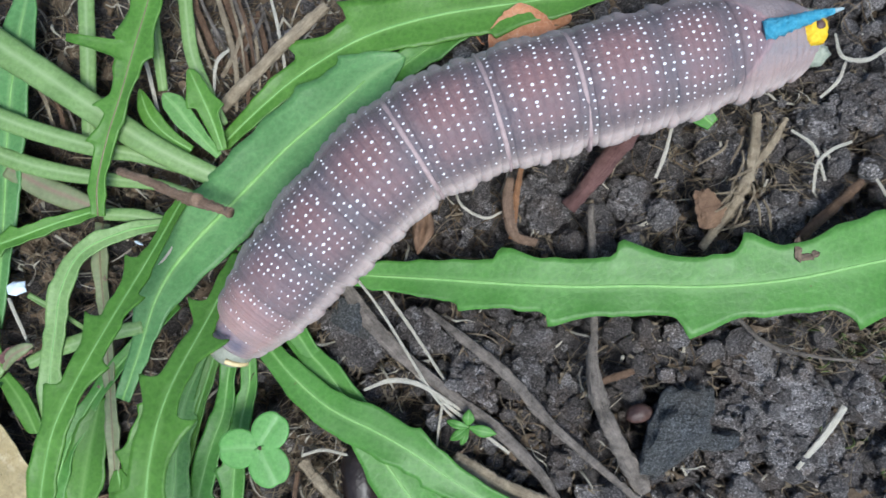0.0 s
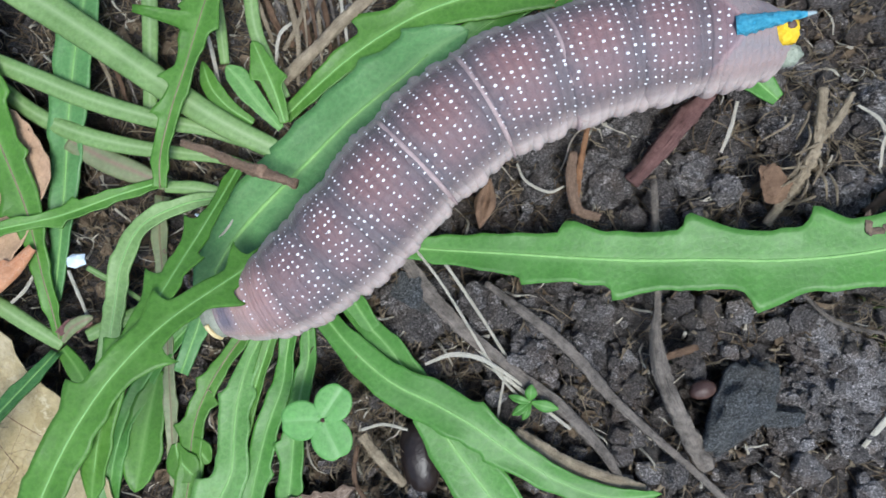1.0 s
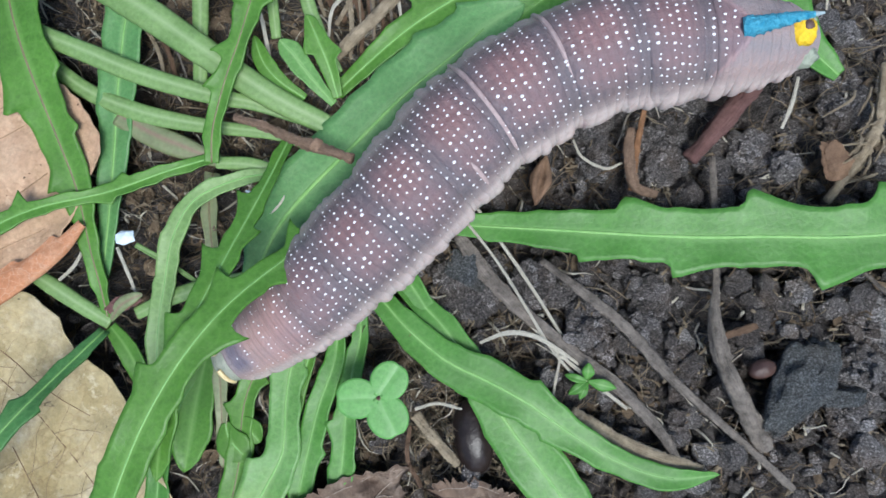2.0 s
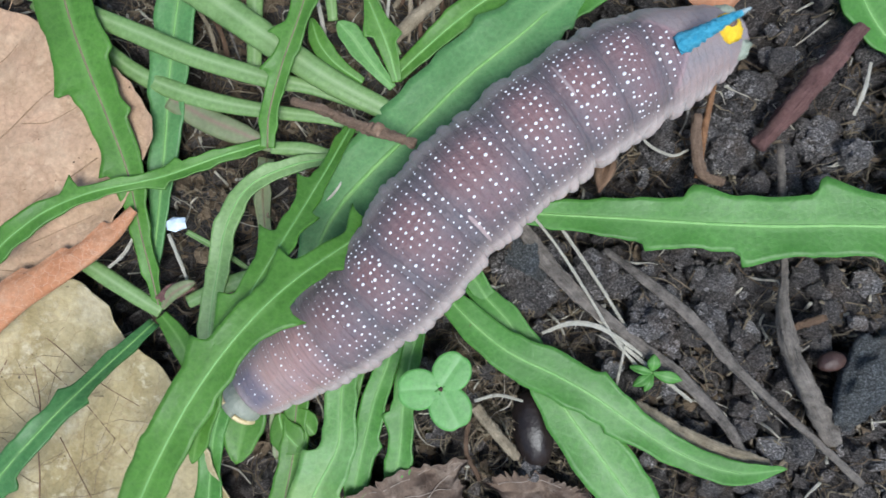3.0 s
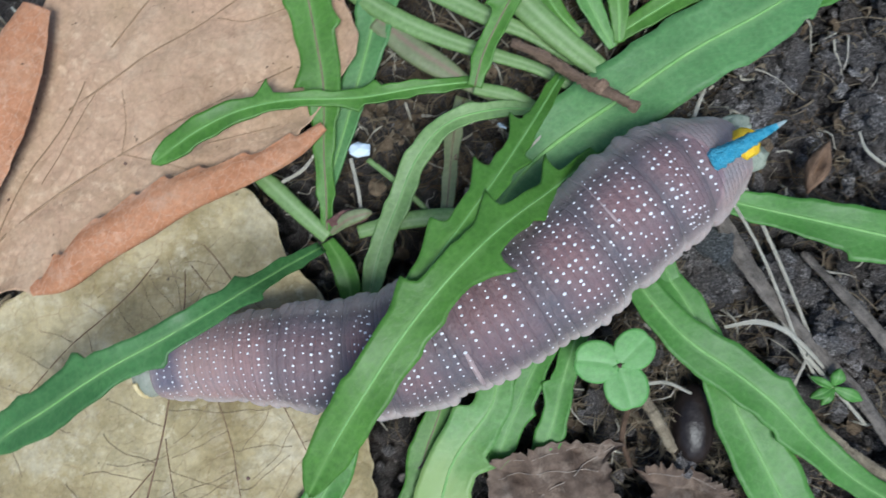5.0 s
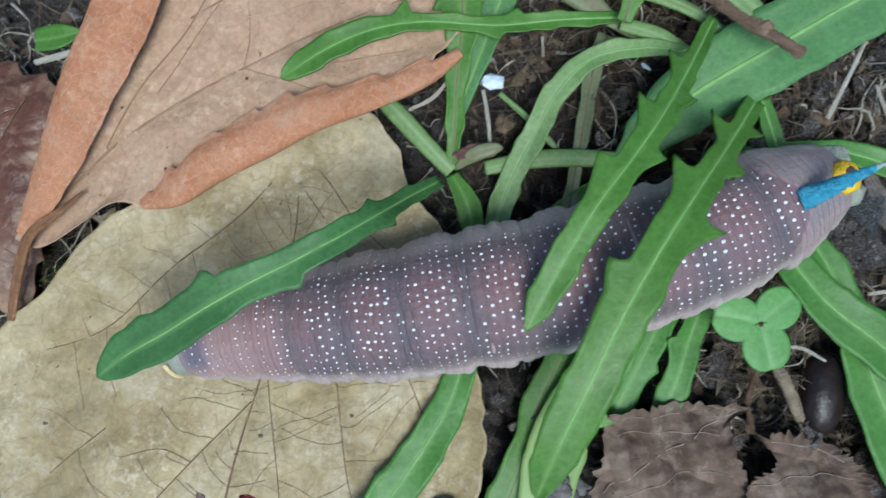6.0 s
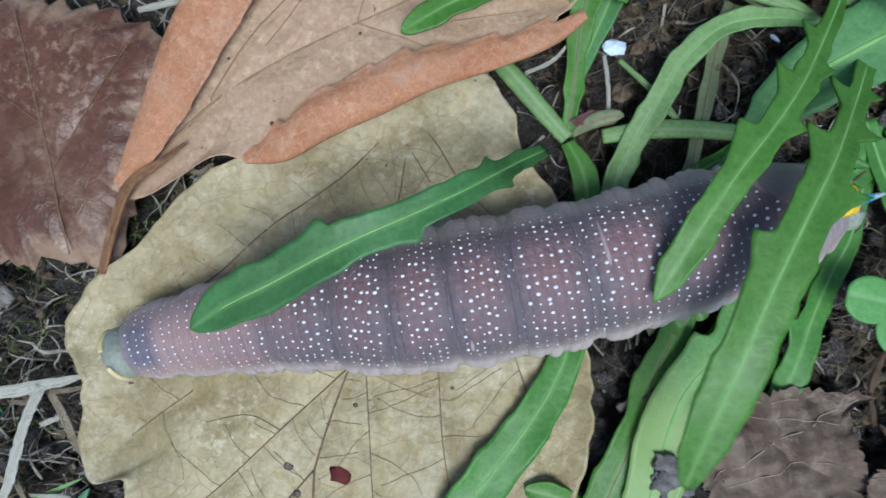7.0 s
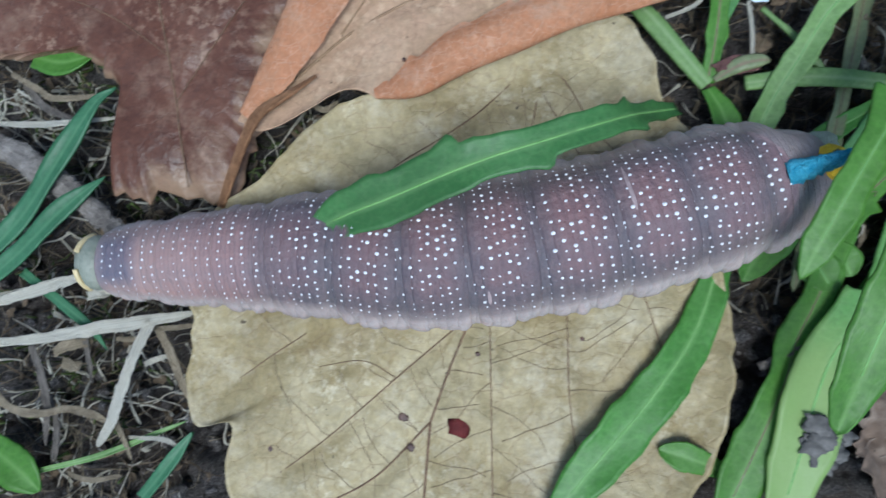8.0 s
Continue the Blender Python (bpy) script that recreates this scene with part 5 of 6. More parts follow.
def seedling():
    ob = thing("seedling", "tiny green seedling with pointed leaves", "plant")
    c = (-0.51, -15.73, 2)
    for k, p in enumerate([(2.2, -16.36, 2, 0.84), (-0.44, -13.99, 2.4, 0.83), (-2.23, -16.97, 2, 0.63), (-1.18, -17.47, 2, 0.52), (-2.49, -15.18, 1.8, 0.53)]):
        mid = [(a + b) / 2 for a, b in zip(c, p[:3])]
        leaf(ob, [(*c, 0.2), (mid[0], mid[1], mid[2] + 0.3, p[3] * 1.3), (*p[:3], 0.3)], LEAF_LIGHT, rib=False, seed=70 + k, n=16, m=5, tip=0.3)
    part("stalk", tube("stalk", [(*c, 0.4), (c[0], c[1], 0.4, 0.4), (c[0] + 0.2, c[1], -1, 0.4)], PETIOLE), ob)


seedling()


# blades of grass at the edge of the fallen leaves
def grass(pts, seed, mat=None):
    me, base, _ = leaf_mesh("grass_blade", pts, mat or GRASS, seed=seed, n=40, m=7, cup=0.2, tip=0.4)
    thing("grass_blade", "flat dark green blade of grass", "grass", "grass blades", me, base)


grass([(-99.28, -45.66, 0.8, 1.46), (-96.56, -40.16, 1.6, 1.73), (-94.74, -34.08, 2.4, 1.8), (-93.47, -29.43, 2.8, 1.6), (-92.29, -27.44, 2.6, 0.57)], 81)
grass([(-98.65, -47.49, 0.6, 1.46), (-95.84, -43.46, 1.4, 1.63), (-93.15, -38.53, 2, 1.71), (-90.71, -34.74, 2, 0.66)], 82)
grass([(-95.51, -44.81, 0.4, 0.68), (-91.43, -45.92, 0.8, 0.86), (-87.69, -47.09, 0.8, 0.66), (-85.67, -48.37, 0.6, 0.28)], 83)
grass([(-78.42, -58.56, 0.4, 1.02), (-77.08, -54.95, 0.8, 1.11), (-76.22, -51.97, 0.8, 0.46)], 84)
grass([(-87.93, -59.92, 0.4, 0.38), (-82.75, -56.38, 0.8, 0.47), (-77.01, -51.3, 0.8, 0.37)], 85, PETIOLE)
grass([(-92.37, -59.33, 0.6, 2.85), (-89.06, -59.96, 1, 3.28), (-86.62, -61.02, 0.8, 1.87)], 86, LEAF)
grass([(-101.89, -26.95, 0.6, 1.99), (-99.04, -26.64, 0.8, 2.47), (-96.38, -24.96, 0.8, 0.99)], 87, LEAF)
grass([(-85.57, -9.38, 0.6, 1.99), (-83.53, -8.64, 0.8, 2.18), (-81.52, -7.55, 0.7, 0.99)], 88, LEAF)
grass([(-44.01, -3.56, 0.4, 0.43), (-40.09, -5.66, 0.5, 0.48), (-36.26, -8.27, 0.4, 0.43)], 89, PETIOLE)


# bleached dry blades lying over one another beside the fallen leaves
def dry_blade(pts, mat):
    seed = int(abs(pts[0][0] * 13 + pts[0][1] * 7))
    me, base, _ = leaf_mesh("dry_blade", pts, mat, seed=seed, n=44, m=7, cup=0.35, wave=0.08, tip=0.15, thick=0.10, jag=0.10, twist=0.5 * math.sin(seed))
    colour = {STRAW: "bleached white", FIBRE: "tan"}.get(mat, "grey-brown")
    thing("dry_blade", colour + " dry blade of grass on the litter", "grass", "dry blades", me, base)


dry_blade([(-96.73, -48.34, 1.1, 0.71), (-93.05, -45.81, 1.6, 0.89), (-91, -44.28, 1.6, 0.89), (-89.67, -43.17, 1.1, 0.53)], STRAW)
dry_blade([(-95.22, -51.22, 1.4, 0.62), (-90.41, -48.94, 1.9, 0.8), (-86.15, -46.5, 1.9, 0.98), (-82.29, -44.46, 1.9, 0.89), (-78.95, -42.52, 1.4, 0.44)], STRAW)
dry_blade([(-82.37, -44.54, 1.9, 0.8), (-82.4, -47.54, 2.4, 0.89), (-82.35, -50.88, 2.4, 0.98), (-82.2, -52.97, 2.4, 0.8), (-82.8, -55.53, 1.9, 0.62)], STRAW)
dry_blade([(-93.8, -54.83, 0.9, 0.53), (-91.24, -55.4, 1.4, 0.62), (-88.75, -54.96, 1.4, 0.62), (-86.6, -53.77, 1.4, 0.58), (-84.38, -53.42, 1.4, 0.53), (-82.72, -53.76, 0.9, 0.36)], FIBRE)
dry_blade([(-92.26, -50.28, 0.5, 0.58), (-90.21, -52, 1, 0.62), (-88.56, -54.36, 1, 0.71), (-87.77, -57.6, 0.5, 0.62)], ROOT)
dry_blade([(-82.73, -44.79, 0.7, 0.53), (-80.34, -46.38, 1.2, 0.62), (-78.41, -48.35, 1.2, 0.58), (-77.11, -49.88, 0.7, 0.36)], FIBRE)
dry_blade([(-103.15, -33.83, 1, 0.31), (-99.24, -32.82, 1.5, 0.44), (-95.93, -31.5, 1.5, 0.44), (-92.34, -29.72, 1, 0.27)], STRAW)
dry_blade([(-81.16, -54.28, 0.7, 0.22), (-79.37, -53.61, 1.2, 0.31), (-77.98, -53.23, 1.2, 0.31), (-76.79, -53.51, 0.7, 0.18)], STRAW)
dry_blade([(-82.81, -53.52, 0.5, 0.44), (-81.1, -54.74, 1, 0.44), (-80.35, -56.02, 0.5, 0.27)], FIBRE)
dry_blade([(-96.71, -47.51, 0.9, 0.22), (-94.14, -46.15, 1.4, 0.36), (-92.96, -45.35, 0.9, 0.22)], STRAW)
dry_blade([(-82.79, -45.41, 0.8, 0.31), (-80.54, -44.48, 1.3, 0.4), (-78.59, -43.48, 0.8, 0.27)], FIBRE)
dry_blade([(-90.15, -50.27, 0.4, 0.71), (-88.91, -49.13, 0.9, 0.98), (-87.23, -48.19, 0.4, 0.53)], FIBRE)
dry_blade([(-89.16, -50.66, 0.4, 0.89), (-87.79, -50.52, 0.9, 0.98), (-87.52, -50.06, 0.4, 0.44)], FIBRE)
dry_blade([(-88.2, -47.79, 0.4, 0.44), (-86.64, -49.7, 0.9, 0.53), (-86, -51.5, 0.4, 0.36)], ROOT)
dry_blade([(-85.16, -59.02, 0.3, 0.36), (-82.87, -58.61, 0.8, 0.44), (-80.74, -57.53, 0.3, 0.31)], FIBRE)
dry_blade([(-89.11, -44.82, 0.5, 0.62), (-87.97, -44.17, 1, 0.8), (-87.28, -44.01, 0.5, 0.36)], STRAW)
dry_blade([(-103.54, -29, 0.3, 0.36), (-100.02, -29.63, 0.8, 0.53), (-98.25, -29.84, 0.8, 0.53), (-94.33, -27.99, 0.3, 0.27)], FIBRE)
dry_blade([(-102.41, -29.13, 0.2, 0.44), (-99.01, -30.86, 0.7, 0.62), (-95.94, -31.01, 0.2, 0.36)], ROOT)
dry_blade([(-85.4, -47.27, 0.5, 0.31), (-83.52, -46.56, 1, 0.36), (-82.93, -45.87, 0.5, 0.22)], FIBRE)
dry_blade([(-82.33, -48.4, 0.4, 0.36), (-81.12, -47.42, 0.9, 0.44), (-80.33, -46.82, 0.4, 0.27)], STRAW)
dry_blade([(-89.12, -53.68, 0.2, 0.36), (-87.27, -55.9, 0.7, 0.44), (-86.69, -58.75, 0.2, 0.31)], ROOT)
dry_blade([(-77.11, -22.92, 0.4, 0.36), (-75.29, -23.25, 0.9, 0.44), (-74.57, -22.07, 0.4, 0.31)], FIBRE)


# ---- stems, straws, roots and small things on the soil ----
def rod(name, label, category, pts, mat, group="", rough=0.05, flat=1.0, seed=0):
    pts = [(x, y, z, w * (0.62 if mat is ROOT else 0.66 if mat is STRAW else 1)) for x, y, z, w in pts]
    seed += int(abs(pts[0][0] * 10))
    return thing(name, label, category, group, tube(name, pts, mat, rough=rough * 0.7, flat=flat, seg=14, n=64, seed=seed, ridge=0.5 if mat in (ROOT, HUSK, TWIG, REDROOT, OLDWOOD) else 0.25))


stick = rod("twig", "snapped reddish-brown twig lying across the leaves", "twig", [(-32.98, 8.23, 3.8, 0.78), (-30.18, 7.22, 4.4, 0.89), (-27.4, 6.06, 4.8, 0.88), (-24.44, 5.03, 5.1, 1), (-22.59, 4.36, 5.2, 0.87), (-21.77, 4.05, 5.2, 0.99)], TWIG, rough=0.12)
v, f = lump((0.6, 0.5, 0.5), 5, ICO3, 0.5)
part("knot", mesh_of("knot", v, f, TWIG), stick, at=(-25.09, 5.38, 5.2))
rod("straw", "pale brown dry grass stem", "straw", [(-25.4, 13.6, 0.8, 0.9), (-23.85, 15.09, 1.2, 1.15), (-21.02, 17.68, 1.6, 1.2), (-18.27, 20.31, 1.8, 1.2), (-14.0, 24.2, 1.8, 1.15)], FIBRE, "straws", flat=0.6)
rod("straw", "thin pale straw lying on the soil", "straw", [(-11.55, -1.35, 1.2, 0.38), (-8.84, -4.8, 1.6, 0.42), (-6.16, -8.99, 1.8, 0.42), (-3.5, -13.18, 1.6, 0.42), (-0.56, -16.35, 1.2, 0.37)], STRAW, "straws")
rod("straw", "curled pale dry blade of grass", "straw", [(-10.33, -12.41, 1.8, 0.42), (-7.77, -11.42, 2.2, 0.68), (-5.14, -11.78, 2, 0.63), (-2.23, -13.53, 1.6, 0.48), (-0.33, -15.03, 1, 0.32)], STRAW, "straws", flat=0.4)
rod("straw", "split pale straw on the soil", "straw", [(-6.21, -10.02, 1.4, 0.53), (-3.54, -12.89, 1.4, 0.53), (-0.35, -15.52, 1.2, 0.58), (3.4, -18.45, 0.8, 0.43)], STRAW, "straws", flat=0.5)
rod("straw", "thin pale straw lying on the soil", "straw", [(-2.86, -13.38, 1.6, 0.37), (-3.25, -15.84, 1.2, 0.37), (-3.49, -17.83, 0.6, 0.32)], STRAW, "straws")
rod("straw", "short pale straw on the soil", "straw", [(18.48, 12.24, 1.8, 0.42), (17.66, 9.54, 2.2, 0.57), (16.91, 7.49, 2, 0.42)], STRAW, "straws", flat=0.6)
rod("straw", "short pale straw on the soil", "straw", [(34.38, -13.7, 1, 0.94), (32.47, -16.28, 1.2, 1.04), (29.99, -19.5, 1, 0.63)], STRAW, "straws", flat=0.6)
rod("straw", "short brown straw on the soil", "straw", [(11.68, -11.65, 1.2, 0.63), (13.69, -10.91, 1.4, 0.73), (15.04, -10.55, 1.2, 0.53)], HUSK, "straws", flat=0.6)
rod("straw", "thin pale straw lying on the soil", "straw", [(-45.39, -3.87, 1.2, 0.48), (-44.42, -5.99, 1.2, 0.53), (-43.45, -8.65, 0.8, 0.43)], STRAW, "straws")
rod("straw", "pale stem under the fallen leaf", "straw", [(-84.88, -11.32, 0.8, 0.79), (-82.01, -9.83, 1, 0.89), (-79.89, -8.42, 0.8, 0.79)], STRAW, "straws")
rod("straw", "pale crooked stem on the soil", "straw", [(-51.18, -7.08, 1, 0.43), (-49.44, -5.75, 1.6, 0.51), (-48.53, -3.94, 1.4, 0.42)], STRAW, "straws")
rod("straw", "pale straw beside the leaf", "straw", [(-15.24, 9.5, 0.8, 0.39), (-16.02, 5.69, 1.2, 0.59), (-16.76, 1.07, 0.8, 0.59)], STRAW, "straws")
rod("straw", "thin pale straw on the ground", "straw", [(-13.67, 4.81, 0.8, 0.39), (-10.55, -0.07, 1.2, 0.49), (-6.06, -6.49, 1, 0.48), (-2.15, -12.53, 0.8, 0.48)], STRAW, "straws")
rod("straw", "brown dry fork of a stem", "straw", [(26.35, 13.55, 1.6, 0.73), (25.81, 8.82, 1.6, 1.05), (24.32, 5.17, 1.4, 1.16), (21.38, 0.97, 0.8, 0.74)], FIBRE, "straws", rough=0.15)
rod("straw", "fine brown dry stem", "straw", [(32.66, 7.26, 1.2, 0.42), (31.46, 10.36, 1.6, 0.52), (29.61, 12.02, 1.2, 0.37)], STRAW, "straws")
for row in ([(-27.82, 26.52, 0.6, 1), (-26.12, 22.46, 1, 1.21), (-24.57, 18.96, 0.6, 0.88)], [(-24.61, 26.46, 0.6, 1.22), (-22.99, 22.41, 1, 1.43), (-21.97, 18.54, 1, 1.21), (-21.93, 14.82, 0.4, 0.77)], [(-23.1, 26.19, 1.2, 0.55), (-21.56, 21.64, 1.6, 0.6), (-21.02, 17.92, 1.2, 0.44)],
            [(-43.32, 18.92, 0.6, 0.78), (-41.14, 15.99, 1, 1), (-39.93, 12.16, 0.6, 0.67)], [(-21.1, 24.22, 0.5, 0.77), (-20.15, 20.23, 0.8, 0.88), (-19.81, 16.46, 0.4, 0.55)], [(-23.89, 18.14, 0.6, 1.1), (-22.17, 20.74, 1, 1.2), (-21.14, 23.57, 0.8, 1.1)]):
    for k in range(3):
        dx, dy, turn = (0, 0.5, -0.45)[k], (0, 0.4, -0.5)[k], (0, 0.25, -0.2)[k]
        rod("straw", "brown weathered dry stem among the stalks", "straw", [(x + dx + turn * i, y + dy, z + 0.2 * k, w * (0.55 - 0.08 * k)) for i, (x, y, z, w) in enumerate(row)], (HUSK, ROOT, FIBRE)[k], "straws", rough=0.1, flat=0.5, seed=k)
for row in ([(-19.61, 25.47, 1.2, 0.44), (-18.73, 22.17, 1.5, 0.49), (-18.03, 17.89, 1.2, 0.44)], [(-23.36, 20.42, 1.2, 0.49), (-24.56, 18.89, 1.8, 0.54), (-25.04, 16, 1.4, 0.38)], [(-32.88, 21.3, 0.6, 0.56), (-31.61, 18.33, 1.2, 0.66), (-30.76, 14.27, 0.8, 0.5)], [(-27.2, 5.58, 1.2, 0.37), (-29.2, 0.8, 1.4, 0.42), (-31.37, -1.3, 1, 0.32)]):
    rod("straw", "thin pale bleached straw over the litter", "straw", row, STRAW, "straws", flat=0.6)
rod("root", "long grey dead stem lying on the soil", "root", [(-4.64, -4.69, 1, 0.97), (-0.92, -7.57, 1.4, 1.49), (3.27, -10.92, 1.6, 1.58), (6.92, -15.06, 1.6, 1.57), (10.59, -18.42, 1.4, 1.36), (14.83, -22.09, 1, 1.15), (18.57, -25.52, 0.6, 0.95)], ROOT, "roots", rough=0.09, flat=0.6)
rod("root", "split grey dead blade lying on the soil", "root", [(-12.49, -2.33, 0.8, 1.63), (-10, -5.8, 1.2, 2.36), (-6.75, -9.23, 1.4, 2.13), (-2.48, -12.61, 1.4, 1.91), (2.29, -16.27, 1.2, 1.8), (6, -19.93, 1, 1.59), (8.7, -24.19, 0.6, 1.17)], ROOT, "roots", rough=0.07, flat=0.3)
rod("root", "thick dark root with peeling bark", "root", [(11.21, 5.05, 0.6, 0.86), (11.24, -0.31, 0.9, 0.96), (11.32, -6.66, 1.2, 1.05), (11.11, -9.27, 1.4, 1.79), (11.63, -12.93, 1.4, 2.31), (13.49, -17.11, 1.2, 2.83), (15.99, -21.92, 0.6, 2.64)], ROOT, "roots", rough=0.1)
rod("root", "reddish-brown root end in the soil", "root", [(17.64, 15.35, 2, 1.25), (15.14, 12.26, 1.8, 1.68), (12.15, 8.66, 1.4, 1.9), (9.1, 4.78, 0.6, 1.5)], REDROOT, "roots", rough=0.06)
rod("root", "bent brown stalk on the soil", "root", [(3.51, 7.61, 1.4, 0.74), (3.2, 4.89, 1.8, 0.95), (3.89, 2.28, 1.4, 0.96), (5.99, 1.54, 0.8, 0.75)], TWIG, "roots", rough=0.08)
rod("root", "thin brown leaf stalk", "root", [(4.75, 17.0, 1.7, 1.5), (4.72, 15.4, 1.7, 0.85), (4.88, 10.96, 1.6, 0.6), (4.07, 5.91, 1.3, 0.62), (3.71, 1.88, 0.8, 0.7)], DRYSTALK, "roots", rough=0.06)
rod("root", "curled pale rootlet on the soil", "root", [(-1.76, 6.6, 1, 0.32), (-0.98, 4.94, 1.4, 0.43), (1.13, 3.85, 1.6, 0.42), (2.75, 4.43, 1.2, 0.32)], STRAW, "roots")
rod("root", "thin grey root on the soil", "root", [(24.53, -5.48, 1.2, 0.52), (27.46, -8.04, 1.4, 0.62), (31.59, -9.04, 1.2, 0.52), (35.71, -9.53, 1, 0.41)], ROOT, "roots")
rod("root", "brown decaying stem on the soil", "root", [(-1.82, -18.83, 0.8, 1.4), (1.85, -21.07, 1, 1.6), (6.03, -22.81, 1, 1.4), (10.28, -23.86, 0.6, 0.9)], FIBRE, "roots", rough=0.1, flat=0.6)
rod("root", "brown forked dry stem", "root", [(-16.32, -19.31, 1.2, 1.04), (-14.22, -21.78, 1.4, 1.0), (-12.36, -23.95, 0.8, 0.85)], FIBRE, "roots", rough=0.1)
rod("root", "thin forked straw on the soil", "root", [(-16.33, -18.75, 1.4, 0.47), (-14.28, -18.15, 1.6, 0.46), (-11.95, -18.64, 1.4, 0.36)], STRAW, "roots")
rod("root", "fine brown root on the soil", "root", [(-16.82, -20.4, 1, 0.42), (-17.04, -23.52, 1, 0.47), (-15.7, -26.19, 0.6, 0.42)], HUSK, "roots")
rod("root", "weathered grey stick on the soil", "root", [(-103.54, -35.03, 0.6, 1.98), (-97.11, -36.1, 1, 2.14), (-92.11, -37.49, 1, 1.93), (-87.92, -39.05, 0.6, 1.7)], OLDWOOD, "roots", rough=0.1, flat=0.6)
rod("root", "dark rotten stick on the soil", "root", [(-35.55, -31.44, 0.6, 1.1), (-33.5, -29.29, 1, 1.19), (-31.41, -27.34, 0.6, 0.9)], ROOT, "roots", rough=0.12)


# fibrous stem, roots and curled straws beside the long leaf
rod("straw", "frayed tan dry stem", "straw", [(28.96, 13.02, 1.6, 0.5), (27.6, 10.6, 1.7, 0.75), (26.0, 8.6, 1.5, 0.7)], FIBRE, "straws", rough=0.15)
for k in range(14):
    g = np.random.default_rng(300 + k)
    x, y, a = g.normal(25.2, 1.0), g.normal(8, 2.8), g.normal(-1.9, 0.5)
    rod("straw", "loose fibre of a frayed dry stem", "straw", [(x, y, 1.5, 0.2), (x + 1.3 * math.cos(a), y + 1.3 * math.sin(a), 2.2, 0.25), (x + 3 * math.cos(a + g.normal(0, 0.4)), y + 3 * math.sin(a), 1.4, 0.12)], FIBRE, "straws")
rod("root", "brown dead stem half under the leaf", "root", [(36.07, 7.21, 1.0, 0.8), (33.3, 4.7, 1.4, 0.95), (30.42, 2.0, 1.0, 0.9)], HUSK, "roots", rough=0.1)
rod("straw", "pale curled straw on the soil", "straw", [(31.6, 6.2, 1.2, 0.4), (31.7, 8.7, 1.8, 0.5), (32.9, 10.0, 2.0, 0.5), (34.9, 10.8, 1.6, 0.45)], STRAW, "straws", flat=0.6)
rod("straw", "pale curled straw on the soil", "straw", [(33.6, 20.9, 1.4, 0.35), (33.9, 18.6, 2.0, 0.55), (36.0, 18.2, 2.2, 0.6), (38.4, 19.6, 1.6, 0.5)], STRAW, "straws", flat=0.5)
rod("straw", "thin pale straw on the soil", "straw", [(34.6, 18.4, 1.4, 0.4), (33.6, 16.4, 1.8, 0.5), (32.3, 15.0, 1.2, 0.4)], STRAW, "straws", flat=0.6)
rod("straw", "short pale straw on the soil", "straw", [(37.2, 7.4, 1.4, 0.4), (38.2, 5.4, 1.7, 0.5), (39.6, 3.8, 1.2, 0.4)], STRAW, "straws", flat=0.6)


def stone(name, label, category, row, shape, mat, seed, rough=0.25, turn=0.0, base=None):
    x, y, z, w = row
    v, f = lump(np.array(shape) * w / 2, seed, base or ICO4, rough, 1.0, 0.25)
    if name in ("stone", "chip", "pebble"):
        c, f = chunk(seed, base or ICO4)
        v = c * np.array(shape) * w / 2 * 1.12
    if name == "husk":  # pointed at both ends, split open along its length
        end = np.abs(v[:, 1]) / np.abs(v[:, 1]).max()
        v = v * np.stack([1 - 0.75 * end**1.5, np.ones(len(v)), np.ones(len(v))], 1)
        v[:, 2] -= 1.1 * np.exp(-((v[:, 0] / 0.35) ** 2)) * (1 - end) * (v[:, 2] > 0)
    m = np.array(Euler((0, 0, radians(turn))).to_matrix())
    return thing(name, label, category, "", mesh_of(name, v @ m.T, f, mat, smooth=name != "chip"), (x, y, z))


stone("pebble", "rough slate-grey stone half sunk in the soil", "stone", (19.03, -16.75, 0.6, 9.4), (0.52, 1.0, 0.5), PEBBLE, 4, 0.5, -27)
stone("pebble", "small grey pebble on the soil", "stone", (22.79, -16.98, 1, 3.66), (0.9, 0.5, 0.4), PEBBLE, 5, 0.4, 15)
stone("seed", "small dark brown oval seed", "seed", (15.38, -14.43, 1.4, 2.4), (1.0, 0.72, 0.55), SEEDCOAT, 7, 0.1, 20)
stone("husk", "brown split seed husk", "seed", (-4.79, 2.81, 1.2, 4.82), (0.42, 1.0, 0.35), HUSK, 9, 0.15, -12)
stone("pupa", "glossy dark brown chrysalis shell in the soil", "insect shell", (-10.85, -21.5, -0.2, 7.0), (0.55, 1.0, 0.5), PUPA, 11, 0.10, 8)
stone("stone", "dark rounded stone in the soil", "stone", (-11.67, -5.84, 0.6, 5.97), (0.8, 0.5, 0.4), PEBBLE, 12, 0.4, -40)
stone("chip", "white translucent stone chip", "stone", (-44.74, -2.9, 1, 1.76), (1.0, 0.85, 0.3), FLAKE, 13, 0.9, 10, ICO1)
stone("chip", "tiny white stone chip", "stone", (-32.5, 1.55, 1, 0.85), (1.3, 0.5, 0.5), FLAKE, 14, 0.3, -20, ICO1)
stone("chip", "brown flake of dry leaf", "leaf scrap", (21.95, 4.67, 1.6, 3.65), (0.9, 0.8, 0.2), HUSK, 15, 0.8, 20)
stone("chip", "purple-brown withered leaf scrap", "leaf scrap", (-44.53, -9.18, 1.4, 3.18), (1.0, 0.45, 0.3), REDROOT, 16, 0.6, 25)

# ---- the caterpillar ----
MARKS = (0, 1, 4, 5, 6, 7, 8, 9, 10, 11, 12, 13)  # head, neck, end of the chest, eight rear segments, tail
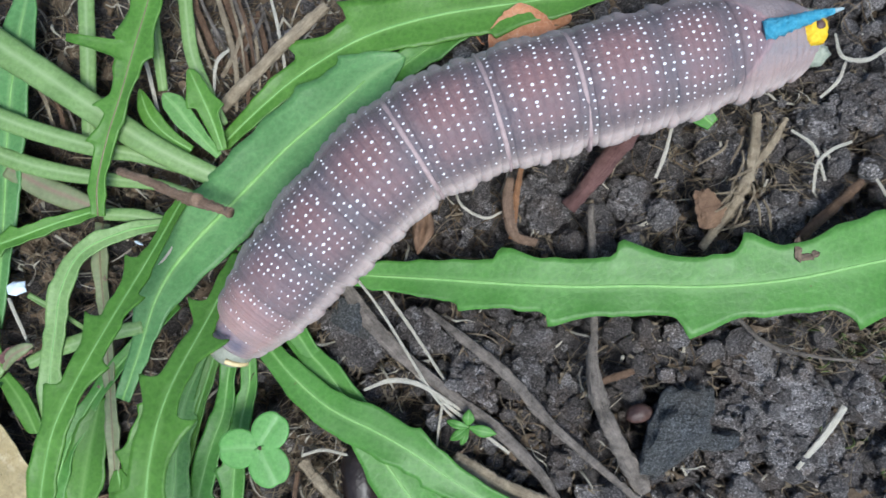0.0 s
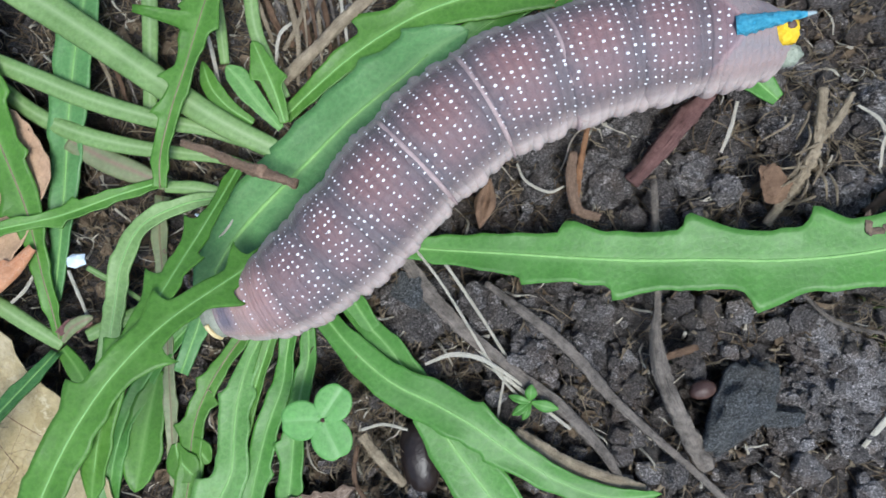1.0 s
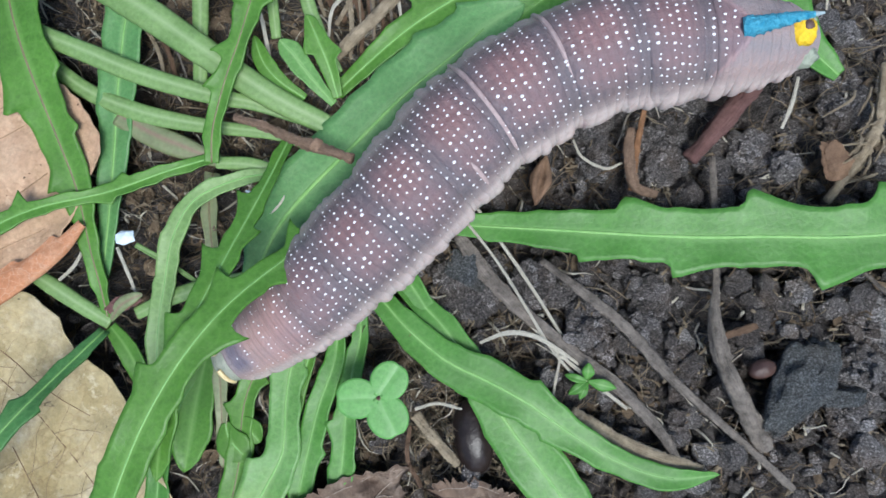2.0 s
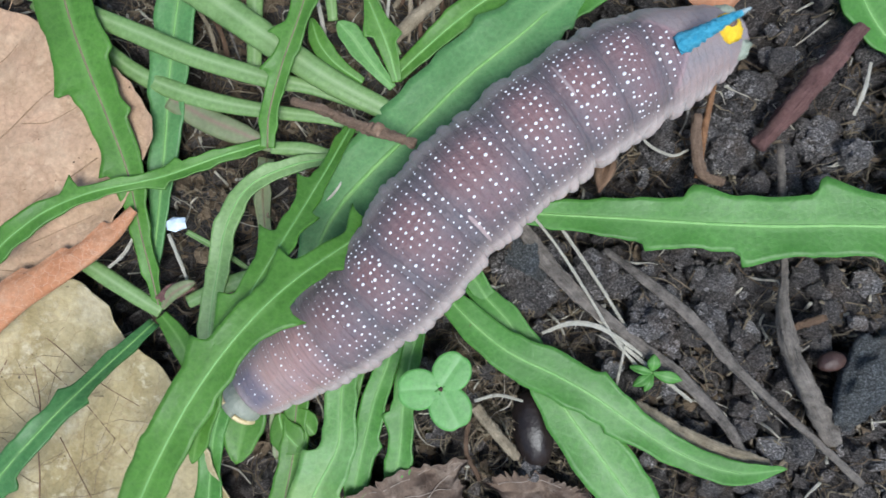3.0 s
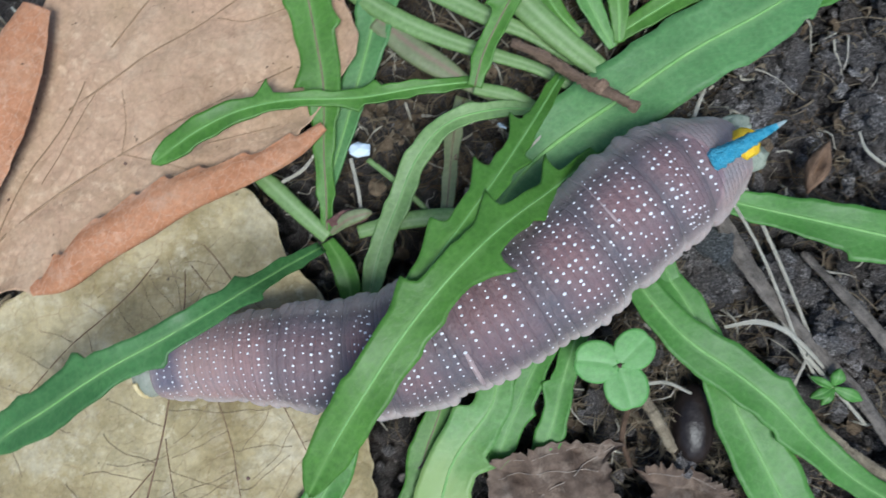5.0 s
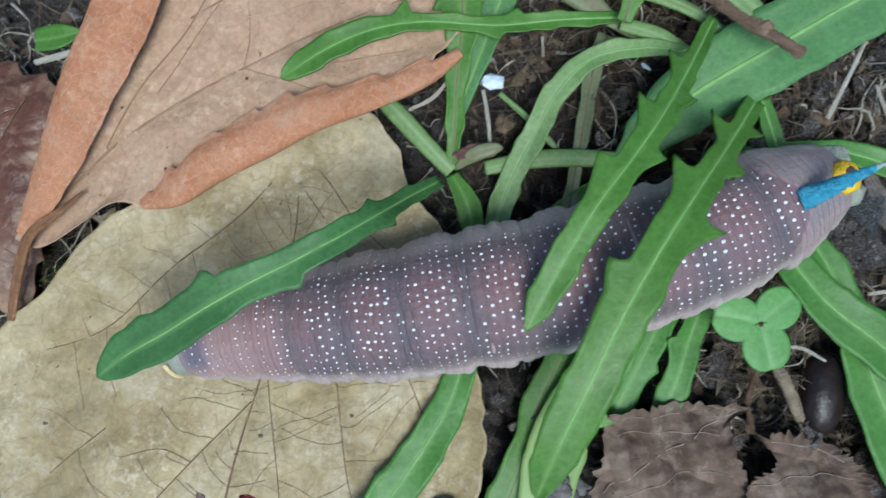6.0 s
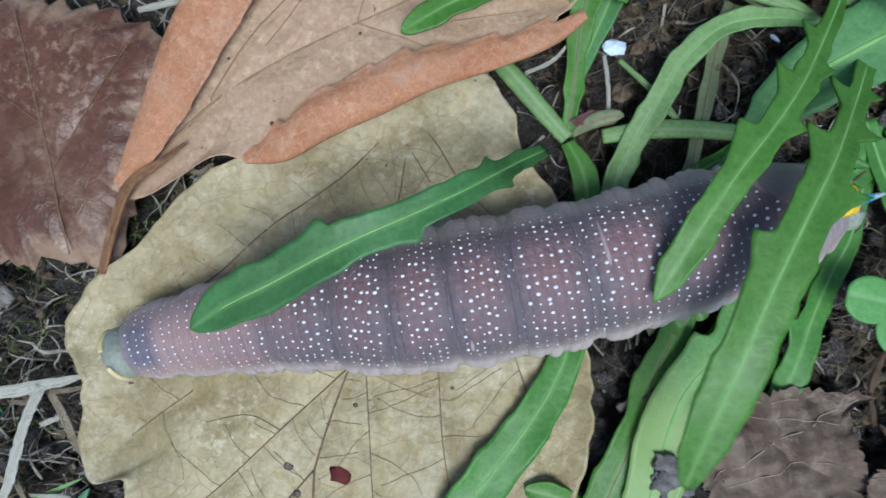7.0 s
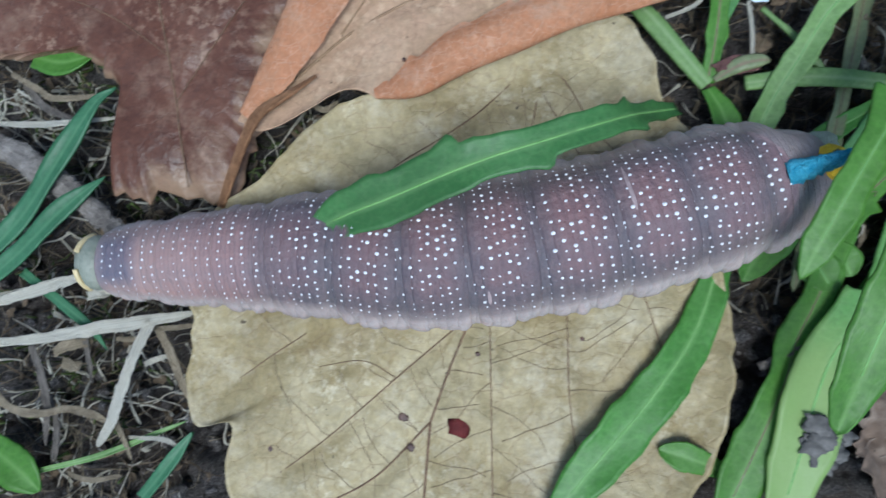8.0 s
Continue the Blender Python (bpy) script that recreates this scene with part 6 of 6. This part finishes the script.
GIRTH = ((0, 1.7), (0.6, 2.2), (1, 2.5), (2, 3.05), (3, 3.5), (4, 3.95), (5, 4.5), (6, 4.85), (7, 5.0), (8, 5.05), (9, 5.0), (10, 4.85), (11, 4.5), (11.6, 4.2), (12, 3.7), (12.6, 2.9), (13, 1.7))
CRAWL = []


def girth(u):
    d = abs(u - round(u)) if 1.6 < u < 11.5 else 1.0  # the body is drawn in where two segments meet
    return float(np.interp(u, *zip(*GIRTH))) * (1.012 - 0.042 * math.exp(-((d / 0.15) ** 2)))


def body_z(u):
    return 1.5 + 0.92 * girth(u)


def crawl(t, points):
    CRAWL.append((t, np.array(points)[:, :2]))


crawl(0, [(-23.4, -9.68), (-21.98, -7.43), (-18.22, -3.15), (-15.02, 0.42), (-11.14, 4.67), (-5.45, 9.79), (1.72, 12.82), (8.87, 14.83), (15.66, 16.61), (21.1, 18.08), (26.13, 19.15), (30.71, 19.52)])
crawl(0.5, [(-28.26, -7.78), (-26.1, -6.36), (-19.83, -1.86), (-16.14, 1.69), (-12.04, 5.93), (-6.54, 10.4), (1.15, 13.34), (7.31, 14.45), (12.75, 15.13), (17.25, 15.72), (21.13, 16.11), (25.13, 16.72)])
crawl(1, [(-31.05, -8.35), (-28.51, -7.45), (-22.76, -5.25), (-19.07, -2.42), (-15.72, 0.85), (-10.98, 6.11), (-5.28, 10.84), (0.9, 13.82), (7.41, 15.71), (12.9, 16.55), (17.91, 16.9), (22.15, 17.28)])
crawl(1.5, [(-32.19, -11.41), (-29.95, -10.75), (-24.01, -6.95), (-20.86, -3.37), (-17.3, 0.65), (-13.57, 4.65), (-7.9, 9.63), (-1.51, 13.07), (5.61, 14.37), (11.03, 14.88), (15.69, 15.26), (20.43, 15.27)])
crawl(2.8, [(-38.32, -18.97), (-35.64, -16.82), (-29.15, -12.19), (-25.37, -9.38), (-21.45, -5.65), (-17.39, -0.76), (-13.35, 3.62), (-8.94, 7.24), (-4.59, 10.82), (-0.37, 12.61), (4.78, 13.72), (10.33, 14.98)])
crawl(3, [(-39.29, -20.66), (-36.12, -17.82), (-29.19, -12.68), (-25.69, -9.63), (-22.52, -6.42), (-18.95, -1.79), (-13.5, 3.08), (-9.56, 6.23), (-5.85, 8.74), (-2.54, 10.51), (1.31, 12.33), (6.27, 14.49)])
crawl(3.5, [(-45.92, -23.37), (-41.41, -21.6), (-32.51, -17.31), (-28.61, -14.37), (-24.17, -9.07), (-20.06, -3.89), (-16.65, 0.05), (-12.86, 4.37), (-9.09, 8.25), (-6.16, 11.07), (-3.48, 13.69), (0.41, 15.48)])
crawl(4, [(-46.83, -22.29), (-44.17, -21.52), (-38.18, -20.51), (-33.04, -18.9), (-28.63, -16.21), (-24.46, -11.98), (-20.44, -6.63), (-15.92, -0.96), (-11.76, 3.4), (-8.35, 7.17), (-5.19, 10.54), (-1.94, 13.37)])
crawl(4.2, [(-50.9, -25.22), (-47.84, -23.05), (-39.81, -19.7), (-34.86, -19), (-30.66, -16.97), (-25.8, -13.29), (-21.44, -7.58), (-18.19, -3.27), (-15.16, 0.76), (-12.23, 3.79), (-9.33, 6.77), (-6.12, 9.06)])
crawl(5.3, [(-61.15, -27.41), (-58.98, -26.93), (-50.05, -23.94), (-44.96, -22.24), (-40.46, -20.7), (-35.71, -18.67), (-29.79, -14.77), (-25.7, -10.83), (-21.65, -6.93), (-18.49, -4.04), (-16.09, -2.02), (-13.44, 0.14)])
crawl(5.5, [(-61.79, -30.81), (-59.9, -29.28), (-52.19, -25.68), (-47.98, -23.54), (-41.8, -21.23), (-35.91, -19.33), (-31.42, -16.75), (-27.79, -13.93), (-23.76, -10.58), (-19.85, -7.32), (-17.11, -4.92), (-14.7, -2.83)])
crawl(6, [(-66.13, -33.36), (-63.17, -31.23), (-54.59, -27.1), (-50.64, -25.38), (-46.41, -23.43), (-41.89, -21.26), (-37.02, -18.92), (-31.96, -15.84), (-26.68, -12.56), (-22.34, -9.19), (-19.21, -6.46), (-15.58, -3.79)])
crawl(6.5, [(-72.76, -36.01), (-70.15, -34.39), (-61.33, -31.15), (-57.25, -29.16), (-51.47, -26.33), (-46.19, -23.21), (-40.48, -20.34), (-35.85, -17.76), (-31.43, -15.39), (-27.52, -13.13), (-25.05, -11.46), (-22.72, -8.84)])
crawl(7, [(-77.11, -40.95), (-74.41, -38.17), (-63.98, -32.17), (-59.38, -29.96), (-55.21, -28.37), (-51.28, -26.43), (-47.21, -24.37), (-42.47, -21.7), (-37.44, -18.5), (-32.82, -15.45), (-28.32, -12.54), (-25.17, -10.25)])
crawl(7.5, [(-80.64, -41.65), (-78.49, -39.79), (-67.87, -34.35), (-63.05, -31.76), (-58.75, -29.44), (-54.97, -27.3), (-50.43, -24.92), (-45.9, -22.52), (-41.19, -19.77), (-36.95, -17.32), (-33.58, -15.27), (-30.33, -13.54)])
crawl(8, [(-89.31, -41.99), (-86.14, -40.94), (-73.33, -35.92), (-68.48, -34.15), (-63.7, -32.72), (-59.48, -30.84), (-55.24, -28.63), (-50.65, -25.72), (-46.21, -22.65), (-42.26, -19.87), (-39.6, -18.06), (-36.34, -15.41)])


def along(points, u):
    """Place and heading on the body's line at u."""
    k = np.array(MARKS, float)
    p = np.asarray(points)
    m = np.empty_like(p)
    m[1:-1] = (p[2:] - p[:-2]) / (k[2:] - k[:-2])[:, None]
    m[0], m[-1] = (p[1] - p[0]) / (k[1] - k[0]), (p[-1] - p[-2]) / (k[-1] - k[-2])
    i = int(np.clip(np.searchsorted(k, u, side="right") - 1, 0, len(k) - 2))
    h = k[i + 1] - k[i]
    s = (u - k[i]) / h
    a, b, c, d = p[i], h * m[i], p[i + 1], h * m[i + 1]
    place = (2 * s**3 - 3 * s**2 + 1) * a + (s**3 - 2 * s**2 + s) * b + (-2 * s**3 + 3 * s**2) * c + (s**3 - s**2) * d
    way = (6 * s**2 - 6 * s) * a + (3 * s**2 - 4 * s + 1) * b + (-6 * s**2 + 6 * s) * c + (3 * s**2 - 2 * s) * d
    return place, math.atan2(way[1], way[0])


def ring_rows(start, lift=0.0, slip=0.0):
    """The body's way for one ring. slip: how far it slides under its neighbour while the segments beside it are drawn in."""
    rows = []
    for t, pts in CRAWL:
        reach = np.linalg.norm(along(pts, min(13, start + 0.5))[0] - along(pts, max(0, start - 0.5))[0])
        u = start + slip * min(1.0, max(0.0, (7.3 - reach) / 0.9))
        # the heading is taken over a short stretch, so that neighbours turn together
        p, _ = along(pts, u)
        a, _ = along(pts, max(0, u - 0.5))
        b, _ = along(pts, min(13, u + 0.5))
        rows.append((t, pose(p[0] * S, p[1] * S, (body_z(u) + lift) * S, 0, 0, math.degrees(math.atan2(b[1] - a[1], b[0] - a[0])))))
    return rows


DOME = ((0, 0, 1.0), (1, 0, 0.55), (1, 1, 0.0))


def ring_mesh(u, length, r0, r1, mat, bulge, stretch=0.2):
    """One fold of skin: x towards the tail, the belly flattened, a puckered hem along both sides; stretch is its length in segments."""
    na, nx = 64, 13
    rng = np.random.default_rng(int(u * 100))
    v, uv = [], []
    wob = np.interp(np.linspace(0, 1, na), np.linspace(0, 1, 19), np.r_[rng.normal(0, 0.008, 18), 0])
    plump = rng.uniform(0.055, 0.155, 2)
    pucker = rng.uniform(0.05, 0.75, 2)
    for i in range(nx):
        s = i / (nx - 1)
        x = (s - 0.5) * length
        r = r0 + (r1 - r0) * s - bulge * (2 * s - 1) ** 2 - 0.35 * abs(2 * s - 1) ** 8
        for j in range(na):
            a = 2 * math.pi * j / na
            y, z = math.cos(a), math.sin(a)
            hem = math.exp(-((math.atan2(z, abs(y)) + 0.05) / 0.30) ** 2)
            k = r * (1 + wob[j]) * (1 + plump[0 if y > 0 else 1] * hem) - hem * pucker[0 if y > 0 else 1] * (2 * s - 1) ** 2
            v.append((x, y * k, max(z * k * 0.92, -0.78 * r)))
            uv.append((j / na, u + (s - 0.5) * stretch))
    f = [(i * na + j, i * na + (j + 1) % na, (i + 1) * na + (j + 1) % na, (i + 1) * na + j) for i in range(nx - 1) for j in range(na)]
    f += [tuple(range(na - 1, -1, -1)), tuple((nx - 1) * na + j for j in range(na))]
    f = [q[::-1] for q in f]
    return mesh_of("skin_fold", v, f, mat, uv)


def speckle(u, r, seed):
    """A row of white points over the back of one fold."""
    rng = np.random.default_rng(seed)
    V, F, n = [], [], 0
    step = (0.58 if u < 4.2 else 0.70) / r
    a = math.pi / 2 + step * (rng.uniform(-0.5, 0.5) - 9)
    while a < math.pi:
        a += step
        if not 0.36 < a < math.pi - 0.36 or rng.random() < 0.06:
            continue
        q = a + rng.normal(0, 0.13) * step
        x = rng.normal(0, 0.07)
        size = (rng.uniform(0.085, 0.150) if rng.random() < 0.66 else rng.uniform(0.06, 0.11)) * (0.62 if u < 3.3 else 0.82 if u < 4.5 else 1) * (1 - 0.55 * abs(math.cos(q)) ** 2)
        if u > 11.0 and abs(q - math.pi / 2) > 1.05 - 1.45 * (u - 11.0):
            continue
        c = np.array((x, r * math.cos(q), r * 0.92 * math.sin(q)))
        nrm = np.array((0, math.cos(q), math.sin(q)))
        tan_ = np.array((0, -math.sin(q), math.cos(q)))
        v = [c + nrm * size * 0.6]
        for rr, hh in ((0.72, 0.45), (1.0, -0.25)):
            for k in range(7):
                b = 2 * math.pi * k / 7
                v.append(c + np.array((1.25, 0, 0)) * size * rr * math.cos(b) + tan_ * size * rr * math.sin(b) + nrm * size * hh)
        F += [tuple(n + i for i in (0, 1 + k, 1 + (k + 1) % 7)) for k in range(7)]
        F += [tuple(n + i for i in (1 + k, 8 + k, 8 + (k + 1) % 7, 1 + (k + 1) % 7)) for k in range(7)]
        V += v
        n += len(v)
    return mesh_of("skin_speckle", V, F, GRANULE) if V else None


MOVING = []
cat = thing("caterpillar", "plump purplish-grey hawkmoth caterpillar with white dots and a blue horn", "caterpillar")


def caterpillar():
    k = 0
    for seg in range(1, 13):
        count = 5 if seg < 4 else 8 if seg < 11 else 6
        for i in range(count):
            u = seg + (i + 0.5) / count
            first = i == 0 and seg > 1
            span = (2.9 if seg < 4 else 6.1 if seg < 11 else 4.0) / count
            lap = 3.0 if seg < 4 else 2.2
            r0, r1 = girth(u - 0.5 * lap / count), girth(min(13, u + 0.5 * lap / count))
            rm = girth(u)
            ob = part("skin_fold", ring_mesh(u, span * lap, rm + 0.5 * (r0 - r1), rm - 0.5 * (r0 - r1), SKIN, 0.012 + 0.004 * rm, lap / count), cat)
            MOVING.append((ob, ring_rows(u)))
            if first and seg < 12:
                if 7 <= seg <= 11:  # bare pale skin between the stretched segments
                    rc = max(girth(seg - 0.12), girth(seg + 0.12)) + 0.03
                    crease = part("crease", ring_mesh(u - 0.31 / count, span * (0.70 if seg < 10 else 0.34), rc - (0 if seg < 10 else 0.05), rc - (0 if seg < 10 else 0.05), FOLD, 0.12), cat)
                    MOVING.append((crease, ring_rows(u - 0.55 / count, slip=0.25 if seg < 10 else -0.25)))  # the skin slips under the next fold as the body draws in
            if u < 11.55:
                g = speckle(u, rm + (0.035 if u < 4 else 0.012), k)
                if g:
                    tagged(part("skin_speckle", g, ob, "white granular speckle"), kind="stuff")
            k += 1
            if seg == 11 and i == 3:
                horn(ob, girth(u))
            if seg == 12 and i == 2:
                tail_end(ob, girth(u))
    head()


def horn(ob, r):
    n, seg = 26, 16
    rng = np.random.default_rng(2)
    v, uv, idx, f = [], [], [], []
    for i in range(n):
        s = i / (n - 1)
        x, z = -0.2 + 5.6 * s, r * 0.84 + 2.6 * s - 0.7 * s * s
        rr = 0.80 * (1 - s) ** 0.8 + 0.07
        for j in range(seg):
            a = 2 * math.pi * j / seg
            k = rr * (1 + (0.10 * rng.normal() if s < 0.85 else 0))
            v.append((x - 0.35 * k * math.sin(a), k * math.cos(a), z + k * math.sin(a)))
            uv.append((j / seg, s))
    f = [(i * seg + j, i * seg + (j + 1) % seg, (i + 1) * seg + (j + 1) % seg, (i + 1) * seg + j) for i in range(n - 1) for j in range(seg)]
    f += [tuple(range(seg - 1, -1, -1)), tuple((n - 1) * seg + j for j in range(seg))]
    idx = [1 if q[0] >= (n - 4) * seg else 0 for q in f]
    part("horn", mesh_of("horn", v, f, [HORN, HORN_TIP], uv, idx), ob, "bright blue rough pointed tail horn")


def tail_end(ob, r):
    v, f = lump((1.15, 1.25, 0.85), 21, ICO3, 0.12, 2.2, 2.5)
    part("anal_plate", mesh_of("anal_plate", v + (0.9, 0, r * 0.74), f, YELLOW), ob, "warty yellow plate under the horn")
    v, f = lump((0.45, 0.5, 0.3), 22, ICO2, 0.4, 2)
    part("dark_spot", mesh_of("dark_spot", v + (1.1, 0.25, r * 0.74 + 0.72), f, DARKSPOT), ob)
    for k in (-1, 1):
        v, f = lump((1.6, 1.1, 1.1), 23 + k, ICO3, 0.25, 2)
        part("clasper", mesh_of("clasper", v + (1.5, k * 1.45, -0.1), f, CLASPER), ob, "grey-green clasping hind foot")


def head():
    v, f = ICO3
    v = v * (1.7, 2.25, 2.1)
    ob = part("head", mesh_of("head", v, f, HEADSKIN), cat, "grey-green head with pale yellow stripes")
    for k in (-1, 1):
        pts = [(-0.25 - 0.55 * math.sin(a), k * 2.16 * math.cos(a), 2.02 * math.sin(a), 0.5) for a in np.linspace(0.1, 1.25, 7)]
        part("stripe", tube("stripe", pts, HEADLINE, seg=6, flat=0.6), ob, "pale yellow stripe")
    MOVING.append((ob, ring_rows(0.62, -0.1)))


caterpillar()


def turned(ob, heading, turns):
    """Rows that swing a leaf about its foot: seconds, degrees about z, degrees by which its blade dips, and the foot's shift in millimetres."""
    at = ob.location.copy()
    side = Vector((-math.sin(radians(heading)), math.cos(radians(heading)), 0))
    return [(t, Matrix.Translation(at + Vector((dx, dy, 0)) * S) @ Matrix.Rotation(radians(rz), 4, "Z") @ Matrix.Rotation(radians(dip), 4, side)) for t, rz, dip, dx, dy in turns]


def motions():
    for ob, rows in MOVING:
        walk(ob, rows)
    walk(broad, turned(broad, -107.8, [(0, 15.93, 0.9, 0.53, -0.55), (0.5, -7.29, -0.26, 0.27, -0.34), (1, -16.53, -0.68, 0.37, -0.81), (1.5, -9.59, -0.13, 0.26, -0.31), (2.8, -20.7, -1.39, 0.8, -1.38), (3, -18.84, -0.81, 0.71, -1.09), (3.5, -17.93, 0.33, 0.83, -1.66), (4, -13.46, -0.49, 0.41, -0.49), (4.2, -15.02, 0.14, 0.43, -0.63), (5.3, -11.21, -1.29, -1.29, -0.44), (5.5, -10.11, -1.45, -1.31, -1.04), (6, 0.43, 0.04, -0.25, -0.13), (6.5, -12.13, -1.2, 0.37, 0.73), (7, 6.07, 0.66, -2.29, 0.31), (7.5, 11.12, 1.27, -3.59, -0.09), (8, 9.36, 1.79, -5.45, 0.3)]))
    walk(narrow, turned(narrow, -108.0, [(0, 3.87, 0.64, 0.53, -0.88), (0.5, 7.44, 0.1, 0.04, -0.06), (1, 2.49, -0.2, 0.14, -0.19), (1.5, 6.58, 0.29, -0.21, -0.03), (2.8, -1.42, 0.08, 0.03, -0.26), (3, -1.31, 0.02, 0.28, -0.26), (3.5, -1.3, 0.19, 0.37, -0.22), (4, 0.34, -0.03, 0.35, -0.09), (4.2, 1.16, 0.16, -0.17, 0.04), (5.3, -2.39, -0.23, 0.05, -0.03), (5.5, -1.52, -0.35, -0.07, 0.12), (6, 0, 0, 0, 0), (6.5, -0.23, 1.08, -0.51, -0.14), (7, 0.2, 1.75, -0.48, -0.2), (7.5, 2.13, 2.42, -1.17, -0.69), (8, 5.25, 2.53, -3.71, -2.84)]))
    walk(nudged, turned(nudged, -131.7, [(0, 17.21, 15.94, 0.25, -0.11), (1.5, 8.71, 15.53, 0.27, 0.17), (3, 2.17, 15.82, 0.18, -0.21), (3.5, 1.06, 15.99, 0.36, -0.24), (4, -1.21, 15.97, 0.12, 0.08), (4.2, 2.28, 0.83, 0.26, 0.13), (5.3, -5.54, 0.5, 0.24, -0.33), (5.5, 0, 0, 0, 0), (6, -1.69, -0.88, -0.16, -0.3), (6.5, -2.16, -1.58, -0.4, -0.49), (7, -2.28, -1.73, -0.92, -0.77), (7.5, -8.82, -0.64, -0.95, -1.48), (8, -7.27, 1.85, -1.19, -2.09)]))

motions()
